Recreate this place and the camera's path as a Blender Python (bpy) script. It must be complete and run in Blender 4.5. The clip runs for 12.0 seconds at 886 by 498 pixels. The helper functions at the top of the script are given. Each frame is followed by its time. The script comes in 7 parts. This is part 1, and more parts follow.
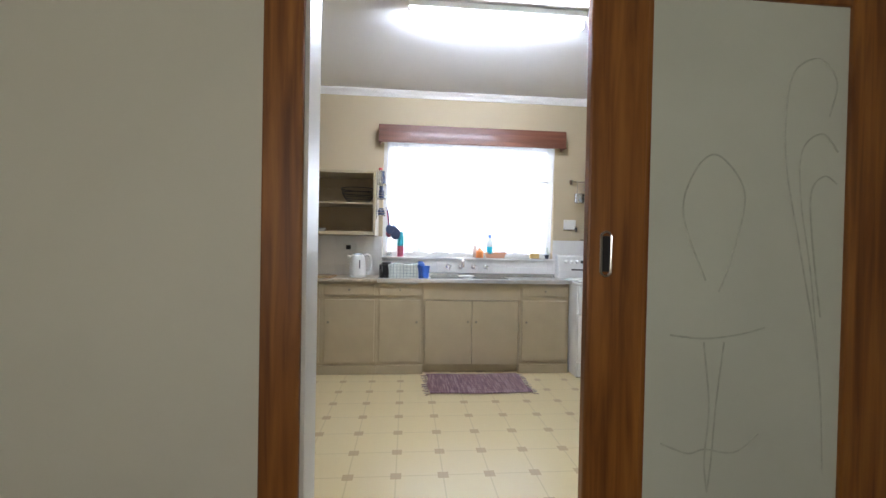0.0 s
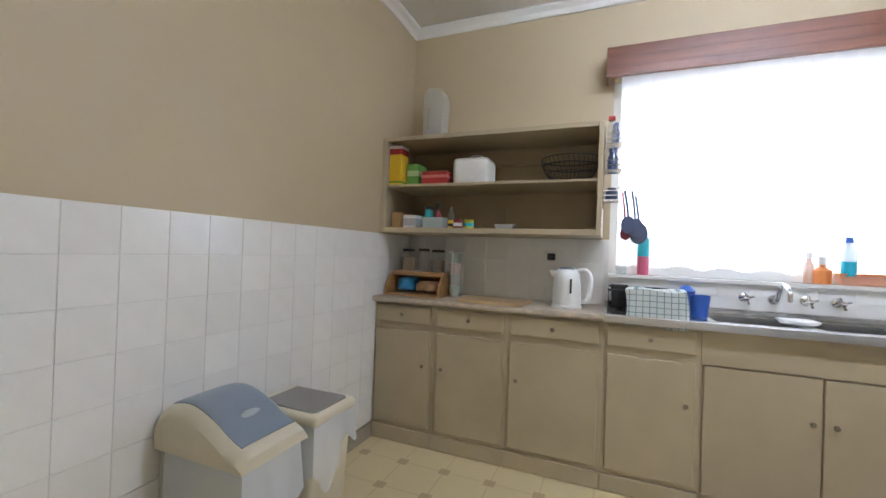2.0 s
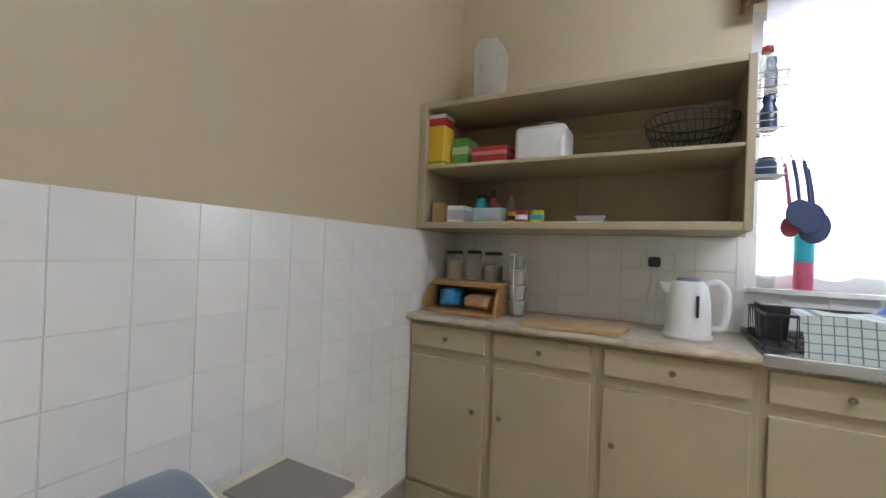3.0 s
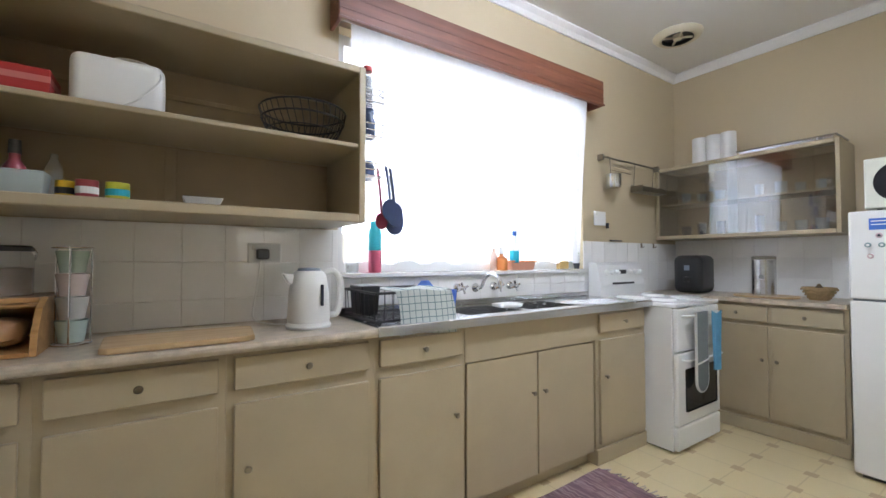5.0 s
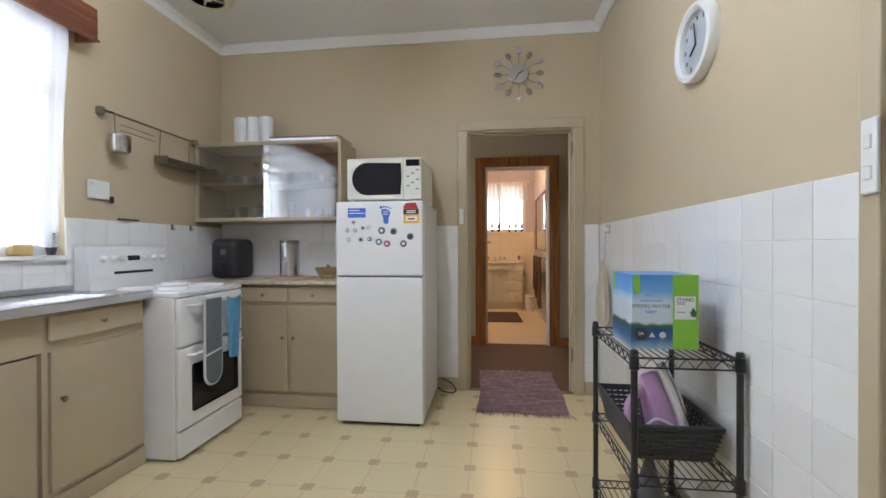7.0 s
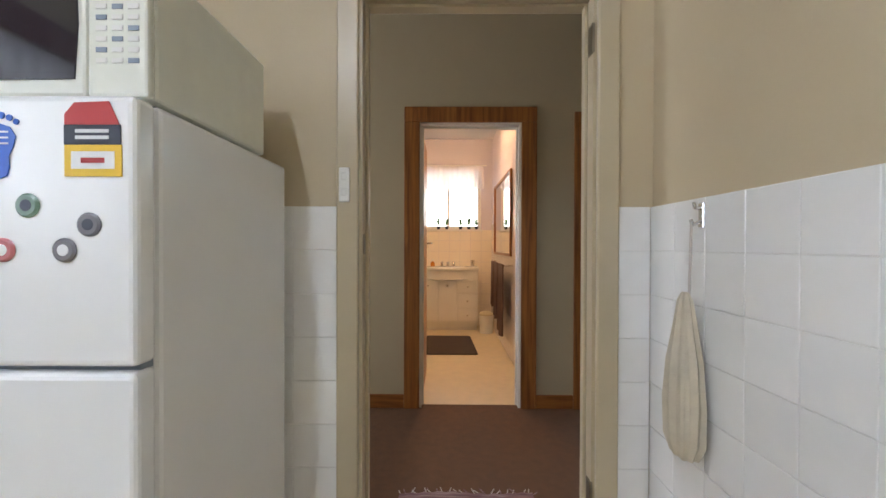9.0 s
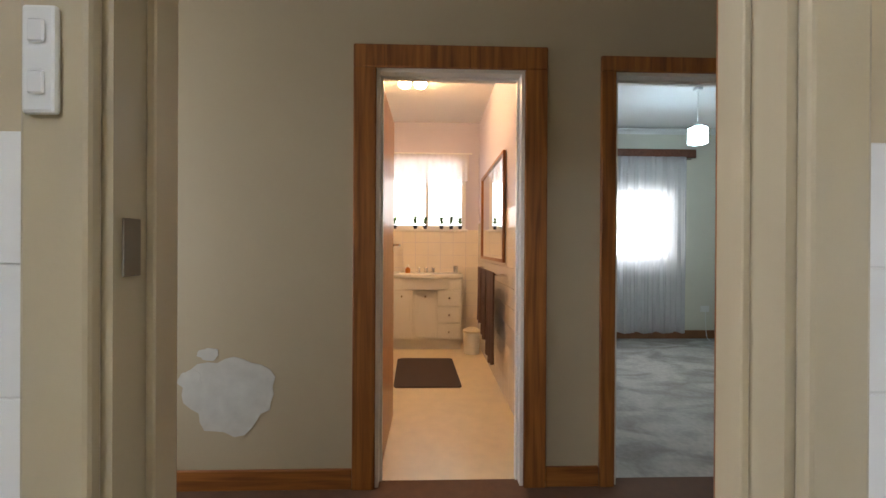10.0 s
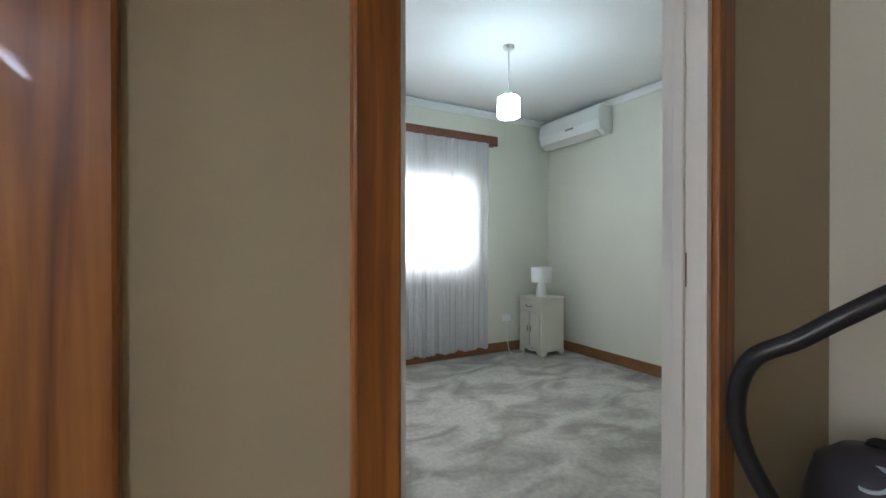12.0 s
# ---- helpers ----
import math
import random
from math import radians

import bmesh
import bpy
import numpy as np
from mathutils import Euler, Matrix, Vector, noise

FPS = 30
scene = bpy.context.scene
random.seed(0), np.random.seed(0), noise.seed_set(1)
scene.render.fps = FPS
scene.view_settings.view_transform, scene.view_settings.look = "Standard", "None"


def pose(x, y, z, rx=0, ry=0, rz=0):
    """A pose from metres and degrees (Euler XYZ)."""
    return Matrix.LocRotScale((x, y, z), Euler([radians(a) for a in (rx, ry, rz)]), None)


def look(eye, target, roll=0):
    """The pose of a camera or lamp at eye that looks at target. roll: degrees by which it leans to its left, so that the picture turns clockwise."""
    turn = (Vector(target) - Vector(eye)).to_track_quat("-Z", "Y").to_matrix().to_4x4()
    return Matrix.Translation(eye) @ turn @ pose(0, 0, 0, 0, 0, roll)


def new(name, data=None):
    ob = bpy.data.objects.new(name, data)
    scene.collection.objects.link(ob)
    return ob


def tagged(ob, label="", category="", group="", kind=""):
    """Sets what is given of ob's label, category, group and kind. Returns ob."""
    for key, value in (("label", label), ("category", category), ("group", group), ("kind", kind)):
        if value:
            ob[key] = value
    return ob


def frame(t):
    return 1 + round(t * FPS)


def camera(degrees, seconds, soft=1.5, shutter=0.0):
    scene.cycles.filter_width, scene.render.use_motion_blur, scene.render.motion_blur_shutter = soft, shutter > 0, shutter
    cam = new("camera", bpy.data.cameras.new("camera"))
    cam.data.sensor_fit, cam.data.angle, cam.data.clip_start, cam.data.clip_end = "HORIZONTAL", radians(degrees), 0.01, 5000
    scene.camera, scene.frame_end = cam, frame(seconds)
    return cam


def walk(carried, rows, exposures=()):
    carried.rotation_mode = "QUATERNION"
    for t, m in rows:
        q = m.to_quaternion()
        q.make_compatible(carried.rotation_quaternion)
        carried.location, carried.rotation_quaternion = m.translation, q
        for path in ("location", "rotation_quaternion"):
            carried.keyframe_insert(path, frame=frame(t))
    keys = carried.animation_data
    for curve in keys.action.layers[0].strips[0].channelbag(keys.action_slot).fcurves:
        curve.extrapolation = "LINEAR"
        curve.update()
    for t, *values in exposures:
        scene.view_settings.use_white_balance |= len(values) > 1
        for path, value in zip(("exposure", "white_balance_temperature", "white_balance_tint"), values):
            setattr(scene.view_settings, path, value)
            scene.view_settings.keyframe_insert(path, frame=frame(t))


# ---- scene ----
cam = camera(94.2, 12.0)
PATH = [
    (0, (-0.08, -0.052, 1.238), (0.094, 1.943, 1.214), 1.1),
    (0.5, (-0.082, 0.479, 1.211), (-0.05, 2.478, 1.204), 1.0),
    (1, (-0.09, 0.946, 1.213), (-0.278, 2.939, 1.209), 1.4),
    (1.5, (-0.172, 1.306, 1.206), (-0.649, 3.248, 1.216), 1.8),
    (2, (-0.329, 1.551, 1.196), (-1.084, 3.403, 1.208), 2.1),
    (2.5, (-0.521, 1.844, 1.195), (-1.459, 3.61, 1.211), 2.3),
    (2.7, (-0.57, 1.97, 1.196), (-1.565, 3.704, 1.21), 2.3),
    (4.3, (-0.904, 2.542, 1.199), (-0.702, 4.531, 1.216), 0.8),
    (4.5, (-0.933, 2.508, 1.183), (-0.456, 4.45, 1.231), 0.6),
    (5, (-1.014, 2.369, 1.164), (0.096, 4.032, 1.216), -0.0),
    (5.5, (-1.027, 2.222, 1.157), (0.535, 3.47, 1.191), -0.4),
    (6, (-0.94, 2.093, 1.144), (0.883, 2.915, 1.159), -0.5),
    (6.5, (-0.786, 2.012, 1.145), (1.157, 2.485, 1.141), -0.4),
    (7, (-0.458, 2.014, 1.138), (1.528, 2.253, 1.125), -0.2),
    (7.5, (-0.039, 2.0, 1.149), (1.958, 2.108, 1.128), -0.2),
    (7.7, (0.141, 1.988, 1.168), (2.14, 2.055, 1.154), 0.0),
    (9.3, (1.654, 1.886, 1.165), (3.654, 1.899, 1.151), 0.2),
    (9.5, (1.842, 1.868, 1.172), (3.842, 1.879, 1.162), 0.3),
    (10, (2.306, 1.836, 1.171), (4.305, 1.774, 1.167), 0.3),
    (10.5, (2.733, 1.796, 1.169), (4.722, 1.587, 1.166), 0.3),
    (11, (3.124, 1.658, 1.193), (5.071, 1.2, 1.185), 0.2),
    (11.5, (3.425, 1.424, 1.201), (5.295, 0.705, 1.192), 0.2),
    (12, (3.725, 1.165, 1.214), (5.484, 0.215, 1.205), 0.0),
]
EXPOSURES = [(0, 0.85), (1.5, 0.9), (2.5, 0.8), (4.5, 1.05), (5.2, 0.9), (6, 0.6), (6.5, 0.7), (7.5, 0.88), (8, 0.9), (9.5, 1.1), (10.5, 1.05), (11, 1.05), (11.5, 1.15), (12, 1.5)]
walk(cam, [(t, look(eye, target, roll)) for t, eye, target, roll in PATH], EXPOSURES)

# ---- world and lights ----
world = bpy.data.worlds.new("sky")
scene.world = world
world.use_nodes = True
wn = world.node_tree
sky = wn.nodes.new("ShaderNodeTexSky")
sky.sky_type, sky.sun_disc, sky.sun_elevation, sky.sun_rotation = "NISHITA", False, radians(55), radians(20)
wn.links.new(sky.outputs[0], wn.nodes["Background"].inputs[0])
wn.nodes["Background"].inputs[1].default_value = 0.12
SUN = new("sun", bpy.data.lights.new("sun", "SUN"))
SUN.data.energy, SUN.data.angle, SUN.data.color = 2.5, radians(0.5), (1, 0.95, 0.88)
SUN.matrix_world = look((2, 12, 16), (0.4, 0, 0))
WINDOW_GLOW, BATH_GLOW, BED_GLOW, ENTRY_GLOW = 5.6, 1.4, 7.5, 1.35
HALL_GLOW = 3.0
TUBE, BULB, PENDANT = 122.0, 66.0, 20.0


# ---- materials ----
def mat(name, color, rough=0.5, metal=0.0, vary=0.06, scale=6.0, bump=0.1, fine=180.0, coat=0.0, random_tone=0.0):
    m = bpy.data.materials.new(name)
    m.use_nodes = True
    nt = m.node_tree
    b = nt.nodes["Principled BSDF"]
    b.inputs["Roughness"].default_value = rough
    b.inputs["Metallic"].default_value = metal
    b.inputs["Coat Weight"].default_value = coat
    tc = nt.nodes.new("ShaderNodeTexCoord")
    big = nt.nodes.new("ShaderNodeTexNoise")
    big.inputs["Scale"].default_value = scale
    big.inputs["Detail"].default_value = 5
    nt.links.new(tc.outputs["Object"], big.inputs["Vector"])
    mix = nt.nodes.new("ShaderNodeMix")
    mix.data_type = "RGBA"
    mix.inputs["A"].default_value = (*[max(0, c * (1 - vary * 1.6)) for c in color], 1)
    mix.inputs["B"].default_value = (*[min(1, c * (1 + vary * 1.6)) for c in color], 1)
    nt.links.new(big.outputs["Fac"], mix.inputs["Factor"])
    out = mix.outputs["Result"]
    if random_tone:
        info = nt.nodes.new("ShaderNodeObjectInfo")
        mr = nt.nodes.new("ShaderNodeMapRange")
        mr.inputs["To Min"].default_value, mr.inputs["To Max"].default_value = 1 - random_tone, 1 + random_tone
        nt.links.new(info.outputs["Random"], mr.inputs["Value"])
        mul = nt.nodes.new("ShaderNodeMix")
        mul.data_type, mul.blend_type = "RGBA", "MULTIPLY"
        mul.inputs["Factor"].default_value = 1
        nt.links.new(out, mul.inputs["A"])
        nt.links.new(mr.outputs[0], mul.inputs["B"])
        out = mul.outputs["Result"]
    nt.links.new(out, b.inputs["Base Color"])
    rr = nt.nodes.new("ShaderNodeMapRange")
    rr.inputs["To Min"].default_value, rr.inputs["To Max"].default_value = max(0.02, rough * 0.85), min(1, rough * 1.15)
    nt.links.new(big.outputs["Fac"], rr.inputs["Value"])
    nt.links.new(rr.outputs[0], b.inputs["Roughness"])
    if bump:
        fn = nt.nodes.new("ShaderNodeTexNoise")
        fn.inputs["Scale"].default_value = fine
        fn.inputs["Detail"].default_value = 3
        nt.links.new(tc.outputs["Object"], fn.inputs["Vector"])
        bp = nt.nodes.new("ShaderNodeBump")
        bp.inputs["Strength"].default_value = bump
        bp.inputs["Distance"].default_value = 0.002
        nt.links.new(fn.outputs["Fac"], bp.inputs["Height"])
        nt.links.new(bp.outputs[0], b.inputs["Normal"])
    return m


def wood(name, dark, light, rough=0.42, axis=2, scale=9.0, coat=0.05):
    """Wood with its grain along the axis."""
    m = mat(name, light, rough, coat=coat, bump=0.05)
    nt = m.node_tree
    b = nt.nodes["Principled BSDF"]
    tc = nt.nodes.new("ShaderNodeTexCoord")
    mp = nt.nodes.new("ShaderNodeMapping")
    s = [scale * 4] * 3
    s[axis] = scale * 0.22
    mp.inputs["Scale"].default_value = s
    nz = nt.nodes.new("ShaderNodeTexNoise")
    nz.inputs["Scale"].default_value, nz.inputs["Detail"].default_value, nz.inputs["Distortion"].default_value = 1.0, 6, 0.6
    nt.links.new(tc.outputs["Object"], mp.inputs[0])
    nt.links.new(mp.outputs[0], nz.inputs["Vector"])
    cr = nt.nodes.new("ShaderNodeValToRGB")
    cr.color_ramp.elements[0].position, cr.color_ramp.elements[0].color = 0.3, (*dark, 1)
    cr.color_ramp.elements[1].position, cr.color_ramp.elements[1].color = 0.72, (*light, 1)
    nt.links.new(nz.outputs["Fac"], cr.inputs[0])
    nt.links.new(cr.outputs[0], b.inputs["Base Color"])
    return m


def glow(name, color, strength):
    m = bpy.data.materials.new(name)
    m.use_nodes = True
    b = m.node_tree.nodes["Principled BSDF"]
    b.inputs["Base Color"].default_value = (*[0.6 * c for c in color], 1)
    b.inputs["Emission Color"].default_value = (*color, 1)
    b.inputs["Emission Strength"].default_value = strength
    return m


def clear(name, color, rough=0.05, alpha_mix=0.5, tint=None):
    """Thin glass or clear plastic: part transparent, part glossy."""
    m = bpy.data.materials.new(name)
    m.use_nodes = True
    nt = m.node_tree
    b = nt.nodes["Principled BSDF"]
    b.inputs["Base Color"].default_value = (*color, 1)
    b.inputs["Roughness"].default_value = rough
    tr = nt.nodes.new("ShaderNodeBsdfTransparent")
    tr.inputs[0].default_value = (*[0.5 + 0.5 * c if tint is None else tint for c in color], 1)
    mx = nt.nodes.new("ShaderNodeMixShader")
    mx.inputs[0].default_value = alpha_mix
    nt.links.new(tr.outputs[0], mx.inputs[1])
    nt.links.new(b.outputs[0], mx.inputs[2])
    nt.links.new(mx.outputs[0], nt.nodes["Material Output"].inputs[0])
    return m


def sheer(name, color, through_share):
    """Sheer curtain cloth: part of the light passes, the rest scatters."""
    m = bpy.data.materials.new(name)
    m.use_nodes = True
    nt = m.node_tree
    nt.nodes.remove(nt.nodes["Principled BSDF"])
    df, tl, tp = (nt.nodes.new("ShaderNodeBsdf" + k) for k in ("Diffuse", "Translucent", "Transparent"))
    for n in (df, tl):
        n.inputs[0].default_value = (*color, 1)
    a, c = nt.nodes.new("ShaderNodeMixShader"), nt.nodes.new("ShaderNodeMixShader")
    a.inputs[0].default_value = 0.6
    nt.links.new(df.outputs[0], a.inputs[1])
    nt.links.new(tl.outputs[0], a.inputs[2])
    tc = nt.nodes.new("ShaderNodeTexCoord")
    nz = nt.nodes.new("ShaderNodeTexNoise")
    nz.inputs["Scale"].default_value = 260
    mr = nt.nodes.new("ShaderNodeMapRange")
    mr.inputs["To Min"].default_value, mr.inputs["To Max"].default_value = through_share - 0.12, through_share + 0.12
    nt.links.new(tc.outputs["Object"], nz.inputs["Vector"])
    nt.links.new(nz.outputs["Fac"], mr.inputs["Value"])
    nt.links.new(mr.outputs[0], c.inputs[0])
    nt.links.new(a.outputs[0], c.inputs[1])
    nt.links.new(tp.outputs[0], c.inputs[2])
    nt.links.new(c.outputs[0], nt.nodes["Material Output"].inputs[0])
    return m


def vinyl():
    """Cream sheet vinyl with small brown squares on a fine square net."""
    m = mat("patterned_vinyl", (0.72, 0.6, 0.35), 0.3, vary=0.012, scale=70, bump=0)
    nt = m.node_tree
    b = nt.nodes["Principled BSDF"]
    base = b.inputs["Base Color"].links[0].from_socket
    tc = nt.nodes.new("ShaderNodeTexCoord")
    sp = nt.nodes.new("ShaderNodeSeparateXYZ")
    wob = nt.nodes.new("ShaderNodeTexNoise")
    wob.inputs["Scale"].default_value = 60
    nt.links.new(tc.outputs["Object"], sp.inputs[0])
    nt.links.new(tc.outputs["Object"], wob.inputs["Vector"])

    def op(kind, a, c, d=None):
        n = nt.nodes.new("ShaderNodeMath")
        n.operation = kind
        for k, v in enumerate((a, c, d)):
            if v is None:
                continue
            if isinstance(v, (int, float)):
                n.inputs[k].default_value = v
            else:
                nt.links.new(v, n.inputs[k])
        return n.outputs[0]

    def off(out, origin):
        u = op("ADD", op("DIVIDE", op("SUBTRACT", out, origin), 0.2525), 100.5)
        d = op("ABSOLUTE", op("SUBTRACT", op("FRACT", u, 0), 0.5), 0)
        return op("ADD", op("MULTIPLY", d, 0.2525), op("MULTIPLY", op("SUBTRACT", wob.outputs["Fac"], 0.5), 0.0012))

    dx, dy = off(sp.outputs[0], 1.397), off(sp.outputs[1], 3.142)
    square = op("MULTIPLY", op("LESS_THAN", dx, 0.029), op("LESS_THAN", dy, 0.029))
    lines = op("MAXIMUM", op("LESS_THAN", dx, 0.0035), op("LESS_THAN", dy, 0.0035))
    inner = op("MULTIPLY", op("LESS_THAN", op("MAXIMUM", dx, dy), 0.019), op("GREATER_THAN", op("MAXIMUM", dx, dy), 0.013))
    for mask, col, amount in ((lines, (0.46, 0.36, 0.2), 0.42), (square, (0.48, 0.33, 0.17), 0.8), (inner, (0.52, 0.38, 0.22), 0.3)):
        mx = nt.nodes.new("ShaderNodeMix")
        mx.data_type = "RGBA"
        nt.links.new(op("MULTIPLY", mask, amount), mx.inputs["Factor"])
        nt.links.new(base, mx.inputs["A"])
        mx.inputs["B"].default_value = (*col, 1)
        base = mx.outputs["Result"]
    nt.links.new(base, b.inputs["Base Color"])
    return m


PAINT = mat("beige_wall_paint", (0.53, 0.435, 0.285), 0.55, vary=0.05, scale=2.0, bump=0.15, fine=120)
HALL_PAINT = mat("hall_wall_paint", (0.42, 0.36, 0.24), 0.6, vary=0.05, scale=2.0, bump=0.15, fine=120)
BED_PAINT = mat("bedroom_wall_paint", (0.68, 0.66, 0.56), 0.6, vary=0.04, scale=2.0, bump=0.1)
LILAC = mat("bathroom_wall_paint", (0.57, 0.54, 0.64), 0.5, vary=0.04, scale=2.0)
CEIL = mat("white_ceiling_paint", (0.8, 0.79, 0.77), 0.7, vary=0.03, scale=1.5)
CABINET = mat("beige_cabinet_enamel", (0.43, 0.355, 0.235), 0.4, vary=0.07, scale=5, bump=0.12, fine=90)
# cabinet enamel made darker: the shade inside the cupboards is in the colour
CABINET_SHADED = mat("shaded_cabinet_enamel", (0.33, 0.25, 0.15), 0.5, vary=0.08)
TRIM = mat("beige_trim_enamel", (0.5, 0.42, 0.28), 0.35, vary=0.05, scale=4)
WHITE = mat("white_enamel", (0.8, 0.8, 0.78), 0.22, vary=0.02, bump=0.03)
WHITE_TRIM = mat("white_trim_paint", (0.72, 0.7, 0.64), 0.35, vary=0.03)
PLASTIC = mat("white_plastic", (0.78, 0.78, 0.75), 0.35, vary=0.03, bump=0.04)
TILE = mat("white_glazed_tile", (0.84, 0.83, 0.8), 0.12, vary=0.03, scale=9, bump=0.03, fine=30, random_tone=0.03)
GROUT = mat("pale_grout", (0.8, 0.78, 0.74), 0.85, vary=0.05, scale=12)
BATH_TILE = mat("bathroom_tile", (0.8, 0.74, 0.66), 0.2, vary=0.03, random_tone=0.03)
WOOD = wood("red_brown_timber", (0.14, 0.04, 0.007), (0.37, 0.14, 0.029))
WOOD_Y = wood("red_brown_timber_across", (0.14, 0.04, 0.007), (0.37, 0.14, 0.029), axis=1)
PELMET = wood("pelmet_timber", (0.12, 0.038, 0.02), (0.23, 0.082, 0.042), axis=0)
DOOR_WOOD = wood("orange_veneer", (0.42, 0.17, 0.05), (0.58, 0.27, 0.09), 0.3)
BOARD_WOOD = wood("pale_board_wood", (0.45, 0.3, 0.15), (0.6, 0.43, 0.24), 0.5, axis=0)
BOX_WOOD = wood("bread_box_wood", (0.3, 0.15, 0.05), (0.5, 0.28, 0.11), 0.4, axis=0)
VINYL = vinyl()
CARPET = mat("brown_carpet", (0.13, 0.065, 0.035), 0.95, vary=0.2, scale=20, bump=0.8, fine=350)


def brushed_pile():
    """Grey carpet whose pile is brushed light and dark in ragged patches."""
    m = mat("grey_carpet", (0.38, 0.36, 0.33), 0.95, vary=0.2, scale=30, bump=0.8, fine=300)
    nt = m.node_tree
    b = nt.nodes["Principled BSDF"]
    base = b.inputs["Base Color"].links[0].from_socket
    tc = nt.nodes.new("ShaderNodeTexCoord")
    mp = nt.nodes.new("ShaderNodeMapping")
    mp.inputs["Scale"].default_value = (3.4, 2.2, 1)
    nz = nt.nodes.new("ShaderNodeTexNoise")
    nz.inputs["Scale"].default_value, nz.inputs["Detail"].default_value, nz.inputs["Distortion"].default_value = 1.0, 7, 1.1
    cr = nt.nodes.new("ShaderNodeValToRGB")
    cr.color_ramp.elements[0].position, cr.color_ramp.elements[0].color = 0.36, (0.72, 0.7, 0.66, 1)
    cr.color_ramp.elements[1].position, cr.color_ramp.elements[1].color = 0.6, (1.28, 1.27, 1.24, 1)
    mx = nt.nodes.new("ShaderNodeMix")
    mx.data_type, mx.blend_type = "RGBA", "MULTIPLY"
    mx.inputs["Factor"].default_value = 1
    nt.links.new(tc.outputs["Object"], mp.inputs[0])
    nt.links.new(mp.outputs[0], nz.inputs["Vector"])
    nt.links.new(nz.outputs["Fac"], cr.inputs[0])
    nt.links.new(base, mx.inputs["A"])
    nt.links.new(cr.outputs[0], mx.inputs["B"])
    nt.links.new(mx.outputs["Result"], b.inputs["Base Color"])
    return m


GREY_CARPET = brushed_pile()
BATH_FLOOR = mat("bathroom_vinyl", (0.72, 0.61, 0.42), 0.3, vary=0.08, scale=10)
STEEL = mat("stainless_steel", (0.62, 0.62, 0.62), 0.26, 1.0, vary=0.06, scale=20, bump=0.06, fine=260)
CHROME = mat("chrome", (0.75, 0.75, 0.76), 0.1, 1.0, vary=0.02, bump=0)
DARK_METAL = mat("dark_knob_metal", (0.28, 0.25, 0.2), 0.3, 1.0, vary=0.1, bump=0)
LAMINATE = mat("marbled_laminate", (0.5, 0.42, 0.32), 0.3, vary=0.3, scale=24, bump=0.04)
BLACK = mat("black_plastic", (0.02, 0.02, 0.022), 0.35, vary=0.1)
BLACK_WIRE = mat("black_coated_wire", (0.02, 0.02, 0.02), 0.4, vary=0.1, bump=0)
DARK_GLASS = mat("dark_glass", (0.015, 0.015, 0.02), 0.06, vary=0.02, bump=0)
GREY = mat("grey_blue_plastic", (0.2, 0.24, 0.29), 0.4, vary=0.05)
CREAM = mat("cream_plastic", (0.66, 0.6, 0.46), 0.4, vary=0.04)


def rag_weave():
    """Plum rag weave in thin streaks across the rug."""
    m = mat("plum_rag_rug", (0.24, 0.15, 0.165), 0.95, vary=0.15, scale=45, bump=0.9, fine=130)
    nt = m.node_tree
    b = nt.nodes["Principled BSDF"]
    tc = nt.nodes.new("ShaderNodeTexCoord")
    mp = nt.nodes.new("ShaderNodeMapping")
    mp.inputs["Scale"].default_value = (75, 7, 20)
    nz = nt.nodes.new("ShaderNodeTexNoise")
    nz.inputs["Scale"].default_value, nz.inputs["Detail"].default_value = 1.0, 4
    cr = nt.nodes.new("ShaderNodeValToRGB")
    cr.color_ramp.elements[0].position, cr.color_ramp.elements[0].color = 0.32, (0.13, 0.075, 0.09, 1)
    cr.color_ramp.elements[1].position, cr.color_ramp.elements[1].color = 0.7, (0.36, 0.27, 0.27, 1)
    el = cr.color_ramp.elements.new(0.5)
    el.color = (0.22, 0.125, 0.14, 1)
    nt.links.new(tc.outputs["Object"], mp.inputs[0])
    nt.links.new(mp.outputs[0], nz.inputs["Vector"])
    nt.links.new(nz.outputs["Fac"], cr.inputs[0])
    nt.links.new(cr.outputs[0], b.inputs["Base Color"])
    return m


RUG = rag_weave()
FRINGE = mat("rug_fringe", (0.45, 0.4, 0.36), 0.9, vary=0.2)
GLASS = clear("window_glass", (0.95, 0.97, 0.97), 0.02, 0.06)
SMOKED = clear("cupboard_glass", (0.9, 0.9, 0.9), 0.01, 0.16, 0.82)
SMOKED.node_tree.nodes["Principled BSDF"].inputs["Metallic"].default_value = 1.0
CLEAR = clear("clear_plastic", (0.85, 0.86, 0.85), 0.12, 0.2)
FROST = mat("frosted_glass", (0.62, 0.64, 0.55), 0.4, vary=0.06, scale=3, bump=0.1)
ETCH = mat("etched_line", (0.5, 0.52, 0.44), 0.6, vary=0.2, scale=40, bump=0)
LACE = sheer("sheer_lace", (0.8, 0.8, 0.85), 0.34)
BATH_LACE = sheer("bathroom_lace", (0.92, 0.88, 0.88), 0.25)
TEAL_CLOTH = mat("blue_cloth", (0.1, 0.3, 0.48), 0.9, vary=0.15, scale=30, bump=0.6)
GREY_CLOTH = mat("grey_quilted_cloth", (0.13, 0.15, 0.16), 0.9, vary=0.15, scale=60, bump=0.7)
WHITE_CLOTH = mat("white_binding_cloth", (0.6, 0.6, 0.58), 0.9, vary=0.1)
BROWN_CLOTH = mat("brown_towel_cloth", (0.1, 0.055, 0.04), 0.95, vary=0.2, scale=40, bump=0.8)


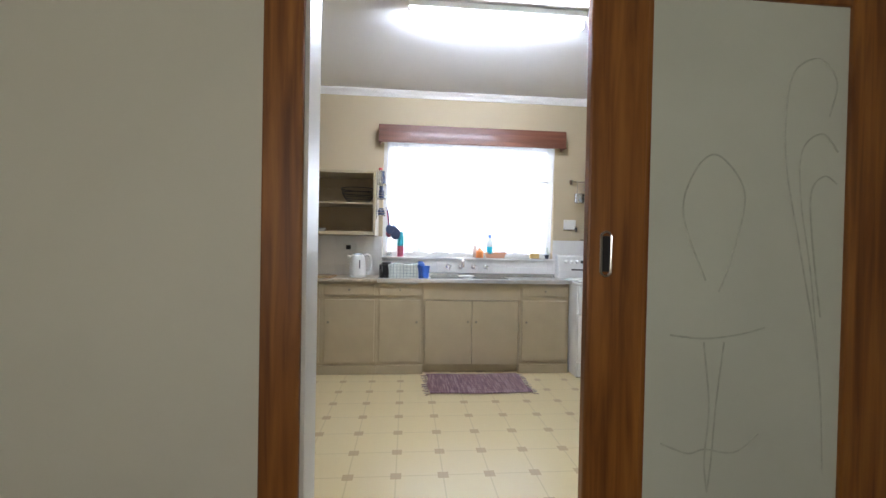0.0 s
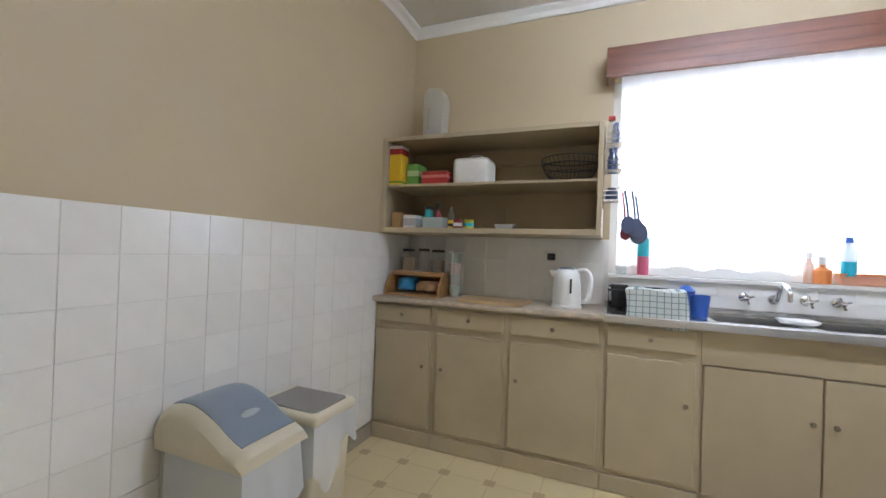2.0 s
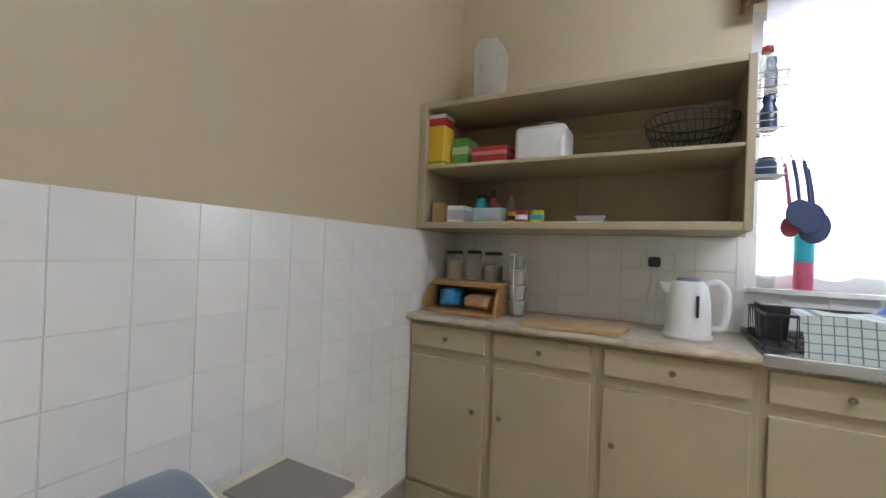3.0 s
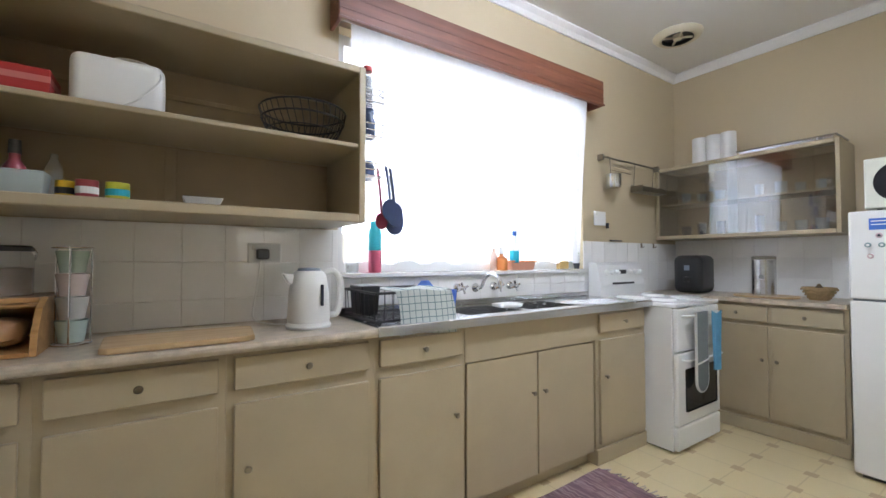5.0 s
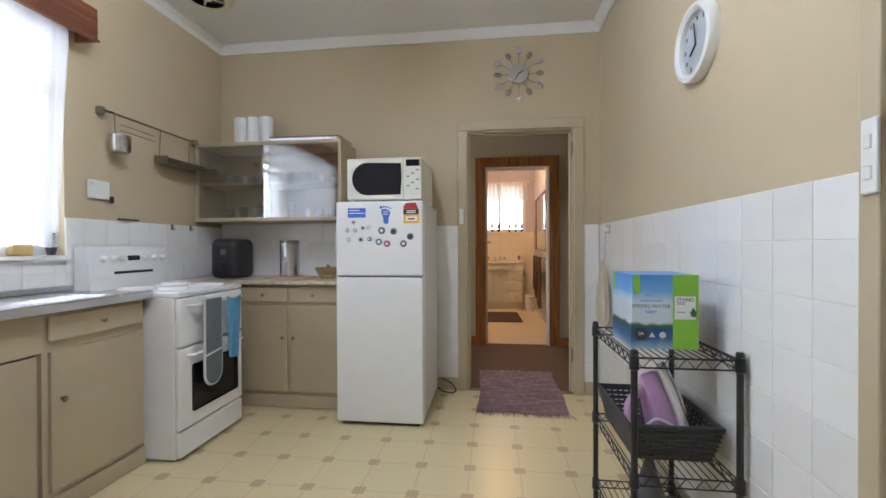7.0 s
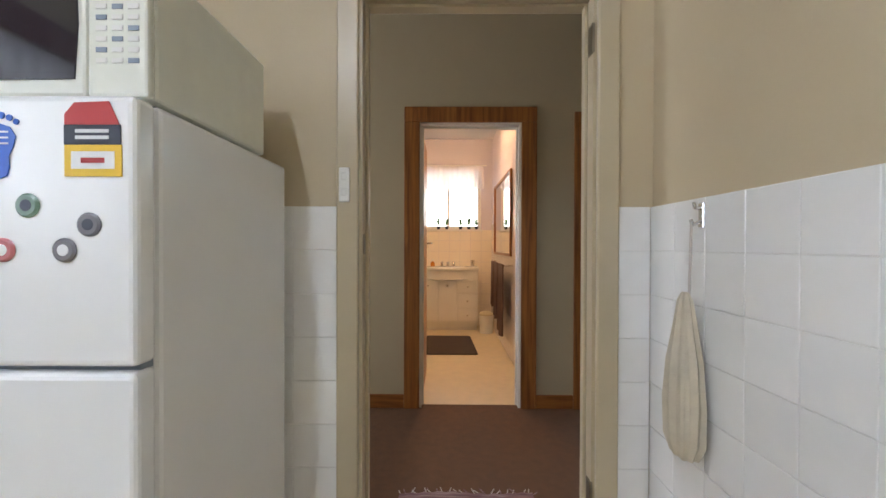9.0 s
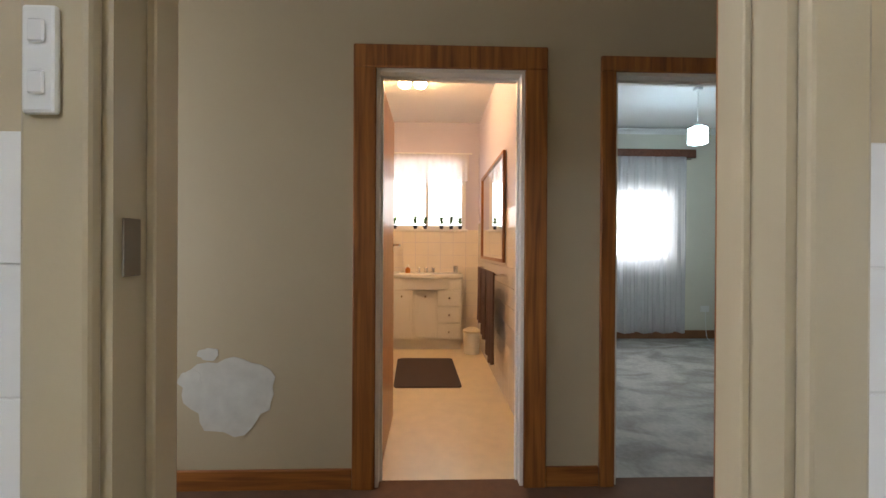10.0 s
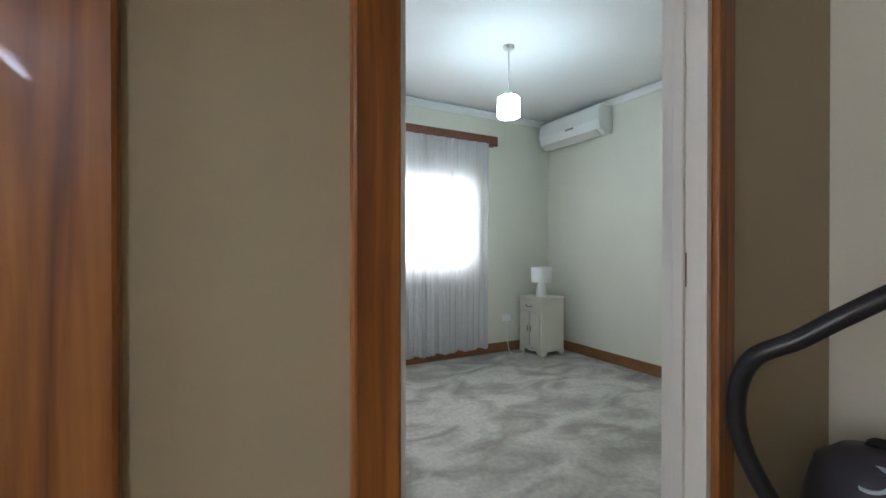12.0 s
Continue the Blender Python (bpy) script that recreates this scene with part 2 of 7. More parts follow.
def plain(name, color, rough=0.5, metal=0.0):
    return mat(name, color, rough, metal, vary=0.05, scale=15, bump=0.03)


RED, GREEN, YELLOW, BLUE = (plain(n, c) for n, c in (("red_print", (0.42, 0.03, 0.03)), ("green_print", (0.1, 0.28, 0.05)), ("yellow_print", (0.75, 0.48, 0.03)), ("blue_print", (0.04, 0.13, 0.5))))
TEAL, ORANGE, PINK, DARK = (plain(n, c) for n, c in (("teal_print", (0.02, 0.4, 0.48)), ("orange_plastic", (0.8, 0.28, 0.08)), ("mauve_plastic", (0.52, 0.3, 0.52)), ("dark_print", (0.03, 0.035, 0.05))))
PAPER = plain("white_paper", (0.78, 0.78, 0.76), 0.8)
LIME = plain("lime_print", (0.22, 0.5, 0.04))


# ---- mesh helpers ----
def finish(bm):
    bmesh.ops.recalc_face_normals(bm, faces=bm.faces)
    return bm


def add_box(bm, x0, y0, z0, x1, y1, z1, bev=0.0, seg=1):
    r = bmesh.ops.create_cube(bm, size=1)
    vs = r["verts"]
    bmesh.ops.scale(bm, vec=(x1 - x0, y1 - y0, z1 - z0), verts=vs)
    bmesh.ops.translate(bm, vec=((x0 + x1) / 2, (y0 + y1) / 2, (z0 + z1) / 2), verts=vs)
    if bev:
        es = list({e for v in vs for e in v.link_edges})
        bmesh.ops.bevel(bm, geom=es, offset=bev, segments=seg, profile=0.5, affect="EDGES")
    return bm


def box(x0, y0, z0, x1, y1, z1, bev=0.0, seg=1):
    return add_box(bmesh.new(), x0, y0, z0, x1, y1, z1, bev, seg)


def boxes(rows, bev=0.0):
    bm = bmesh.new()
    for r in rows:
        add_box(bm, *r, bev)
    return bm


def add_lathe(bm, profile, at=(0, 0, 0), n=24, turn=None):
    """Turns (radius, height) points round z, then applies turn and moves to at."""
    rings = []
    m = Matrix.Translation(at) @ (turn if turn is not None else Matrix())
    for r, h in profile:
        if r < 1e-5:
            rings.append([bm.verts.new(m @ Vector((0, 0, h)))])
        else:
            rings.append([bm.verts.new(m @ Vector((r * math.cos(a), r * math.sin(a), h))) for a in (2 * math.pi * k / n for k in range(n))])
    for a, b in zip(rings, rings[1:]):
        for k in range(n):
            f = [a[k % len(a)], a[(k + 1) % len(a)], b[(k + 1) % len(b)], b[k % len(b)]]
            f = list(dict.fromkeys(f))
            if len(f) > 2:
                bm.faces.new(f)
    return bm


def lathe(profile, at=(0, 0, 0), n=24, turn=None):
    return add_lathe(bmesh.new(), profile, at, n, turn)


def add_tube(bm, pts, r, n=8, closed=False):
    """A round tube along points."""
    P = [Vector(p) for p in pts]
    rings = []
    side = None
    for i, p in enumerate(P):
        a = P[i - 1] if (i or closed) else p
        b = P[(i + 1) % len(P)] if (i < len(P) - 1 or closed) else p
        d = (b - a).normalized()
        if side is None:
            side = d.orthogonal().normalized()
        else:
            side = (side - d * side.dot(d))
            side = side.normalized() if side.length > 1e-6 else d.orthogonal().normalized()
        up = d.cross(side)
        rings.append([bm.verts.new(p + (side * math.cos(t) + up * math.sin(t)) * r) for t in (2 * math.pi * k / n for k in range(n))])
    pairs = list(zip(rings, rings[1:])) + ([(rings[-1], rings[0])] if closed else [])
    for a, b in pairs:
        for k in range(n):
            bm.faces.new((a[k], a[(k + 1) % n], b[(k + 1) % n], b[k]))
    if not closed:
        bm.faces.new(list(reversed(rings[0])))
        bm.faces.new(rings[-1])
    return bm


def tube(pts, r, n=8, closed=False):
    return add_tube(bmesh.new(), pts, r, n, closed)


def curve_pts(pts, steps=8):
    """Points of a smooth curve through the given ones."""
    P = [Vector(p) for p in pts]
    out = []
    for i in range(len(P) - 1):
        a, b, c, d = P[max(i - 1, 0)], P[i], P[i + 1], P[min(i + 2, len(P) - 1)]
        for k in range(steps):
            t = k / steps
            out.append(0.5 * (2 * b + (c - a) * t + (2 * a - 5 * b + 4 * c - d) * t * t + (3 * b - a - 3 * c + d) * t ** 3))
    return out + [P[-1]]


def prism(outline, axis, lo, hi, bev=0.0):
    """An outline of two coordinates pushed along an axis."""
    bm = bmesh.new()
    order = {"x": lambda u, v, w: (w, u, v), "y": lambda u, v, w: (u, w, v), "z": lambda u, v, w: (u, v, w)}[axis]
    a = [bm.verts.new(order(u, v, lo)) for u, v in outline]
    b = [bm.verts.new(order(u, v, hi)) for u, v in outline]
    bm.faces.new(a)
    bm.faces.new(list(reversed(b)))
    n = len(a)
    for k in range(n):
        bm.faces.new((a[k], b[k], b[(k + 1) % n], a[(k + 1) % n]))
    finish(bm)
    if bev:
        bmesh.ops.bevel(bm, geom=list(bm.edges), offset=bev, segments=2, profile=0.5, affect="EDGES")
    return bm


def sheet(f, nu, nv, thick=0.0):
    """A cloth-like sheet from f(u, v), with a thickness if given."""
    bm = bmesh.new()
    g = [[bm.verts.new(f(i / nu, j / nv)) for j in range(nv + 1)] for i in range(nu + 1)]
    for i in range(nu):
        for j in range(nv):
            bm.faces.new((g[i][j], g[i + 1][j], g[i + 1][j + 1], g[i][j + 1]))
    finish(bm)
    if thick:
        bmesh.ops.solidify(bm, geom=list(bm.faces), thickness=thick)
    return bm


def part(name, bm, material, parent=None, label="", smooth=False):
    finish(bm)
    me = bpy.data.meshes.new(name)
    bm.to_mesh(me)
    bm.free()
    me.materials.append(material)
    if smooth:
        me.shade_smooth()
        me.set_sharp_from_angle(angle=radians(35))
    ob = new(name, me)
    if parent is not None:
        ob.parent = parent
        if parent.type == "EMPTY":
            ob.matrix_parent_inverse = Matrix.Translation(-parent.location)
    if label:
        ob["label"] = label
    return ob


def thing(name, at, label, category, group=""):
    e = new(name)
    e.location = at
    e.empty_display_size = 0.05
    return tagged(e, label, category, group)


def solid(name, bm, material, label, category, kind="", group="", smooth=False):
    return tagged(part(name, bm, material, smooth=smooth), label, category, group, kind)


def structure(name, bm, material, label, category):
    return solid(name, bm, material, label, category, "structure")


def words(text, size, material, parent, m, name="lettering", depth=0.0004):
    """Built-in lettering as a mesh, centred on m, facing m's +z."""
    cu = bpy.data.curves.new(name, "FONT")
    cu.body, cu.size, cu.extrude, cu.align_x, cu.align_y = text, size, depth, "CENTER", "CENTER"
    tmp = bpy.data.objects.new(name, cu)
    scene.collection.objects.link(tmp)
    me = bpy.data.meshes.new_from_object(tmp.evaluated_get(bpy.context.evaluated_depsgraph_get()))
    bpy.data.objects.remove(tmp)
    bpy.data.curves.remove(cu)
    me.transform(m)
    me.materials.clear()
    me.materials.append(material)
    ob = new(name, me)
    ob.parent = parent
    if parent.type == "EMPTY":
        ob.matrix_parent_inverse = Matrix.Translation(-parent.location)
    return ob


# ---- plan ----
W, E, S, N = -1.72, 2.79, 1.20, 4.29      # kitchen wall faces
H = 2.82                                   # kitchen ceiling
HX0, HX1, HS, HN = 2.91, 4.32, -0.62, 4.41  # hall
BX0, BX1, BS, BN = 4.44, 7.35, 1.24, 3.10   # bathroom
DX1, DS, DN = 7.62, -2.43, 1.12             # bedroom
KY0, KY1 = 1.387, 2.22                    # kitchen to hall doorway
BY0, BY1 = 1.37, 2.105                     # bathroom doorway
RY0, RY1 = 0.07, 0.93                    # bedroom doorway
EX0, EX1 = -0.362, 0.50                     # entry doorway
WX0, WX1, WZ0, WZ1 = -0.34, 1.49, 1.095, 2.30  # kitchen window
D = 2.05                                   # door height

structure("floor_kitchen", box(W - .12, 1.08, -.1, E, N + .18, 0), VINYL, "cream sheet vinyl printed with small brown squares", "floor")
structure("floor_hall", box(E, HS - .12, -.1, HX1 + .06, HN + .12, .002), CARPET, "worn dark brown hall carpet", "floor")
structure("floor_entry", box(-1.5, -1.8, -.1, 2.2, 1.08, .002), CARPET, "dark brown carpet before the kitchen door", "floor")
structure("floor_bathroom", box(HX1 + .06, BS - .06, -.1, BX1, BN, .003), BATH_FLOOR, "cream bathroom vinyl floor", "floor")
structure("floor_bedroom", box(HX1 + .06, DS, -.1, DX1, BS - .06, .002), GREY_CARPET, "patchy grey bedroom carpet", "floor")
structure("ceiling_kitchen", box(W - .12, 1.08, H, HX0, N + .18, H + .1), CEIL, "white painted plaster kitchen ceiling", "ceiling")
structure("ceiling_hall", box(HX0, HS - .12, H, HX1 + .06, HN + .12, H + .1), CEIL, "plain white plaster hall ceiling", "ceiling")
structure("ceiling_entry", box(-1.5, -1.8, 2.7, 2.2, 1.08, 2.8), CEIL, "white plaster entry ceiling", "ceiling")
structure("ceiling_bathroom", box(HX1 + .06, BS - .06, 2.71, BX1 + .12, BN + .12, 2.84), CEIL, "white plaster bathroom ceiling", "ceiling")
structure("ceiling_bedroom", box(HX1 + .06, DS - .12, 2.76, DX1 + .12, BS - .06, 2.88), CEIL, "white plaster bedroom ceiling", "ceiling")

structure("wall_north", boxes([(W - .12, N, 0, WX0, N + .18, H), (WX1, N, 0, E, N + .18, H), (WX0, N, 0, WX1, N + .18, WZ0), (WX0, N, WZ1, WX1, N + .18, H)]), PAINT, "beige painted kitchen wall with a window", "wall")
structure("wall_west", box(W - .12, 1.08, 0, W, N, H), PAINT, "beige painted kitchen wall above white tiles", "wall")
structure("wall_east", boxes([(E, HS - .12, 0, HX0, KY0, H), (E, KY1, 0, HX0, HN + .12, H), (E, KY0, D, HX0, KY1, H)]), PAINT, "beige painted kitchen wall with a doorway", "wall")
structure("wall_south", boxes([(W, 1.08, 0, EX0, S, H), (EX1, 1.08, 0, E, S, H), (EX0, 1.08, D, EX1, S, H)]), PAINT, "beige painted kitchen wall above white tiles", "wall")
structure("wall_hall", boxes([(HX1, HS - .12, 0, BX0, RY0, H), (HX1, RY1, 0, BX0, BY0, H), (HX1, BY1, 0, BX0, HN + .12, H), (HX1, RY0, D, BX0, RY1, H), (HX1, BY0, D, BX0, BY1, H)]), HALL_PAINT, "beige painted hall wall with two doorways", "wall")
structure("wall_hall_end", box(HX0, HS - .12, 0, HX1, HS, H), BED_PAINT, "pale hall end wall", "wall")
# the opening is added out of view, to let light into the hall
structure("wall_hall_far", boxes([(HX0, HN, 0, 3.15, HN + .12, H), (4.1, HN, 0, HX1, HN + .12, H), (3.15, HN, 0, 4.1, HN + .12, .25), (3.15, HN, 2.2, 4.1, HN + .12, H)]), HALL_PAINT, "hall end wall with an added, unseen opening for light", "wall")
# back wall has an unseen opening, added so that the entry gets light
structure("wall_entry", boxes([(-1.5, -1.8, 0, -1.4, 1.08, 2.7), (2.1, -1.8, 0, 2.2, 1.08, 2.7), (-1.4, -1.8, 0, -.9, -1.7, 2.7), (.7, -1.8, 0, 2.1, -1.7, 2.7), (-.9, -1.8, 0, .7, -1.7, .9), (-.9, -1.8, 2.1, .7, -1.7, 2.7), (-1.4, 1.068, 0, EX0, 1.08, 2.7), (EX1, 1.068, 0, 2.1, 1.08, 2.7), (EX0, 1.068, D, EX1, 1.08, 2.7)]), BED_PAINT, "pale painted entry wall", "wall")
structure("wall_bath_south", box(BX0, DN, 0, DX1, BS, 2.8), LILAC, "pale lilac painted bathroom wall", "wall")
structure("wall_bath_north", box(BX0, BN, 0, BX1, BN + .12, 2.8), LILAC, "pale lilac painted bathroom wall", "wall")
QY0, QY1, QZ0, QZ1 = 1.40, 2.36, 1.40, 2.30
structure("wall_bath_east", boxes([(BX1, BS, 0, BX1 + .12, QY0, 2.8), (BX1, QY1, 0, BX1 + .12, BN + .12, 2.8), (BX1, QY0, 0, BX1 + .12, QY1, QZ0), (BX1, QY0, QZ1, BX1 + .12, QY1, 2.8)]), LILAC, "pale lilac bathroom wall with a window", "wall")
VY0, VY1, VZ0, VZ1 = -1.30, 0.3, 1.03, 2.35
structure("wall_bed_east", boxes([(DX1, DS, 0, DX1 + .12, VY0, 2.8), (DX1, VY1, 0, DX1 + .12, DN, 2.8), (DX1, VY0, 0, DX1 + .12, VY1, VZ0), (DX1, VY0, VZ1, DX1 + .12, VY1, 2.8)]), BED_PAINT, "pale green-grey bedroom wall with a window", "wall")
structure("wall_bed_south", box(BX0 - .06, DS - .12, 0, DX1 + .12, DS, 2.8), BED_PAINT, "pale green-grey bedroom wall", "wall")
structure("wall_bed_west", boxes([(BX0, DS, 0, BX0 + .012, RY0, 2.76), (BX0, RY1, 0, BX0 + .012, DN, 2.76), (BX0, RY0, D, BX0 + .012, RY1, 2.76)]), BED_PAINT, "pale bedroom wall with the doorway", "wall")

# cornice: a stepped cove round the kitchen
def cornice_profile(sx, o):
    return [(o, H - .001), (o, H - .062), (o + sx * .012, H - .062), (o + sx * .018, H - .05), (o + sx * .03, H - .034), (o + sx * .05, H - .02), (o + sx * .06, H - .012), (o + sx * .06, H - .001)]
structure("cornice_north", prism(cornice_profile(-1, N), "x", W, E), CEIL, "white plaster cove cornice", "cornice")
structure("cornice_south", prism(cornice_profile(1, S), "x", W, E), CEIL, "white plaster cove cornice", "cornice")
structure("cornice_west", prism([(a, b) for a, b in cornice_profile(1, W)], "y", S, N), CEIL, "white plaster cove cornice", "cornice")
structure("cornice_east", prism([(a, b) for a, b in cornice_profile(-1, E)], "y", S, N), CEIL, "white plaster cove cornice", "cornice")
def bed_cornice(sx, o):
    return [(a, b - .08) for a, b in cornice_profile(sx, o)]
structure("cornice_bed_east", prism([(a, b) for a, b in bed_cornice(-1, DX1)], "y", DS, DN), CEIL, "white plaster cove cornice", "cornice")
structure("cornice_bed_south", prism(bed_cornice(1, DS), "x", BX0, DX1), CEIL, "white plaster cove cornice", "cornice")


def door_trim(name, x_face, out, y0, y1, w, material, label, top=D, t=.022, inset=0.0):
    """Architrave round a doorway in a wall of constant x: two stiles and a head, mitred by butting."""
    a = (x_face, x_face + out * t)
    lo, hi = min(a), max(a)
    e = thing(name, (x_face, (y0 + y1) / 2, 0), label, "architrave")
    e["kind"] = "structure"
    part("stile", box(lo, y0 - w, 0, hi, y0 + inset, top - inset, .006, 2), material, e)
    part("stile", box(lo, y1 - inset, 0, hi, y1 + w, top - inset, .006, 2), material, e)
    part("head", box(lo, y0 - w, top - inset, hi, y1 + w, top + w, .006, 2), material, e)
    return e


def door_lining(name, x0, x1, y0, y1, material, label, t=.02, top=D):
    e = thing(name, ((x0 + x1) / 2, (y0 + y1) / 2, 0), label, "door frame")
    e["kind"] = "structure"
    xm = (x0 + x1) / 2
    part("jamb", box(x0, y0, 0, x1, y0 + t, top), material, e)
    part("jamb", box(x0, y1 - t, 0, x1, y1, top), material, e)
    part("head", box(x0, y0 + t, top - t, x1, y1 - t, top), material, e)
    part("door_stop", box(xm - .006, y0 + t, 0, xm + .024, y0 + t + .012, top - t, .002), material, e)
    part("door_stop", box(xm - .006, y1 - t - .012, 0, xm + .024, y1 - t, top - t, .002), material, e)
    part("door_stop", box(xm - .006, y0 + t + .012, top - t - .012, xm + .024, y1 - t - .012, top - t, .002), material, e)
    return e


door_trim("door_trim_kitchen", E, -1, KY0, KY1, .065, TRIM, "beige enamelled architrave of the hall doorway", inset=.01)
door_trim("door_trim_kitchen_back", HX0, 1, KY0, KY1, .08, WOOD, "dark timber architrave on the hall side", inset=.01)
lin = door_lining("door_frame_kitchen", E, HX0, KY0, KY1, TRIM, "beige door frame with hinges and no door")
for z in (.25, 1.83):
    part("hinge", boxes([(E + .004, KY0 + .0202, z, E + .04, KY0 + .024, z + .1), (E - .004, KY0 + .016, z, E + .004, KY0 + .026, z + .1)], .001), DARK_METAL, lin, "dark metal hinge leaf")
part("strike_plate", box(E + .012, KY1 - .023, 1.135, E + .042, KY1 - .0205, 1.205, .001), DARK_METAL, lin, "dark strike plate")
door_trim("door_trim_bathroom", HX1, -1, BY0, BY1, .105, WOOD, "red-brown timber architrave of the bathroom doorway", inset=.005)
door_lining("door_frame_bathroom", HX1, BX0, BY0, BY1, WHITE_TRIM, "cream painted bathroom door frame")
door_trim("door_trim_bedroom", HX1, -1, RY0, RY1, .07, WOOD, "red-brown timber architrave of the bedroom doorway", inset=.005)
lin = door_lining("door_frame_bedroom", HX1, BX0, RY0, RY1, WHITE_TRIM, "white painted bedroom door frame")
part("strike_plate", box(HX1 + .05, RY0 + .0205, 1.11, HX1 + .08, RY0 + .023, 1.2, .001), DARK_METAL, lin, "metal strike plate")

# entry doorway in the south wall
e = thing("door_frame_entry", (0.06, 1.14, 0), "white painted entry door frame", "door frame")
e["kind"] = "structure"
part("jamb", box(EX0, 1.064, 0, EX0 + .018, S, D), WHITE_TRIM, e)
part("jamb", box(EX1 - .018, 1.064, 0, EX1, S, D), WHITE_TRIM, e)
part("head", box(EX0 + .018, 1.064, D - .02, EX1 - .018, S, D), WHITE_TRIM, e)
e = thing("door_trim_entry", (0.06, 1.06, 0), "dark red-brown timber architrave of the entry doorway", "architrave")
e["kind"] = "structure"
part("stile", box(EX0 - .095, 1.042, 0, EX0 + .008, 1.064, D, .006, 2), WOOD, e)
part("head", box(EX0 - .095, 1.042, D, EX1, 1.064, D + .1, .006, 2), WOOD, e)
e = thing("door_trim_entry_kitchen", (0.06, S, 0), "beige enamelled architrave on the kitchen side", "architrave")
e["kind"] = "structure"
part("stile", box(EX0 - .075, S, 0, EX0 + .006, S + .02, D, .005, 2), TRIM, e)
part("stile", box(EX1 - .006, S, 0, EX1 + .047, S + .02, D, .005, 2), TRIM, e)
part("head", box(EX0 - .075, S, D, EX1 + .047, S + .02, D + .08, .005, 2), TRIM, e)

# ---- sliding entry door with frosted glass ----
e = thing("sliding_door", (.9, 1.04, 0), "dark timber sliding door with frosted etched glass, half open", "door")
e["kind"] = "structure"
part("stile", box(.40, 1.008, .012, .56, 1.040, 2.03, .005, 2), WOOD, e)
part("stile", box(1.16, 1.008, .012, 1.32, 1.040, 2.03, .005, 2), WOOD, e)
part("rail", box(.56, 1.010, .012, 1.16, 1.038, .16, .003), WOOD, e)
part("rail", box(.56, 1.010, 1.93, 1.16, 1.038, 2.03, .003), WOOD, e)
part("bead", box(.56, 1.013, .16, .572, 1.035, 1.93), WOOD, e)
pane = part("glass_panel", box(.572, 1.02, .16, 1.16, 1.026, 1.93), FROST, e, "frosted glass with faint etched swirls")
part("finger_pull", tube([(.45 + .014 * math.cos(a), 1.0065, 1.22 + (.045 if math.sin(a) >= 0 else -.045) + .014 * math.sin(a)) for a in (2 * math.pi * k / 20 for k in range(20))], .004, 6, True), CHROME, e, "chrome flush pull rim")
part("pull_recess", box(.439, 1.006, 1.172, .461, 1.0085, 1.268, .002), BLACK, e, "dark recess of the pull")
swirls = [
    [(1.16, 1.62), (1.18, 1.72), (1.12, 1.78), (1.04, 1.72), (1.03, 1.5), (1.08, 1.25), (1.15, .9), (1.17, .6)],
    [(1.19, 1.52), (1.14, 1.57), (1.08, 1.52), (1.08, 1.38), (1.12, 1.15), (1.16, .8)],
    [(1.19, 1.43), (1.15, 1.45), (1.11, 1.4), (1.12, 1.25), (1.15, 1.05)],
    [(.80, 1.15), (.73, 1.33), (.76, 1.45), (.82, 1.5), (.89, 1.44), (.91, 1.36), (.87, 1.2), (.84, 1.12)],
    [(.70, 1.0), (.8, .99), (.9, 1.0), (.98, 1.02)],
    [(.80, .98), (.82, .8), (.81, .65), (.82, .56)],
    [(.86, .98), (.84, .8), (.83, .65), (.82, .56)],
    [(.68, .70), (.76, .67), (.81, .68), (.9, .67), (.97, .72)],
]
for sw in swirls:
    part("etched_line", tube(curve_pts([(x - .055, 1.0205, z) for x, z in sw], 7), .0028, 5), ETCH, pane)
tagged(part("door_track", box(EX0 - .1, .99, 2.16, 2.05, 1.066, 2.24, .004), WOOD), "dark timber track cover above the sliding door", "door track", kind="structure")

# ---- kitchen window ----
win = thing("window_kitchen", ((WX0 + WX1) / 2, N + .1, WZ0), "wide white timber kitchen window with three panes", "window")
win["kind"] = "structure"
fy0, fy1 = N + .07, N + .12
part("frame", boxes([(WX0, fy0, WZ0, WX0 + .05, fy1, WZ1), (WX1 - .05, fy0, WZ0, WX1, fy1, WZ1), (WX0 + .05, fy0, WZ0, WX1 - .05, fy1, WZ0 + .06), (WX0 + .05, fy0, WZ1 - .05, WX1 - .05, fy1, WZ1)]), WHITE, win)
for x in (.03, .95):
    part("mullion", box(x - .022, fy0 + .002, WZ0 + .06, x + .022, fy1 - .002, WZ1 - .05, .004), WHITE, win)
part("transom", box(.972, fy0 + .004, 1.92, WX1 - .05, fy1 - .004, 1.955, .003), WHITE, win)
for a, b in ((WX0 + .05, .008), (.052, .928), (.972, WX1 - .05)):
    p = part("pane", box(a, N + .092, WZ0 + .06, b, N + .096, WZ1 - .05), GLASS, win)
    p.visible_shadow = False
part("sill", box(WX0, N - .04, WZ0 - .02, WX1, fy0, WZ0 + .004, .004), TILE, win, "white tiled window sill")


def backdrop(name, bm, color, strength, label):
    return tagged(part(name, bm, glow(name + "_glow", color, strength)), label, "backdrop", kind="structure")


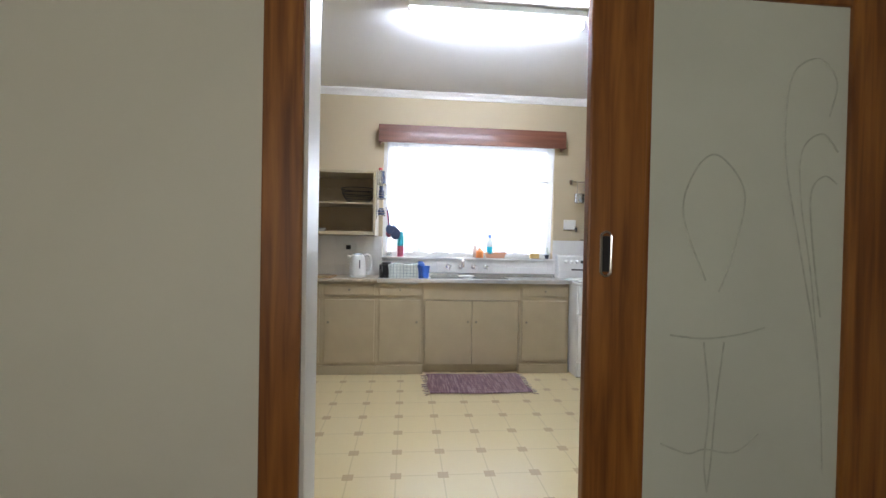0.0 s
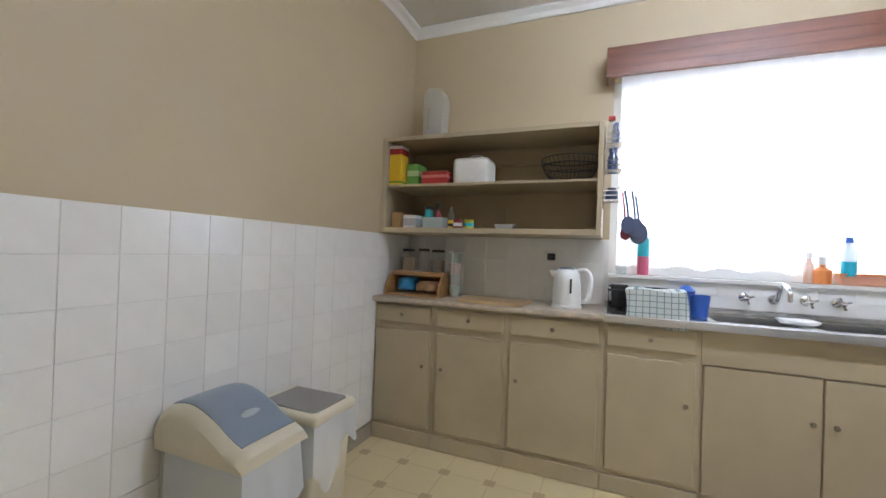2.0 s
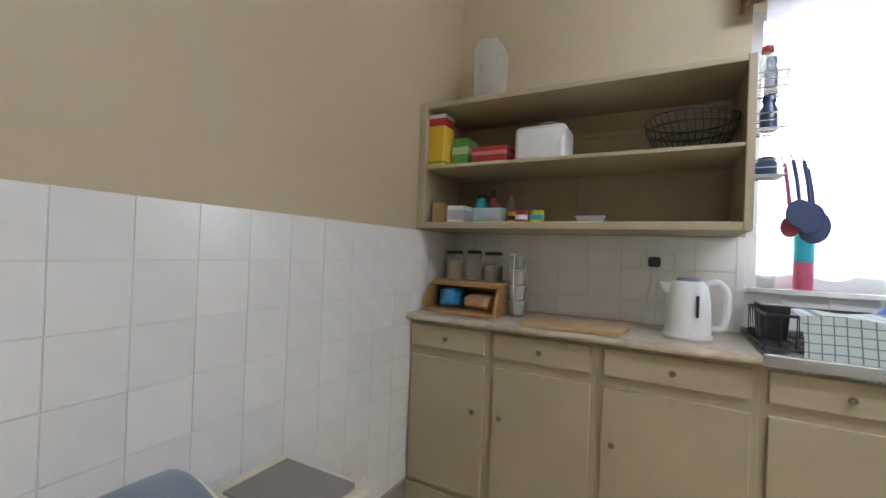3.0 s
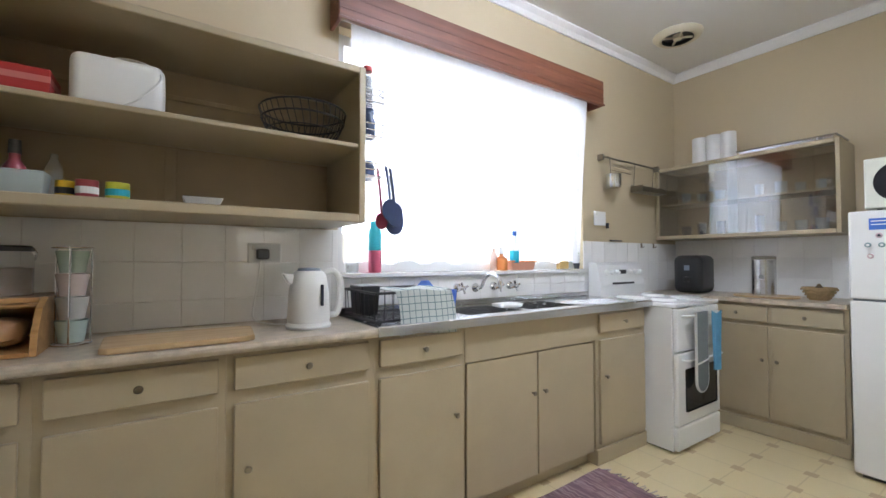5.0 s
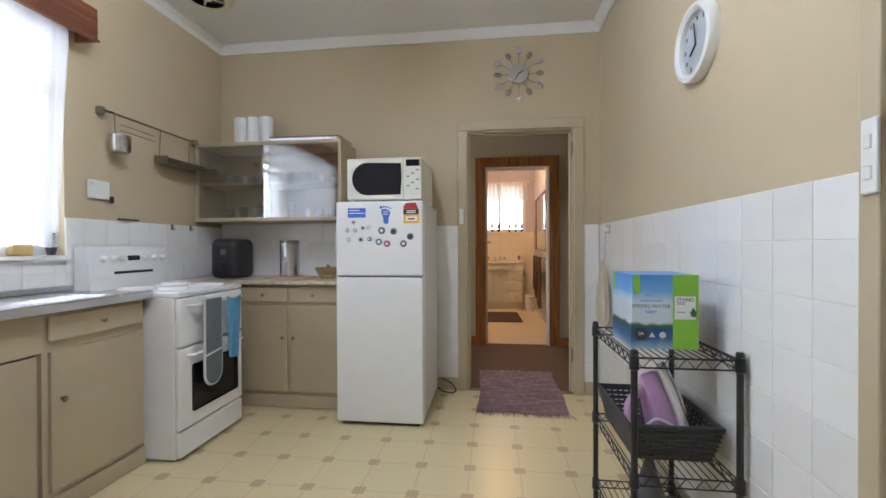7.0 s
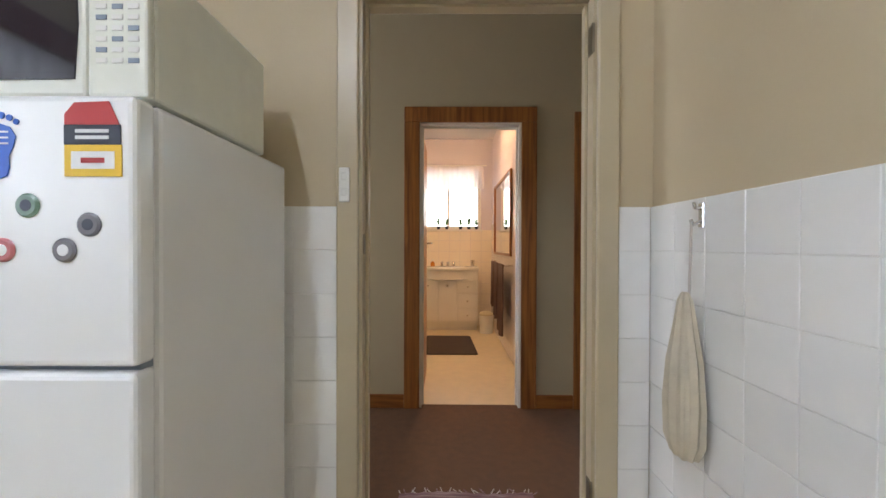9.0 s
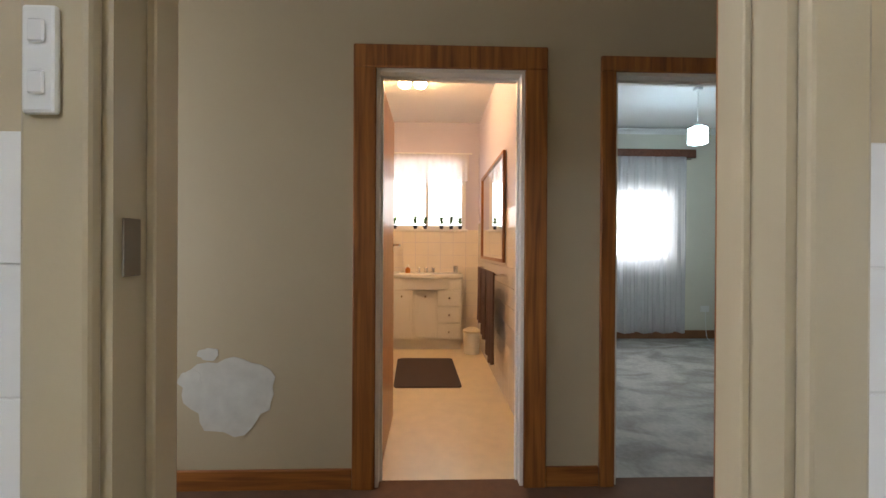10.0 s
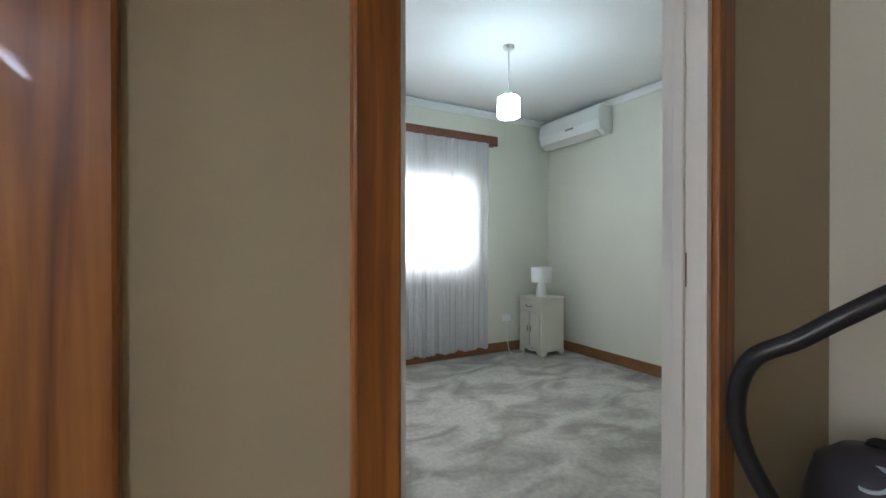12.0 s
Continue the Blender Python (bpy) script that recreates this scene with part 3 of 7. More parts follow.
backdrop("backdrop_north", box(-3.2, 6.6, -.5, 4.5, 6.62, 5.5), (.86, .94, 1.08), WINDOW_GLOW, "bright overexposed daylight outside the kitchen window")
# glow added behind the unseen hall opening, only to brighten the hall
backdrop("backdrop_hall", box(2.4, 5.6, -.3, 4.9, 5.62, 3.5), (.9, .94, 1.05), HALL_GLOW, "added glow beyond the unseen hall opening")
# added glow that lights the entry from behind, never in view
backdrop("backdrop_entry", box(-3, -4, -.3, 3, -3.98, 4), (1, .97, .9), ENTRY_GLOW, "added glow beyond an unseen opening behind the entry")
backdrop("backdrop_bath", box(9.4, .2, .2, 9.42, 3.6, 4.2), (1, .97, .93), BATH_GLOW, "bright daylight outside the bathroom window")
backdrop("backdrop_bed", box(9.7, -3, .2, 9.72, .1, 4.2), (.93, .97, 1), BED_GLOW, "bright daylight outside the bedroom window")
GROUND = structure("ground", box(-300, -300, -.5, 300, 300, -.3), mat("dry_soil", (.3, .26, .2), .95, vary=.2, scale=3), "pale dry garden soil", "ground")
fence = thing("fence", (.6, 6.2, -.3), "pale corrugated garden fence behind the window", "fence")
for k in range(16):
    part("panel", prism([(-1.8 + k * .3 + a, 6.2 + .018 * (i % 2)) for i, a in enumerate((0, .06, .12, .18, .24, .295))] + [(-1.8 + k * .3 + a, 6.215 + .018 * (i % 2)) for i, a in reversed(list(enumerate((0, .06, .12, .18, .24, .295))))], "z", -.3, 1.42), WHITE_TRIM, fence)

vr = thing("verandah", (.6, 5.0, 2.5), "white boarded verandah roof outside the kitchen window", "verandah")
vr["kind"] = "structure"
part("roof", box(-3.4, N + .185, 2.52, 4.6, 5.55, 2.56), WHITE_TRIM, vr)
part("fascia", box(-3.4, 5.551, 2.44, 4.6, 5.575, 2.58, .004), WHITE_TRIM, vr)
for k in range(9):
    part("rafter", box(-3.3 + .95 * k, N + .19, 2.43, -3.25 + .95 * k, 5.55, 2.5195, .004), WHITE_TRIM, vr)

# pelmet and sheer curtain
p = thing("pelmet", (.59, N - .06, 2.25), "red-brown timber curtain pelmet over the window", "pelmet")
part("front_board", box(-.385, 4.160, 2.262, 1.567, 4.178, 2.442, .004, 2), PELMET, p)
part("bead", box(-.39, 4.152, 2.262, 1.572, 4.1595, 2.276, .002), PELMET, p)
for z in (2.315, 2.375):
    part("groove_bead", box(-.384, 4.1575, z, 1.566, 4.1598, z + .004), PELMET, p)
for x in (-.385, 1.549):
    part("end_board", box(x, 4.1785, 2.262, x + .018, N - .001, 2.442, .003), PELMET, p)
part("top_board", box(-.366, 4.1785, 2.424, 1.548, N - .001, 2.441), PELMET, p)


def drape(x0, x1, z0, z1, y, folds, depth, seed, axis="x"):
    rnd = random.Random(seed)
    ph = [rnd.uniform(0, 6.28) for _ in range(4)]

    def f(u, v):
        x = x0 + (x1 - x0) * u
        w = .35 + .65 * (1 - v)
        d = depth * w * (math.sin(u * folds * 6.28 + ph[0]) + .5 * math.sin(u * folds * 2.7 * 6.28 + ph[1]) + .3 * math.sin(u * 9 + v * 5 + ph[2]))
        z = z0 + (z1 - z0) * v + .012 * (1 - v) * math.sin(u * folds * 3.1 + ph[3])
        return (x, y + d + .07 * (1 - v), z) if axis == "x" else (y + d, x, z)
    return sheet(f, max(80, int(folds * 10)), 14)


c = thing("sheer_curtain", (.57, 4.22, 1.15), "white sheer lace curtain gathered on a rod", "curtain")
part("cloth", drape(-.30, 1.47, 1.15, 2.30, 4.225, 17, .010, 3), LACE, c, smooth=True)
part("rod", tube([(-.36, 4.225, 2.302), (1.54, 4.225, 2.302)], .006), CHROME, c)


# ---- base cabinets along the north wall ----
FY, BY = 3.845, N - .012   # front of bodies, back


def knob(x, y, z, parent, face="y"):
    turn = Matrix.Rotation(radians(90), 4, "X") if face == "y" else Matrix.Rotation(radians(-90), 4, "Y")
    return part("knob", lathe([(0, .026), (.009, .025), (.012, .02), (.010, .014), (.005, .010), (.005, 0), (.009, -.002)], (x, y, z), 14, turn), DARK_METAL, parent, "small dark metal knob", True)


def base_unit(x0, x1, drawer=True, knob_side=1, label="beige enamelled base cabinet with a drawer and a door", open_kick=False):
    c = thing("base_cabinet", ((x0 + x1) / 2, (FY + BY) / 2, 0), label, "cabinet", "base cabinets under the worktop")
    part("body", box(x0, FY, .09, x1, BY, .872), CABINET, c)
    part("plinth", box(x0, FY + (.05 if open_kick else -.012), .002, x1, BY, .0895, .003), CABINET, c)
    g = .022
    if drawer:
        d = part("drawer", box(x0 + g, FY - .019, .748, x1 - g, FY - .001, .853, .004, 2), CABINET, c)
        knob((x0 + x1) / 2, FY - .019, .8, d)
    d = part("door", box(x0 + g, FY - .019, .118, x1 - g, FY - .001, .705, .004, 2), CABINET, c)
    knob(x1 - g - .04 if knob_side > 0 else x0 + g + .04, FY - .019, .50, d)
    return c


base_unit(-1.718, -1.3, knob_side=1)
base_unit(-1.2995, -.856, knob_side=-1)
base_unit(-.8555, -.352, knob_side=-1)
base_unit(-.3515, .084, knob_side=1)
base_unit(1.012, 1.505, knob_side=-1)
c = thing("sink_cabinet", (.55, 4.05, 0), "beige enamelled sink cabinet with two recessed doors", "cabinet", "base cabinets under the worktop")
part("body", box(.0845, FY + .02, .075, 1.0115, BY, .70), CABINET, c)
part("fascia", box(.0845, FY - .004, .705, 1.0115, FY + .022, .872, .003), CABINET, c)
part("plinth", box(.0845, FY + .06, .002, 1.0115, BY, .0745), CABINET, c)
for a, b, k in ((.10, .546, .51), (.554, .996, .59)):
    d = part("door", box(a, FY + .001, .085, b, FY + .0195, .698, .004, 2), CABINET, c)
    knob(k, FY + .001, .50, d)

# worktop with rounded nose, and the stainless sink top
def nose(y0, z0, z1, back):
    return [(y0 + .008, z0), (y0 + .002, z0 + .006), (y0, z0 + .014), (y0 + .002, z1 - .006), (y0 + .008, z1), (back, z1), (back, z0)]
solid("worktop", prism(nose(3.79, .8725, .902, BY), "x", -1.718, -.353), LAMINATE, "worn marbled grey-beige laminate worktop", "worktop")
sk = thing("kitchen_sink", (.57, 4.05, .88), "stainless steel double bowl sink top with drainers", "sink")
bowls = [(.15, .50), (.56, .93)]
rows = [(-.352, 3.79, .8725, .15, BY, .906), (.50, 3.90, .8725, .56, 4.19, .906), (.93, 3.79, .8725, 1.512, BY, .906), (.15, 3.79, .8725, .93, 3.90, .906), (.15, 4.19, .8725, .93, BY, .906)]
for r in rows:
    part("deck", box(*r), STEEL, sk)
part("front_lip", tube([(-.35, 3.797, .906), (1.51, 3.797, .906)], .006), STEEL, sk, smooth=True)
part("upstand", box(-.352, BY - .012, .9065, 1.512, BY, .935, .003), STEEL, sk)
for a, b in bowls:
    bm = bmesh.new()
    t = .004
    add_box(bm, a, 3.9, .745, b, 4.19, .749)
    for q in ((a, 3.9, .749, a + t, 4.19, .9055), (b - t, 3.9, .749, b, 4.19, .9055), (a + t, 3.9, .749, b - t, 3.9 + t, .9055), (a + t, 4.19 - t, .749, b - t, 4.19, .9055)):
        add_box(bm, *q)
    bw = part("bowl", bm, STEEL, sk)
    part("waste", lathe([(0, .751), (.02, .751), (.035, .754), (.04, .749)], ((a + b) / 2, 4.05, 0), 20), CHROME, bw, "chrome waste grate")
for k in range(7):
    part("drainer_rib", tube([(1.0 + k * .055, 3.87, .906), (1.0 + k * .055, 4.2, .906)], .0035, 6), STEEL, sk)

# taps on the tiled splashback
def tap_handle(x, z):
    t = thing("tap", (x, N - .02, z), "chrome wall tap with a cross handle", "tap", "wall taps over the sink")
    R = Matrix.Rotation(radians(90), 4, "X")
    part("flange", lathe([(0, .0), (.026, .0), (.024, .008), (.012, .014), (.011, .055), (0, .055)], (x, N - .012, z), 18, R), CHROME, t, smooth=True)
    bm = bmesh.new()
    for a in range(4):
        th = radians(20 + 90 * a)
        add_tube(bm, [(x, N - .07, z), (x + .034 * math.cos(th), N - .074, z + .034 * math.sin(th))], .006, 8)
    add_lathe(bm, [(0, .075), (.012, .072), (.013, .055), (0, .054)], (x, N - .012, z), 14, R)
    part("handle", bm, CHROME, t, smooth=True)
for x in (.355, .625, .755):
    tap_handle(x, 1.005)
t = thing("spout", (.49, N - .02, 1.0), "chrome swan-neck wall spout", "tap", "wall taps over the sink")
part("pipe", tube(curve_pts([(.49, N - .012, 1.0), (.49, N - .06, 1.005), (.49, N - .1, 1.06), (.49, N - .16, 1.085), (.49, N - .22, 1.06), (.49, N - .235, 1.01)], 7), .011, 12), CHROME, t, smooth=True)
part("flange", lathe([(0, .0), (.028, .0), (.024, .01), (.013, .02), (0, .02)], (.49, N - .012, 1.0), 18, Matrix.Rotation(radians(90), 4, "X")), CHROME, t, smooth=True)

# ---- open wall shelf ----
ws = thing("wall_shelf", (-1.05, 4.07, 1.31), "beige enamelled open wall cupboard with two shelves", "wall shelf")
sx0, sx1, sy0, sz0, sz1 = -1.718, -.38, 3.86, 1.308, 1.915
part("side", box(sx0, sy0 + .02, sz0, sx0 + .03, N - .013, sz1), CABINET, ws)
part("side", box(sx1 - .02, sy0 + .02, sz0, sx1, N - .013, sz1), CABINET, ws)
part("top", box(sx0 + .0305, sy0 + .02, sz1 - .02, sx1 - .0205, N - .013, sz1), CABINET, ws)
part("base", box(sx0 + .0305, sy0 + .02, sz0, sx1 - .0205, N - .013, sz0 + .03), CABINET, ws)
# back and battens take the darkened enamel, shade of the recess painted in
part("back", box(sx0 + .0305, N - .022, sz0 + .0305, sx1 - .0205, N - .0135, sz1 - .0205), CABINET_SHADED, ws)
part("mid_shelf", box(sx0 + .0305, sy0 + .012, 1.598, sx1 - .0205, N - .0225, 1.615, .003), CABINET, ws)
part("back_batten", box(-1.03, N - .034, sz0 + .031, -.99, N - .0225, 1.597, .002), CABINET_SHADED, ws)
part("back_rail", box(sx0 + .031, N - .034, 1.78, sx1 - .021, N - .0225, 1.80, .002), CABINET_SHADED, ws)
for q in ((sx0, sy0, sz0, sx0 + .04, sy0 + .0195, sz1), (sx1 - .026, sy0, sz0, sx1, sy0 + .0195, sz1), (sx0 + .0405, sy0, sz0, sx1 - .0265, sy0 + .0195, sz0 + .032), (sx0 + .0405, sy0, sz1 - .026, sx1 - .0265, sy0 + .0195, sz1)):
    part("face_frame", box(*q, .003), CABINET, ws)

# ---- stove ----
st = thing("stove", (1.8, 3.95, 0), "white upright electric stove with solid hotplates", "stove")
X0, X1, Y0 = 1.515, 2.062, 3.645
part("body", box(X0, Y0 + .03, .012, X1, 4.26, .872, .006, 2), WHITE, st)
top = part("hob", box(X0 - .004, Y0 + .002, .8725, X1 + .004, 4.262, .900, .008, 3), WHITE, st)
for cx, cy, r in ((1.66, 3.80, .075), (1.94, 3.80, .09), (1.66, 4.03, .09), (1.94, 4.03, .075)):
    part("hotplate", lathe([(0, .918), (r * .9, .918), (r, .912), (r + .004, .9005)], (cx, cy, 0), 32), WHITE, top, "white hotplate cover", True)
bp = part("control_panel", prism([(4.262, .9005), (4.165, .9005), (4.16, .98), (4.19, 1.125), (4.205, 1.143), (4.262, 1.143)], "x", X0, X1 - .004), WHITE, st)
part("vent_slot", box(X0 + .14, 4.158, .985, X1 - .14, 4.172, 1.0, .002), BLACK, bp)
for x in (1.60, 1.66, 1.72, 1.88, 1.95, 2.01):
    part("dial", lathe([(0, .03), (.013, .028), (.017, .012), (.02, 0)], (x, 4.178, 1.075), 18, Matrix.Rotation(radians(100), 4, "X")), PLASTIC, bp, "white control dial", True)
part("clock_face", box(1.76, 4.17, 1.06, 1.84, 4.186, 1.09, .004), BLACK, bp)
gd = part("grill_door", box(X0 + .004, Y0, .606, X1 - .004, Y0 + .0295, .868, .01, 3), WHITE, st)
od = part("oven_door", box(X0 + .004, Y0, .165, X1 - .004, Y0 + .0295, .598, .01, 3), WHITE, st)
part("oven_window", box(X0 + .09, Y0 - .004, .24, X1 - .06, Y0 + .002, .50, .01, 2), DARK_GLASS, od, "dark oven window")
for d, z in ((gd, .825), (od, .56)):
    part("handle", tube(curve_pts([(X0 + .06, Y0, z), (X0 + .065, Y0 - .035, z), (X0 + .11, Y0 - .04, z), (X1 - .11, Y0 - .04, z), (X1 - .065, Y0 - .035, z), (X1 - .06, Y0, z)], 4), .008, 8), WHITE, d, smooth=True)
part("storage_drawer", box(X0 + .004, Y0, .02, X1 - .004, Y0 + .0295, .157, .01, 3), WHITE, st)
part("kick", box(X0 + .02, Y0 + .05, .002, X1 - .02, 4.2, .0115), BLACK, st)

# oven mitt and towel over the grill door handle
mt = thing("oven_mitt", (1.68, 3.60, .4), "dark grey double oven mitt with white binding", "oven mitt")
def mitt_out(x0, x1, z0, z1):
    r = (x1 - x0) / 2
    return [(x0, z1), (x0, z0 + r)] + [((x0 + x1) / 2 - r * math.cos(a), z0 + r - r * math.sin(a)) for a in (math.pi * k / 12 for k in range(1, 12))] + [(x1, z0 + r), (x1, z1)]
o = mitt_out(1.645, 1.785, .36, .845)
part("pad", prism(o, "y", 3.592, 3.606), GREY_CLOTH, mt)
part("binding", tube([(x, 3.599, z) for x, z in o], .008, 6), WHITE_CLOTH, mt, "white cloth binding")
part("pocket_edge", tube([(1.645, 3.590, .535), (1.785, 3.590, .55)], .006, 6), WHITE_CLOTH, mt)
tw = solid("tea_towel", sheet(lambda u, v: (1.83 + .13 * u * (1 - .15 * v), 3.604 - .012 * math.sin(u * 9 + v) * v - .012, .845 - .36 * v - .02 * math.sin(u * 3)), 16, 16, .004), TEAL_CLOTH, "blue tea towel hanging from the stove handle", "towel", smooth=True)

# ---- corner and east cabinets ----
XF = 2.30
c = thing("base_cabinet", (2.19, 4.1, 0), "beige enamelled corner cabinet beside the stove", "cabinet", "base cabinets under the worktop")
part("body", box(2.078, 3.86, .002, XF, BY, .872), CABINET, c)
d = part("door", box(2.085, 3.842, .118, XF - .03, 3.8595, .722, .004, 2), CABINET, c)
knob(2.12, 3.842, .5, d)
c = thing("base_cabinet", (2.55, 3.5, 0), "beige enamelled base cabinet with two drawers and two doors", "cabinet", "base cabinets under the worktop")
part("body", box(XF + .0005, 3.06, .09, E - .012, BY, .872), CABINET, c)
part("plinth", box(XF - .012, 3.06, .002, E - .012, 3.859, .0895, .003), CABINET, c)
for a, b, k in ((3.08, 3.43, 3.40), (3.452, 3.80, 3.48)):
    d = part("drawer", box(XF - .018, a, .748, XF, b, .853, .004, 2), CABINET, c)
    knob(XF - .018, (a + b) / 2, .8, d, "x")
    d = part("door", box(XF - .018, a, .118, XF, b, .722, .004, 2), CABINET, c)
    knob(XF - .018, k, .5, d, "x")
bm = prism([(2.072, 3.80), (2.255, 3.80), (2.255, 3.06), (E - .013, 3.06), (E - .013, BY), (2.072, BY)], "z", .8725, .902, .004)
solid("worktop", bm, LAMINATE, "worn marbled grey-beige laminate corner worktop", "worktop")

# upper cupboard with glass sliding doors
uc = thing("glass_cupboard", (2.63, 3.7, 1.33), "beige wall cupboard with sliding glass doors", "wall cupboard")
ux0, uy0, uy1, uz0, uz1 = 2.45, 3.115, N - .012, 1.332, 1.93
part("side", box(ux0, uy0, uz0, E - .001, uy0 + .022, uz1, .002), CABINET, uc)
part("side", box(ux0, uy1 - .022, uz0, E - .001, uy1, uz1), CABINET, uc)
part("top", box(ux0 - .006, uy0 + .0225, uz1 - .026, E - .001, uy1 - .0225, uz1, .003), CABINET, uc)
part("base", box(ux0 - .006, uy0 + .0225, uz0, E - .001, uy1 - .0225, uz0 + .028, .003), CABINET, uc)
# darkened enamel again, for the shade behind the glass
part("back", box(E - .012, uy0 + .0225, uz0 + .0285, E - .001, uy1 - .0225, uz1 - .0265), CABINET_SHADED, uc)
part("mid_shelf", box(ux0 + .035, uy0 + .0225, 1.612, E - .0125, uy1 - .0225, 1.628), CABINET, uc)
part("glass_door", box(ux0 + .008, uy0 + .024, uz0 + .029, ux0 + .013, 3.74, uz1 - .027), SMOKED, uc, "clear sliding glass pane")
part("glass_door", box(ux0 + .02, 3.68, uz0 + .029, ux0 + .025, uy1 - .024, uz1 - .027), SMOKED, uc, "clear sliding glass pane")
part("finger_pull", lathe([(0, 0), (.012, .001), (.012, .003), (0, .003)], (ux0 + .0075, 3.17, 1.66), 14, Matrix.Rotation(radians(-90), 4, "Y")), DARK_METAL, uc)

# ---- fridge ----
fr = thing("fridge", (2.39, 2.73, 0), "white two-door fridge freezer with a microwave on top", "fridge")
fy0_, fy1_ = 2.446, 3.010
part("cabinet", box(2.135, fy0_, .03, 2.74, fy1_, 1.425, .01, 2), WHITE, fr)
fd = part("freezer_door", box(2.076, fy0_, .952, 2.13, fy1_, 1.425, .012, 3), WHITE, fr)
part("fridge_door", box(2.076, fy0_, .02, 2.13, fy1_, .942, .012, 3), WHITE, fr)
part("gasket", box(2.10, fy0_ + .01, .94, 2.132, fy1_ - .01, .954), GREY, fr, "grey gap between the doors")
part("foot", box(2.10, fy0_ + .03, .002, 2.14, fy1_ - .03, .0195), BLACK, fr)
FXX = 2.0755


mag_cols = [plain("magnet_print", c, .3) for c in ((.55, .4, .42), (.2, .3, .3), (.12, .2, .14), (.14, .13, .14), (.1, .25, .33), (.5, .15, .16))]
for i, (py, pz, r) in enumerate(((525, 385, 9), (511, 402, 9), (528, 402, 9), (545, 397, 9), (557, 396, 9), (514, 422, 9), (540, 422, 9), (559, 421, 9), (585, 403, 15), (610, 405, 14), (579, 427, 14), (596, 431, 14), (645, 416, 14), (631, 431, 14))):
    y = 3.010 - (py - 486) / 185 * .564
    z = 1.425 - (pz - 340) / 160 * .473
    rr = r * .0015
    m = thing("fridge_magnet", (FXX, y, z), "small round printed fridge magnet", "magnet", "magnets on the fridge door")
    R = Matrix.Rotation(radians(-90), 4, "Y")
    part("badge", lathe([(0, .005), (rr * .8, .005), (rr, .002), (rr, 0), (0, 0)], (FXX, y, z), 18, R), mag_cols[(0, 1, 1, 0, 0, 0, 0, 3, 3, 2, 4, 5, 3, 3)[i]], m, smooth=True)
    part("print", lathe([(0, .0058), (rr * .45, .0056), (rr * .5, .0048)], (FXX, y, z), 12, R), PAPER if i % 3 else DARK, m)


m = thing("fridge_magnet", (FXX, 2.87, 1.36), "blue rectangular printed fridge magnet", "magnet", "magnets on the fridge door")
part("card", box(FXX - .002, 2.812, 1.322, FXX, 2.928, 1.382), BLUE, m)
for k in range(2):
    part("text_line", box(FXX - .0026, 2.85 - .03 * k, 1.365 - .018 * k, FXX - .002, 2.92, 1.37 - .018 * k), PAPER, m)
m = thing("fridge_magnet", (FXX, 2.68, 1.35), "dark blue foot-shaped fridge magnet", "magnet", "magnets on the fridge door")
part("sole", prism([(2.711, 1.362), (2.705, 1.372), (2.685, 1.376), (2.662, 1.368), (2.652, 1.352), (2.656, 1.335), (2.664, 1.318), (2.663, 1.298), (2.667, 1.284), (2.680, 1.279), (2.693, 1.285), (2.697, 1.30), (2.697, 1.32), (2.706, 1.342)], "x", FXX - .002, FXX), BLUE, m)
for k, (ty, tz, tr_) in enumerate(((2.712, 1.386, .0095), (2.693, 1.389, .007), (2.677, 1.388, .006), (2.663, 1.384, .0055), (2.651, 1.377, .005))):
    part("toe", lathe([(0, .002), (tr_, .002), (tr_, 0), (0, 0)], (FXX, ty, tz), 12, Matrix.Rotation(radians(-90), 4, "Y")), BLUE, m)
for k in range(3):
    part("text_bar", box(FXX - .0026, 2.664, 1.338 + .01 * k, FXX - .002, 2.697, 1.341 + .01 * k), PAPER, m)
m = thing("fridge_magnet", (FXX, 2.52, 1.34), "red, black and yellow printed fridge label", "magnet", "magnets on the fridge door")
part("red_top", prism([(2.567, 1.372), (2.567, 1.39), (2.55, 1.41), (2.49, 1.412), (2.472, 1.372)], "x", FXX - .002, FXX), RED, m)
part("black_band", box(FXX - .002, 2.47, 1.338, FXX, 2.568, 1.3715), DARK, m)
part("yellow_base", box(FXX - .002, 2.468, 1.283, FXX, 2.567, 1.3375), YELLOW, m)
part("white_field", box(FXX - .0026, 2.48, 1.296, FXX - .002, 2.555, 1.326), PAPER, m)
part("text_bar", box(FXX - .003, 2.497, 1.306, FXX - .0026, 2.538, 1.315), RED, m)
for k in range(2):
    part("text_bar", box(FXX - .0026, 2.49, 1.347 + .011 * k, FXX - .002, 2.548, 1.353 + .011 * k), PAPER, m)

# ---- microwave ----
mw = thing("microwave", (2.32, 2.71, 1.43), "cream microwave oven with a rounded dark window", "microwave")
MW = plain("microwave_cream", (.7, .7, .6), .35)
mx, m0, m1, mz0, mz1 = 2.13, 2.463, 2.953, 1.437, 1.712
part("case", box(mx + .02, m0, mz0, 2.62, m1, mz1, .008, 2), MW, mw)
door = part("door", box(mx, m0 + .115, mz0 + .003, mx + .0195, m1, mz1 - .003, .007, 2), MW, mw)
ol = [(m0 + .135, mz0 + .035), (m0 + .128, (mz0 + mz1) / 2), (m0 + .132, mz1 - .04)] + [(m1 - .135 + .1 * math.sin(a), (mz0 + mz1) / 2 + .105 * math.cos(a)) for a in (math.pi * k / 14 for k in range(15))]
part("door_window", prism(ol, "x", mx - .003, mx + .002), DARK_GLASS, door, "dark rounded window")
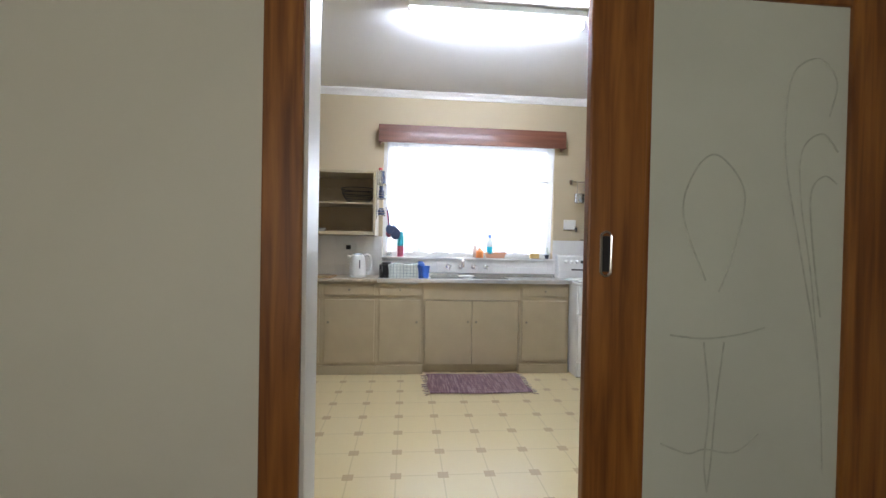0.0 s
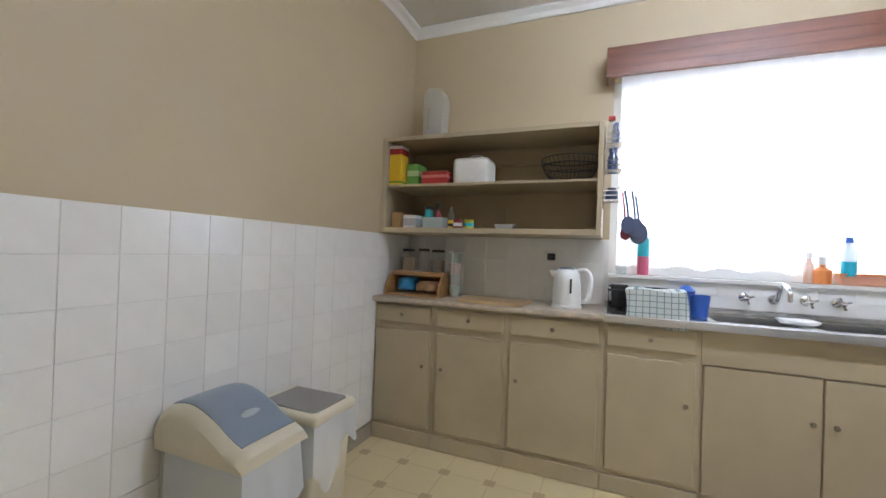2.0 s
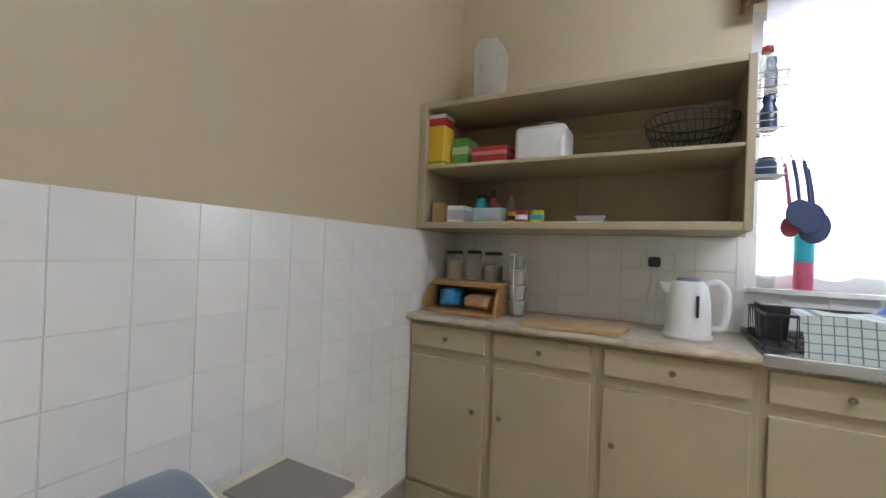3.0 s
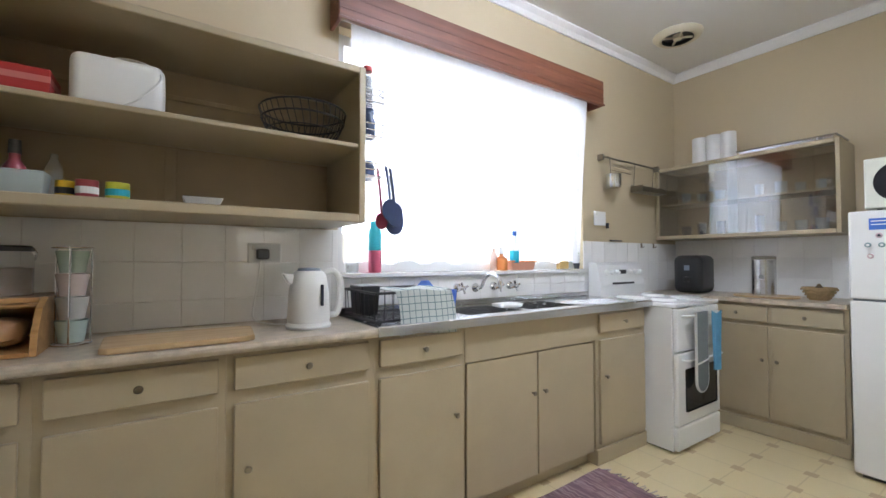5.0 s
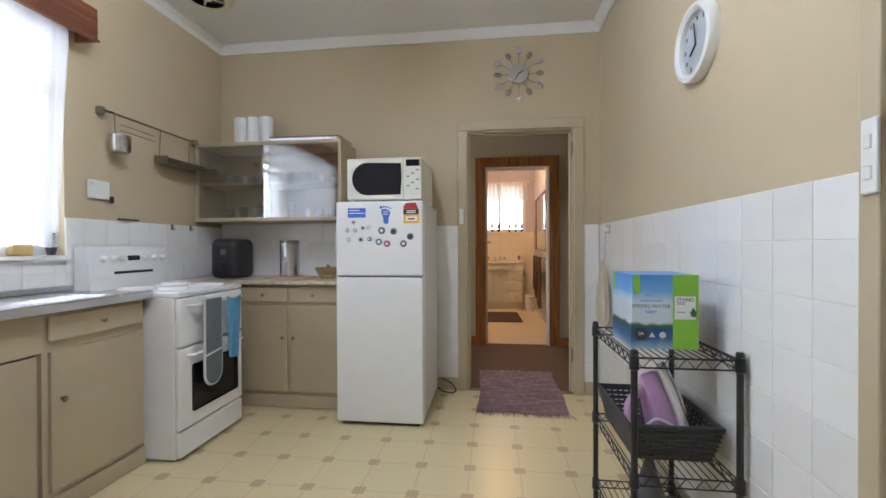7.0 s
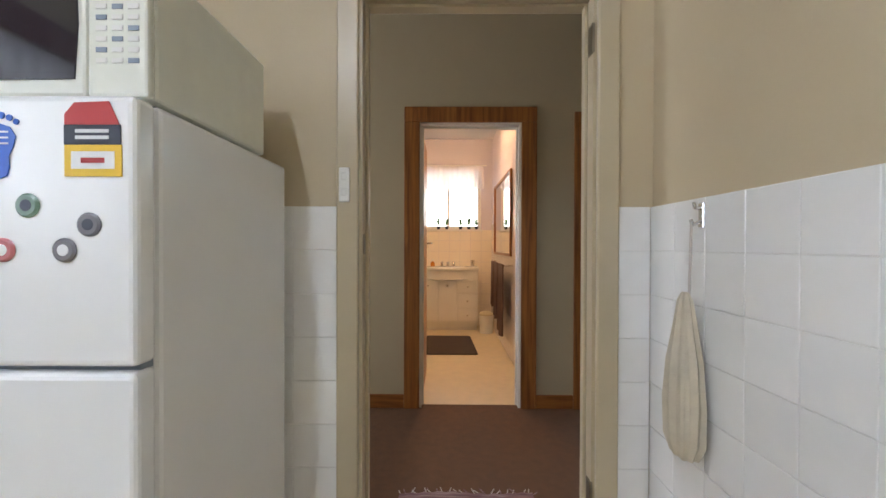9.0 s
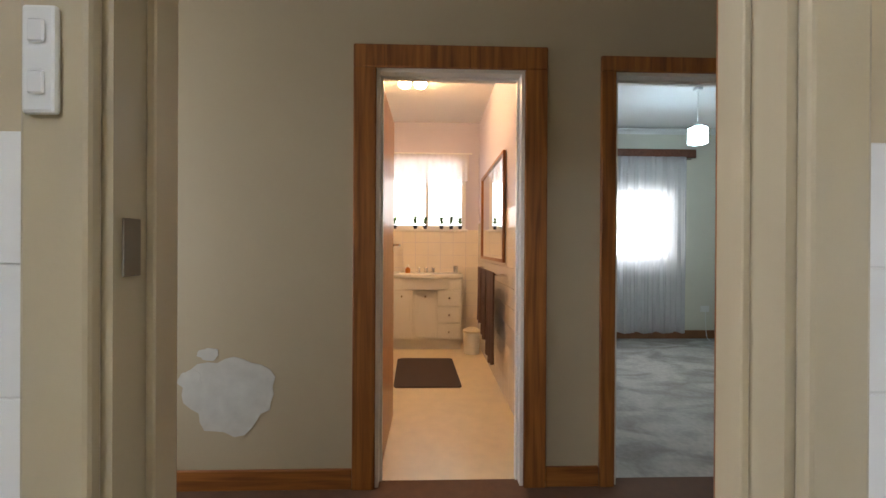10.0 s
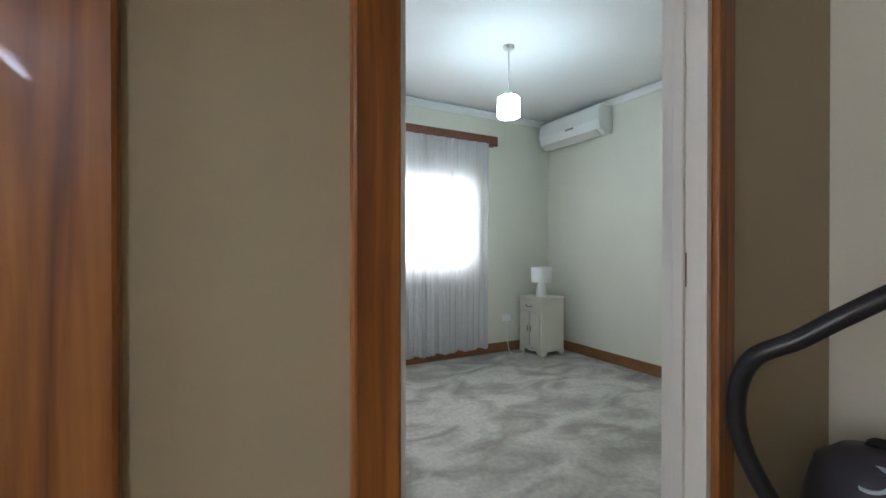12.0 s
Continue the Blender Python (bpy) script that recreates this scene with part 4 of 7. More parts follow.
panel = part("control_panel", box(mx, m0, mz0 + .003, mx + .0195, m0 + .113, mz1 - .003, .006, 2), MW, mw)
part("display", box(mx - .002, m0 + .012, mz1 - .06, mx + .002, m0 + .1, mz1 - .018, .002), DARK_GLASS, panel)
for r in range(7):
    for q in range(3):
        part("button", box(mx - .0015, m0 + .016 + .03 * q, mz0 + .065 + .02 * r, mx + .001, m0 + .036 + .03 * q, mz0 + .074 + .02 * r), GREY if (r + q) % 3 == 0 else WHITE_TRIM, panel)
for a in (m0 + .03, m1 - .05):
    for x in (mx + .05, 2.46):
        part("foot", lathe([(0, 1.4255), (.012, 1.4255), (.012, mz0), (0, mz0)], (x, a, 0), 10), BLACK, mw)

# ---- lamps ----
fl = thing("fluorescent_light", (.5, 2.68, H), "white ceiling batten with a lit fluorescent tube", "ceiling light")
part("batten", box(-.10, 2.63, H - .045, 1.1, 2.73, H - .001, .006), WHITE, fl)
part("tube", tube([(-.08, 2.68, H - .085), (1.08, 2.68, H - .085)], .016, 16), glow("fluorescent_glow", (.84, .94, 1.16), TUBE), fl, smooth=True)
for x in (-.095, 1.085):
    part("lamp_holder", box(x - .008, 2.66, H - .105, x + .012, 2.70, H - .0455, .003), WHITE, fl)

vent = thing("ceiling_vent", (2.09, 3.90, H), "round white ceiling exhaust fan with a dark grille", "exhaust fan")
part("rim", lathe([(.105, H - .03), (.12, H - .034), (.15, H - .022), (.165, H - .004), (.165, H - .0005)], (2.09, 3.90, 0), 36), CREAM, vent, smooth=True)
part("throat", lathe([(.105, H - .03), (.1, H - .003), (0, H - .003)], (2.09, 3.90, 0), 28), BLACK, vent)
part("hub", lathe([(0, H - .034), (.03, H - .03), (.036, H - .004)], (2.09, 3.90, 0), 20), CREAM, vent, smooth=True)
for k in range(4):
    a = radians(45 + 90 * k)
    part("blade", tube([(2.09 + .034 * math.cos(a), 3.90 + .034 * math.sin(a), H - .018), (2.09 + .1 * math.cos(a), 3.90 + .1 * math.sin(a), H - .02)], .008, 6), CREAM, vent)

# ---- kitchen rugs ----
def rug(x0, y0, x1, y1, along, label, seed):
    rnd = random.Random(seed)
    e = thing("rag_rug", ((x0 + x1) / 2, (y0 + y1) / 2, 0), label, "rug", "rag rugs on the floor")
    def f(u, v):
        return (x0 + (x1 - x0) * u + .008 * math.sin(v * 9 + seed), y0 + (y1 - y0) * v + .008 * math.sin(u * 7 + seed), .009 + .003 * math.sin(u * 60 if along == "y" else v * 60) * math.sin((v if along == "y" else u) * 23) )
    part("weave", sheet(f, 60, 60, .006), RUG, e, smooth=True)
    for k in range(26):
        q = k / 25
        for end in (0, 1):
            if along == "x":
                p, o = (x0 if end == 0 else x1, y0 + (y1 - y0) * q), ((-1 if end == 0 else 1), 0)
            else:
                p, o = (x0 + (x1 - x0) * q, y0 if end == 0 else y1), (0, (-1 if end == 0 else 1))
            L, w = rnd.uniform(.025, .06), rnd.uniform(-.015, .015)
            part("tassel", tube([(p[0], p[1], .008), (p[0] + o[0] * L * .5 + o[1] * w, p[1] + o[1] * L * .5 + o[0] * w, .006), (p[0] + o[0] * L + o[1] * w * 2, p[1] + o[1] * L + o[0] * w * 2, .004)], .0028, 5), FRINGE if k % 3 else RUG, e)
    return e


rug(.12, 3.30, .985, 3.80, "x", "plum woven rag rug before the sink cabinet", 1)
rug(2.36, 1.50, 3.28, 2.12, "x", "plum woven rag rug in the hall doorway", 2)

# ---- bins ----
b = thing("swing_bin", (-1.47, 2.46, 0), "grey swing bin with a cream hood and blue-grey flap", "bin")
def taper(x0, y0, x1, y1, z0, z1, k, bev=.02):
    bm = box(x0, y0, z0, x1, y1, z1)
    cx, cy = (x0 + x1) / 2, (y0 + y1) / 2
    for v in bm.verts:
        if v.co.z < (z0 + z1) / 2:
            v.co.x, v.co.y = cx + (v.co.x - cx) * k, cy + (v.co.y - cy) * k
    bmesh.ops.bevel(bm, geom=list(bm.edges), offset=bev, segments=3, profile=.5, affect="EDGES")
    return bm
part("body", taper(-1.66, 2.43, -1.315, 2.67, .002, .54, .84), GREY, b, smooth=True)
def hood_skin(u, v, y0, y1, inset):
    """The hood's sloping top: u from back to front, v across, softened at the ends."""
    q = HOOD[min(len(HOOD) - 1, int(round(u * (len(HOOD) - 1))))]
    edge = max(0, abs(v - .5) * 2 - .72) / .28
    return (q.x, y0 + (y1 - y0) * v, q.z - .035 * edge ** 2.2 + inset)
HOOD = curve_pts([(-1.685, 0, .60), (-1.675, 0, .64), (-1.63, 0, .668), (-1.55, 0, .675), (-1.46, 0, .645), (-1.38, 0, .60), (-1.325, 0, .578), (-1.30, 0, .56)], 5)
def hood_mesh():
    bm = bmesh.new()
    n, k_ = len(HOOD), 20
    grid = [[bm.verts.new(hood_skin(i / (n - 1), j / k_, 2.408, 2.692, 0)) for j in range(k_ + 1)] for i in range(n)]
    for i in range(n - 1):
        for j in range(k_):
            bm.faces.new((grid[i][j], grid[i + 1][j], grid[i + 1][j + 1], grid[i][j + 1]))
    ring = [grid[i][0] for i in range(n)] + [grid[-1][j] for j in range(1, k_ + 1)] + [grid[i][-1] for i in range(n - 2, -1, -1)] + [grid[0][j] for j in range(k_ - 1, 0, -1)]
    low = [bm.verts.new((v.co.x * .995 - .005, v.co.y, .522)) for v in ring]
    for i in range(len(ring)):
        q = (i + 1) % len(ring)
        bm.faces.new((ring[i], ring[q], low[q], low[i]))
    bm.faces.new(low)
    return bm
part("hood", hood_mesh(), CREAM, b, smooth=True)
part("flap", sheet(lambda u, v: hood_skin(.27 + .56 * u, .11 + .78 * v, 2.408, 2.692, .003 + .010 * math.sin(math.pi * v) ** .5 * math.sin(math.pi * u) ** .4), 20, 20, .004), GREY, b, "blue-grey swing flap", True)
part("flap_grip", lathe([(0, .012), (.03, .009), (.045, 0)], (-1.425, 2.55, .632), 20, Matrix.Rotation(radians(30), 4, "Y") @ Matrix.Diagonal((.42, 1.05, 1, 1))), plain("pale_grey_plastic", (.42, .45, .48), .3), b, "raised pale grey oval grip", True)
def liner(x0, y0, x1, y1, z0, z1, seed):
    rnd = random.Random(seed)
    ph = rnd.uniform(0, 6)
    def f(u, v):
        a = u * 2 * math.pi
        c_, s_ = math.cos(a), math.sin(a)
        k = 1 / max(abs(c_), abs(s_)) ** .8
        fl = 1 + .06 * v * math.sin(a * 7 + ph) + .05 * v
        z = z1 - (z1 - z0) * v * (1 + .35 * math.sin(a * 3 + ph) + .15 * math.sin(a * 11))
        return ((x0 + x1) / 2 + (x1 - x0) / 2 * c_ * k * fl, (y0 + y1) / 2 + (y1 - y0) / 2 * s_ * k * fl, z)
    return sheet(f, 72, 8)
LINER = clear("bin_liner_plastic", (.85, .87, .87), .3, .68)
part("liner", liner(-1.67, 2.418, -1.305, 2.682, .33, .524, 4), LINER, b, "clear plastic liner", True)
b.location.y += .04
b = thing("pedal_bin", (-1.5, 2.86, 0), "cream plastic bin with a grey-brown lid panel and clear liner", "bin")
part("body", taper(-1.63, 2.74, -1.31, 2.98, .002, .53, .85), CREAM, b, smooth=True)
part("lid", box(-1.64, 2.73, .53, -1.30, 2.99, .575, .016, 3), CREAM, b, smooth=True)
part("lid_panel", prism([(-1.60 + .012, 2.76), (-1.34, 2.755), (-1.325, 2.77), (-1.325, 2.95), (-1.34, 2.965), (-1.588, 2.96)], "z", .573, .581, .002), plain("grey_brown_plastic", (.22, .2, .18), .4), b, "grey-brown lid panel")
part("liner", liner(-1.64, 2.73, -1.30, 2.99, .36, .545, 9), LINER, b, "clear plastic liner", True)

b.location.y += .04

# ---- things on the worktop ----
bb = thing("bread_box", (-1.48, 4.06, .9), "wooden roll-top bread box, open, with bread inside", "bread box")
prof = [(3.90, .904), (4.24, .904), (4.24, 1.055), (4.03, 1.055), (3.96, 1.03), (3.915, .97)]
part("side", prism(prof, "x", -1.695, -1.680), BOX_WOOD, bb)
part("side", prism(prof, "x", -1.320, -1.305), BOX_WOOD, bb)
part("top", box(-1.6795, 4.0, 1.042, -1.3205, 4.24, 1.056, .002), BOX_WOOD, bb)
part("base", box(-1.6795, 3.90, .904, -1.3205, 4.24, .916, .002), BOX_WOOD, bb)
part("back", box(-1.6795, 4.228, .9165, -1.3205, 4.24, 1.0415), BOX_WOOD, bb)
for k in range(3):
    part("slat", box(-1.6795, 3.985 + .022 * k, 1.030 + .004 * k, -1.3205, 4.004 + .022 * k, 1.040 + .004 * k, .003), BOX_WOOD, bb)
def lumpy(x0, y0, z0, x1, y1, z1, seed):
    bm = bmesh.new()
    bmesh.ops.create_icosphere(bm, subdivisions=3, radius=1)
    for v in bm.verts:
        n = noise.noise(v.co * 2 + Vector((seed, seed, 0))) * .18
        c = [math.copysign(abs(q) ** .6, q) * (1 + n) for q in v.co]
        v.co = ((x0 + x1) / 2 + c[0] * (x1 - x0) / 2.3, (y0 + y1) / 2 + c[1] * (y1 - y0) / 2.3, max(z0, (z0 + z1) / 2 + c[2] * (z1 - z0) / 2.2))
    return bm
solid("bread_bag", lumpy(-1.66, 3.95, .917, -1.53, 4.18, 1.02, 1), plain("bread_bag_print", (.03, .22, .42), .3), "blue printed plastic bread bag in the box", "bread", smooth=True)
solid("bread_loaf", lumpy(-1.52, 3.95, .917, -1.34, 4.18, 1.0, 2), mat("bread_crust", (.42, .24, .12), .5, vary=.25, scale=25), "brown loaf in clear wrap in the box", "bread", smooth=True)


def jar(x, y, z, r, h, fill, label, fill_h=.6):
    j = thing("storage_jar", (x, y, z), label, "jar", "glass storage jars")
    part("glass", lathe([(0, z + .001), (r, z + .001), (r, z + h * .8), (r * .86, z + h * .86), (r * .86, z + h * .88)], (x, y, 0), 24), CLEAR, j, smooth=True)
    if fill:
        part("contents", lathe([(0, z + .004), (r * .92, z + .004), (r * .92, z + h * fill_h), (0, z + h * fill_h + .004)], (x, y, 0), 20), fill, j, smooth=True)
    part("lid", lathe([(0, z + h), (r * .85, z + h), (r * .95, z + h * .97), (r * .95, z + h * .885), (0, z + h * .885)], (x, y, 0), 24), BLACK, j, "dark clip lid", True)
    part("clip", tube([(x + r * .95, y, z + h * .95), (x + r * 1.1, y, z + h * .85), (x + r * 1.02, y, z + h * .7)], .003, 5), CHROME, j)
    return j
jar(-1.62, 4.10, 1.056, .046, .15, plain("pasta_fill", (.6, .48, .28)), "glass clip jar of pale grain")
jar(-1.515, 4.12, 1.056, .04, .155, PAPER, "tall glass jar, almost empty", .1)
jar(-1.40, 4.10, 1.056, .048, .15, plain("dark_fill", (.2, .13, .08)), "glass clip jar of dark dried food", .55)
cs = thing("cup_stack", (-1.255, 4.04, .9), "stack of glass cups in a chrome wire stand", "cups")
CUPS = clear("cup_glass", (.75, .8, .78), .1, .45)
CUP_TINTS = [clear("tinted_cup", c, .12, .8) for c in ((.5, .6, .54), (.5, .5, .48), (.62, .52, .48), (.5, .62, .55))]
for k in range(4):
    z = .915 + .07 * k
    part("cup", lathe([(0, z), (.03, z), (.041, z + .066), (.038, z + .066), (.028, z + .006), (0, z + .006)], (-1.255, 4.04, 0), 22), CUP_TINTS[k], cs, smooth=True)
for a in range(3):
    th = radians(30 + 120 * a)
    part("wire", tube([(-1.255 + .048 * math.cos(th), 4.04 + .048 * math.sin(th), .904), (-1.255 + .048 * math.cos(th), 4.04 + .048 * math.sin(th), 1.205)], .0025, 6), CHROME, cs)
for z in (.91, 1.2):
    part("ring", tube([(-1.255 + .048 * math.cos(t), 4.04 + .048 * math.sin(t), z) for t in (2 * math.pi * k / 24 for k in range(24))], .0025, 6, True), CHROME, cs)
solid("chopping_board", prism([(-1.17, 3.83), (-1.15, 3.815), (-.80, 3.815), (-.775, 3.83), (-.755, 4.03), (-.775, 4.05), (-1.16, 4.055), (-1.18, 4.04)], "z", .903, .921, .004), BOARD_WOOD, "pale wooden chopping board on the worktop", "chopping board")

# kettle
k = thing("kettle", (-.555, 4.0, .9), "white plastic cordless electric kettle", "kettle")
part("base", lathe([(0, .903), (.082, .903), (.085, .912), (.078, .924), (0, .924)], (-.555, 4.0, 0), 32), PLASTIC, k, smooth=True)
part("body", lathe([(.078, .9245), (.08, .94), (.075, 1.04), (.064, 1.105), (.05, 1.12), (0, 1.124)], (-.555, 4.0, 0), 36), PLASTIC, k, smooth=True)
part("lid", lathe([(.045, 1.121), (.04, 1.131), (.0, 1.134)], (-.555, 4.0, 0), 24), GREY, k, "grey lid", True)
part("spout", prism([(-.635, 1.075), (-.655, 1.112), (-.605, 1.108), (-.60, 1.06)], "y", 3.982, 4.018, .006), PLASTIC, k, smooth=True)
part("handle", tube(curve_pts([(-.507, 4.0, 1.105), (-.46, 4.0, 1.118), (-.43, 4.0, 1.08), (-.43, 4.0, 1.0), (-.445, 4.0, .95), (-.475, 4.0, .945)], 7), .013, 10), PLASTIC, k, smooth=True)
part("water_gauge", box(-.532, 3.916, .99, -.522, 3.927, 1.07, .002), DARK, k, "dark water gauge")
part("lead", tube(curve_pts([(-.6, 4.06, .908), (-.68, 4.16, .907), (-.72, 4.22, .93), (-.70, 4.255, 1.05), (-.685, 4.26, 1.17)], 8), .003, 6), PLASTIC, k, "white power lead")


def outlet(name, x0, z0, x1, z1, label, plug=None):
    o = thing(name, ((x0 + x1) / 2, N - .012, z0), label, "power point")
    part("plate", box(x0, N - .021, z0, x1, N - .0125, z1, .003, 2), PLASTIC, o)
    part("switch", box(x0 + .015, N - .025, z1 - .03, x0 + .03, N - .0212, z1 - .01, .002), WHITE_TRIM, o)
    if plug:
        part("plug", box(*plug, .008, 2), BLACK, o, "black plug")
    return o
outlet("power_point", -.735, 1.15, -.60, 1.235, "white double power point with a black plug", (-.705, N - .06, 1.165, -.655, N - .0255, 1.21))
o = outlet("stove_switch", 1.60, 1.42, 1.735, 1.525, "white stove isolator switch box on the wall")
part("lever", box(1.728, N - .045, 1.40, 1.742, N - .022, 1.44, .003), BLACK, o)
solid("magnet_strip", box(1.79, N - .03, 1.305, 1.93, N - .0125, 1.315, .002), BLACK, "small black utensil clip on the tiles", "hook")
for x in (2.22, 2.40):
    h = thing("tile_hook", (x, N - .012, 1.28), "small dark adhesive tile hook", "hook", "hooks on the tiles")
    part("pad", box(x - .012, N - .017, 1.26, x + .012, N - .0125, 1.30, .003), DARK_METAL, h)
    part("peg", tube([(x, N - .017, 1.27), (x, N - .035, 1.265), (x, N - .036, 1.28)], .003, 6), DARK_METAL, h)

# dish rack with tea towel, and blue plastic things
dr = thing("dish_rack", (-.13, 4.0, .9), "black wire dish rack on the drainer", "dish rack")
rx0, rx1, ry0_, ry1_, rz = -.335, .02, 3.86, 4.19, 1.03
for z, r in ((rz, .006), (.918, .004)):
    part("rim", tube([(rx0, ry0_, z), (rx1, ry0_, z), (rx1, ry1_, z), (rx0, ry1_, z)], r, 6, True), BLACK_WIRE, dr)
for i in range(10):
    x = rx0 + (rx1 - rx0) * i / 9
    part("wire", tube([(x, ry0_, rz), (x, ry0_ + .006, .918), (x, ry1_ - .006, .918), (x, ry1_, rz)], .0022, 5), BLACK_WIRE, dr)
for i in range(7):
    y = ry0_ + (ry1_ - ry0_) * (i + .5) / 7
    part("wire", tube([(rx0, y, rz), (rx0 + .006, y, .918), (rx1 - .006, y, .918), (rx1, y, rz)], .0022, 5), BLACK_WIRE, dr)
part("foot", boxes([(rx0 + .02, ry0_ + .02, .9065, rx0 + .035, ry1_ - .02, .915), (rx1 - .035, ry0_ + .02, .9065, rx1 - .02, ry1_ - .02, .915)]), BLACK, dr)
part("cutlery_caddy", taper(rx0 + .012, 4.03, rx0 + .1, 4.175, .922, 1.05, .85, .006), BLACK, dr, "black cutlery caddy")


def gingham():
    m = mat("checked_towel_cloth", (.52, .55, .52), .9, vary=.06, bump=.6)
    nt = m.node_tree
    b_ = nt.nodes["Principled BSDF"]
    base = b_.inputs["Base Color"].links[0].from_socket
    tc = nt.nodes.new("ShaderNodeTexCoord")
    for rot, sc in ((0, 10), (1, 11)):
        w = nt.nodes.new("ShaderNodeTexWave")
        w.bands_direction = "X" if rot == 0 else "Z"
        w.inputs["Scale"].default_value = sc
        nt.links.new(tc.outputs["Object"], w.inputs["Vector"])
        g = nt.nodes.new("ShaderNodeMath")
        g.operation = "GREATER_THAN"
        g.inputs[1].default_value = .965
        nt.links.new(w.outputs["Fac"], g.inputs[0])
        mx = nt.nodes.new("ShaderNodeMix")
        mx.data_type = "RGBA"
        nt.links.new(g.outputs[0], mx.inputs["Factor"])
        nt.links.new(base, mx.inputs["A"])
        mx.inputs["B"].default_value = (.14, .21, .22, 1)
        base = mx.outputs["Result"]
    nt.links.new(base, b_.inputs["Base Color"])
    return m
def towel(u, v):
    x = -.255 + .275 * u
    if v < .35:
        q = v / .35
        return (x + .02 * (1 - q), 4.08 - .235 * q, 1.037 + .004 * math.sin(u * 9))
    q = (v - .35) / .65
    return (x + .01 * math.sin(q * 3), 3.845 - .035 * q - .006 * math.sin(u * 11 + q), 1.037 - .175 * q + .006 * math.sin(u * 5))
solid("checked_towel", sheet(towel, 24, 20, .004), gingham(), "pale green checked tea towel over the dish rack", "towel", smooth=True)
solid("blue_jug", lathe([(0, .908), (.035, .908), (.045, 1.0), (.046, 1.02), (.042, 1.02), (.032, .914), (0, .914)], (.10, 4.0, 0), 24, Matrix.Rotation(0, 4, "X")), BLUE, "blue plastic measuring cup on the drainer", "cup", smooth=True)
solid("blue_brush", lathe([(0, .908), (.03, .908), (.03, .98), (.045, 1.03), (.02, 1.06), (0, 1.06)], (.06, 4.14, 0), 18), BLUE, "blue plastic sink brush holder", "brush", smooth=True)
solid("dish_cloth", lumpy(.42, 3.95, .907, .60, 4.10, .935, 7), PAPER, "crumpled white dish cloth on the sink divider", "cloth", smooth=True)

# ---- window sill ----
def bottle(name, x, y, z, r, h, material, label, cap=None, cap_h=.03, neck=.45):
    b_ = thing(name, (x, y, z), label, "bottle")
    part("body", lathe([(0, z), (r, z), (r, z + h * .7), (r * neck, z + h * .88), (r * neck, z + h), (0, z + h)], (x, y, 0), 22), material, b_, smooth=True)
    if cap:
        part("cap", lathe([(0, z + h), (r * neck * 1.2, z + h), (r * neck * 1.1, z + h + cap_h), (0, z + h + cap_h)], (x, y, 0), 16), cap, b_, smooth=True)
    return b_
SZ = WZ0 + .0045
LIQ = plain("turquoise_liquid", (.02, .42, .55), .15)
b_ = bottle("soap_bottle", .795, 4.272, SZ + .045, .03, .17, clear("soap_clear", (.8, .88, .9), .1, .45), "clear pump bottle of turquoise dish soap", BLUE, .03)
part("liquid", lathe([(0, SZ + .046), (.0302, SZ + .046), (.0302, SZ + .12), (0, SZ + .12)], (.795, 4.272, 0), 22), LIQ, b_, smooth=True)
bs = thing("sink_basket", (.84, 4.275, SZ), "orange plastic basket on the sill", "basket")
part("tub", taper(.75, 4.252, .97, 4.33, SZ, SZ + .055, .85, .006), clear("peach_plastic", (.85, .45, .3), .3, .75), bs, smooth=True)
part("rim", tube([(.747, 4.25, SZ + .055), (.973, 4.25, SZ + .055), (.973, 4.332, SZ + .055), (.747, 4.332, SZ + .055)], .004, 6, True), ORANGE, bs)
bottle("detergent_bottle", .69, 4.275, SZ, .038, .10, ORANGE, "squat orange detergent bottle", PAPER, .04, .35)
bottle("pump_bottle", .64, 4.29, SZ, .022, .13, clear("amber_clear", (.8, .6, .5), .1, .5), "small clear pump bottle on the sill", PAPER, .03)
b_ = thing("spray_can", (-.15, 4.28, SZ), "tall pink and teal aerosol can", "bottle")
part("lower", lathe([(0, SZ), (.032, SZ), (.032, SZ + .11)], (-.15, 4.28, 0), 22), plain("pink_print", (.62, .12, .2), .3), b_, smooth=True)
part("upper", lathe([(.032, SZ + .11), (.032, SZ + .21), (.024, SZ + .225), (.024, SZ + .255), (0, SZ + .26)], (-.15, 4.28, 0), 22), TEAL, b_, "teal top half", True)
solid("glass_pot", lathe([(0, SZ), (.03, SZ), (.034, SZ + .05), (.03, SZ + .05), (.027, SZ + .004), (0, SZ + .004)], (-.27, 4.28, 0), 20), CLEAR, "small clear glass pot on the sill", "pot", smooth=True)


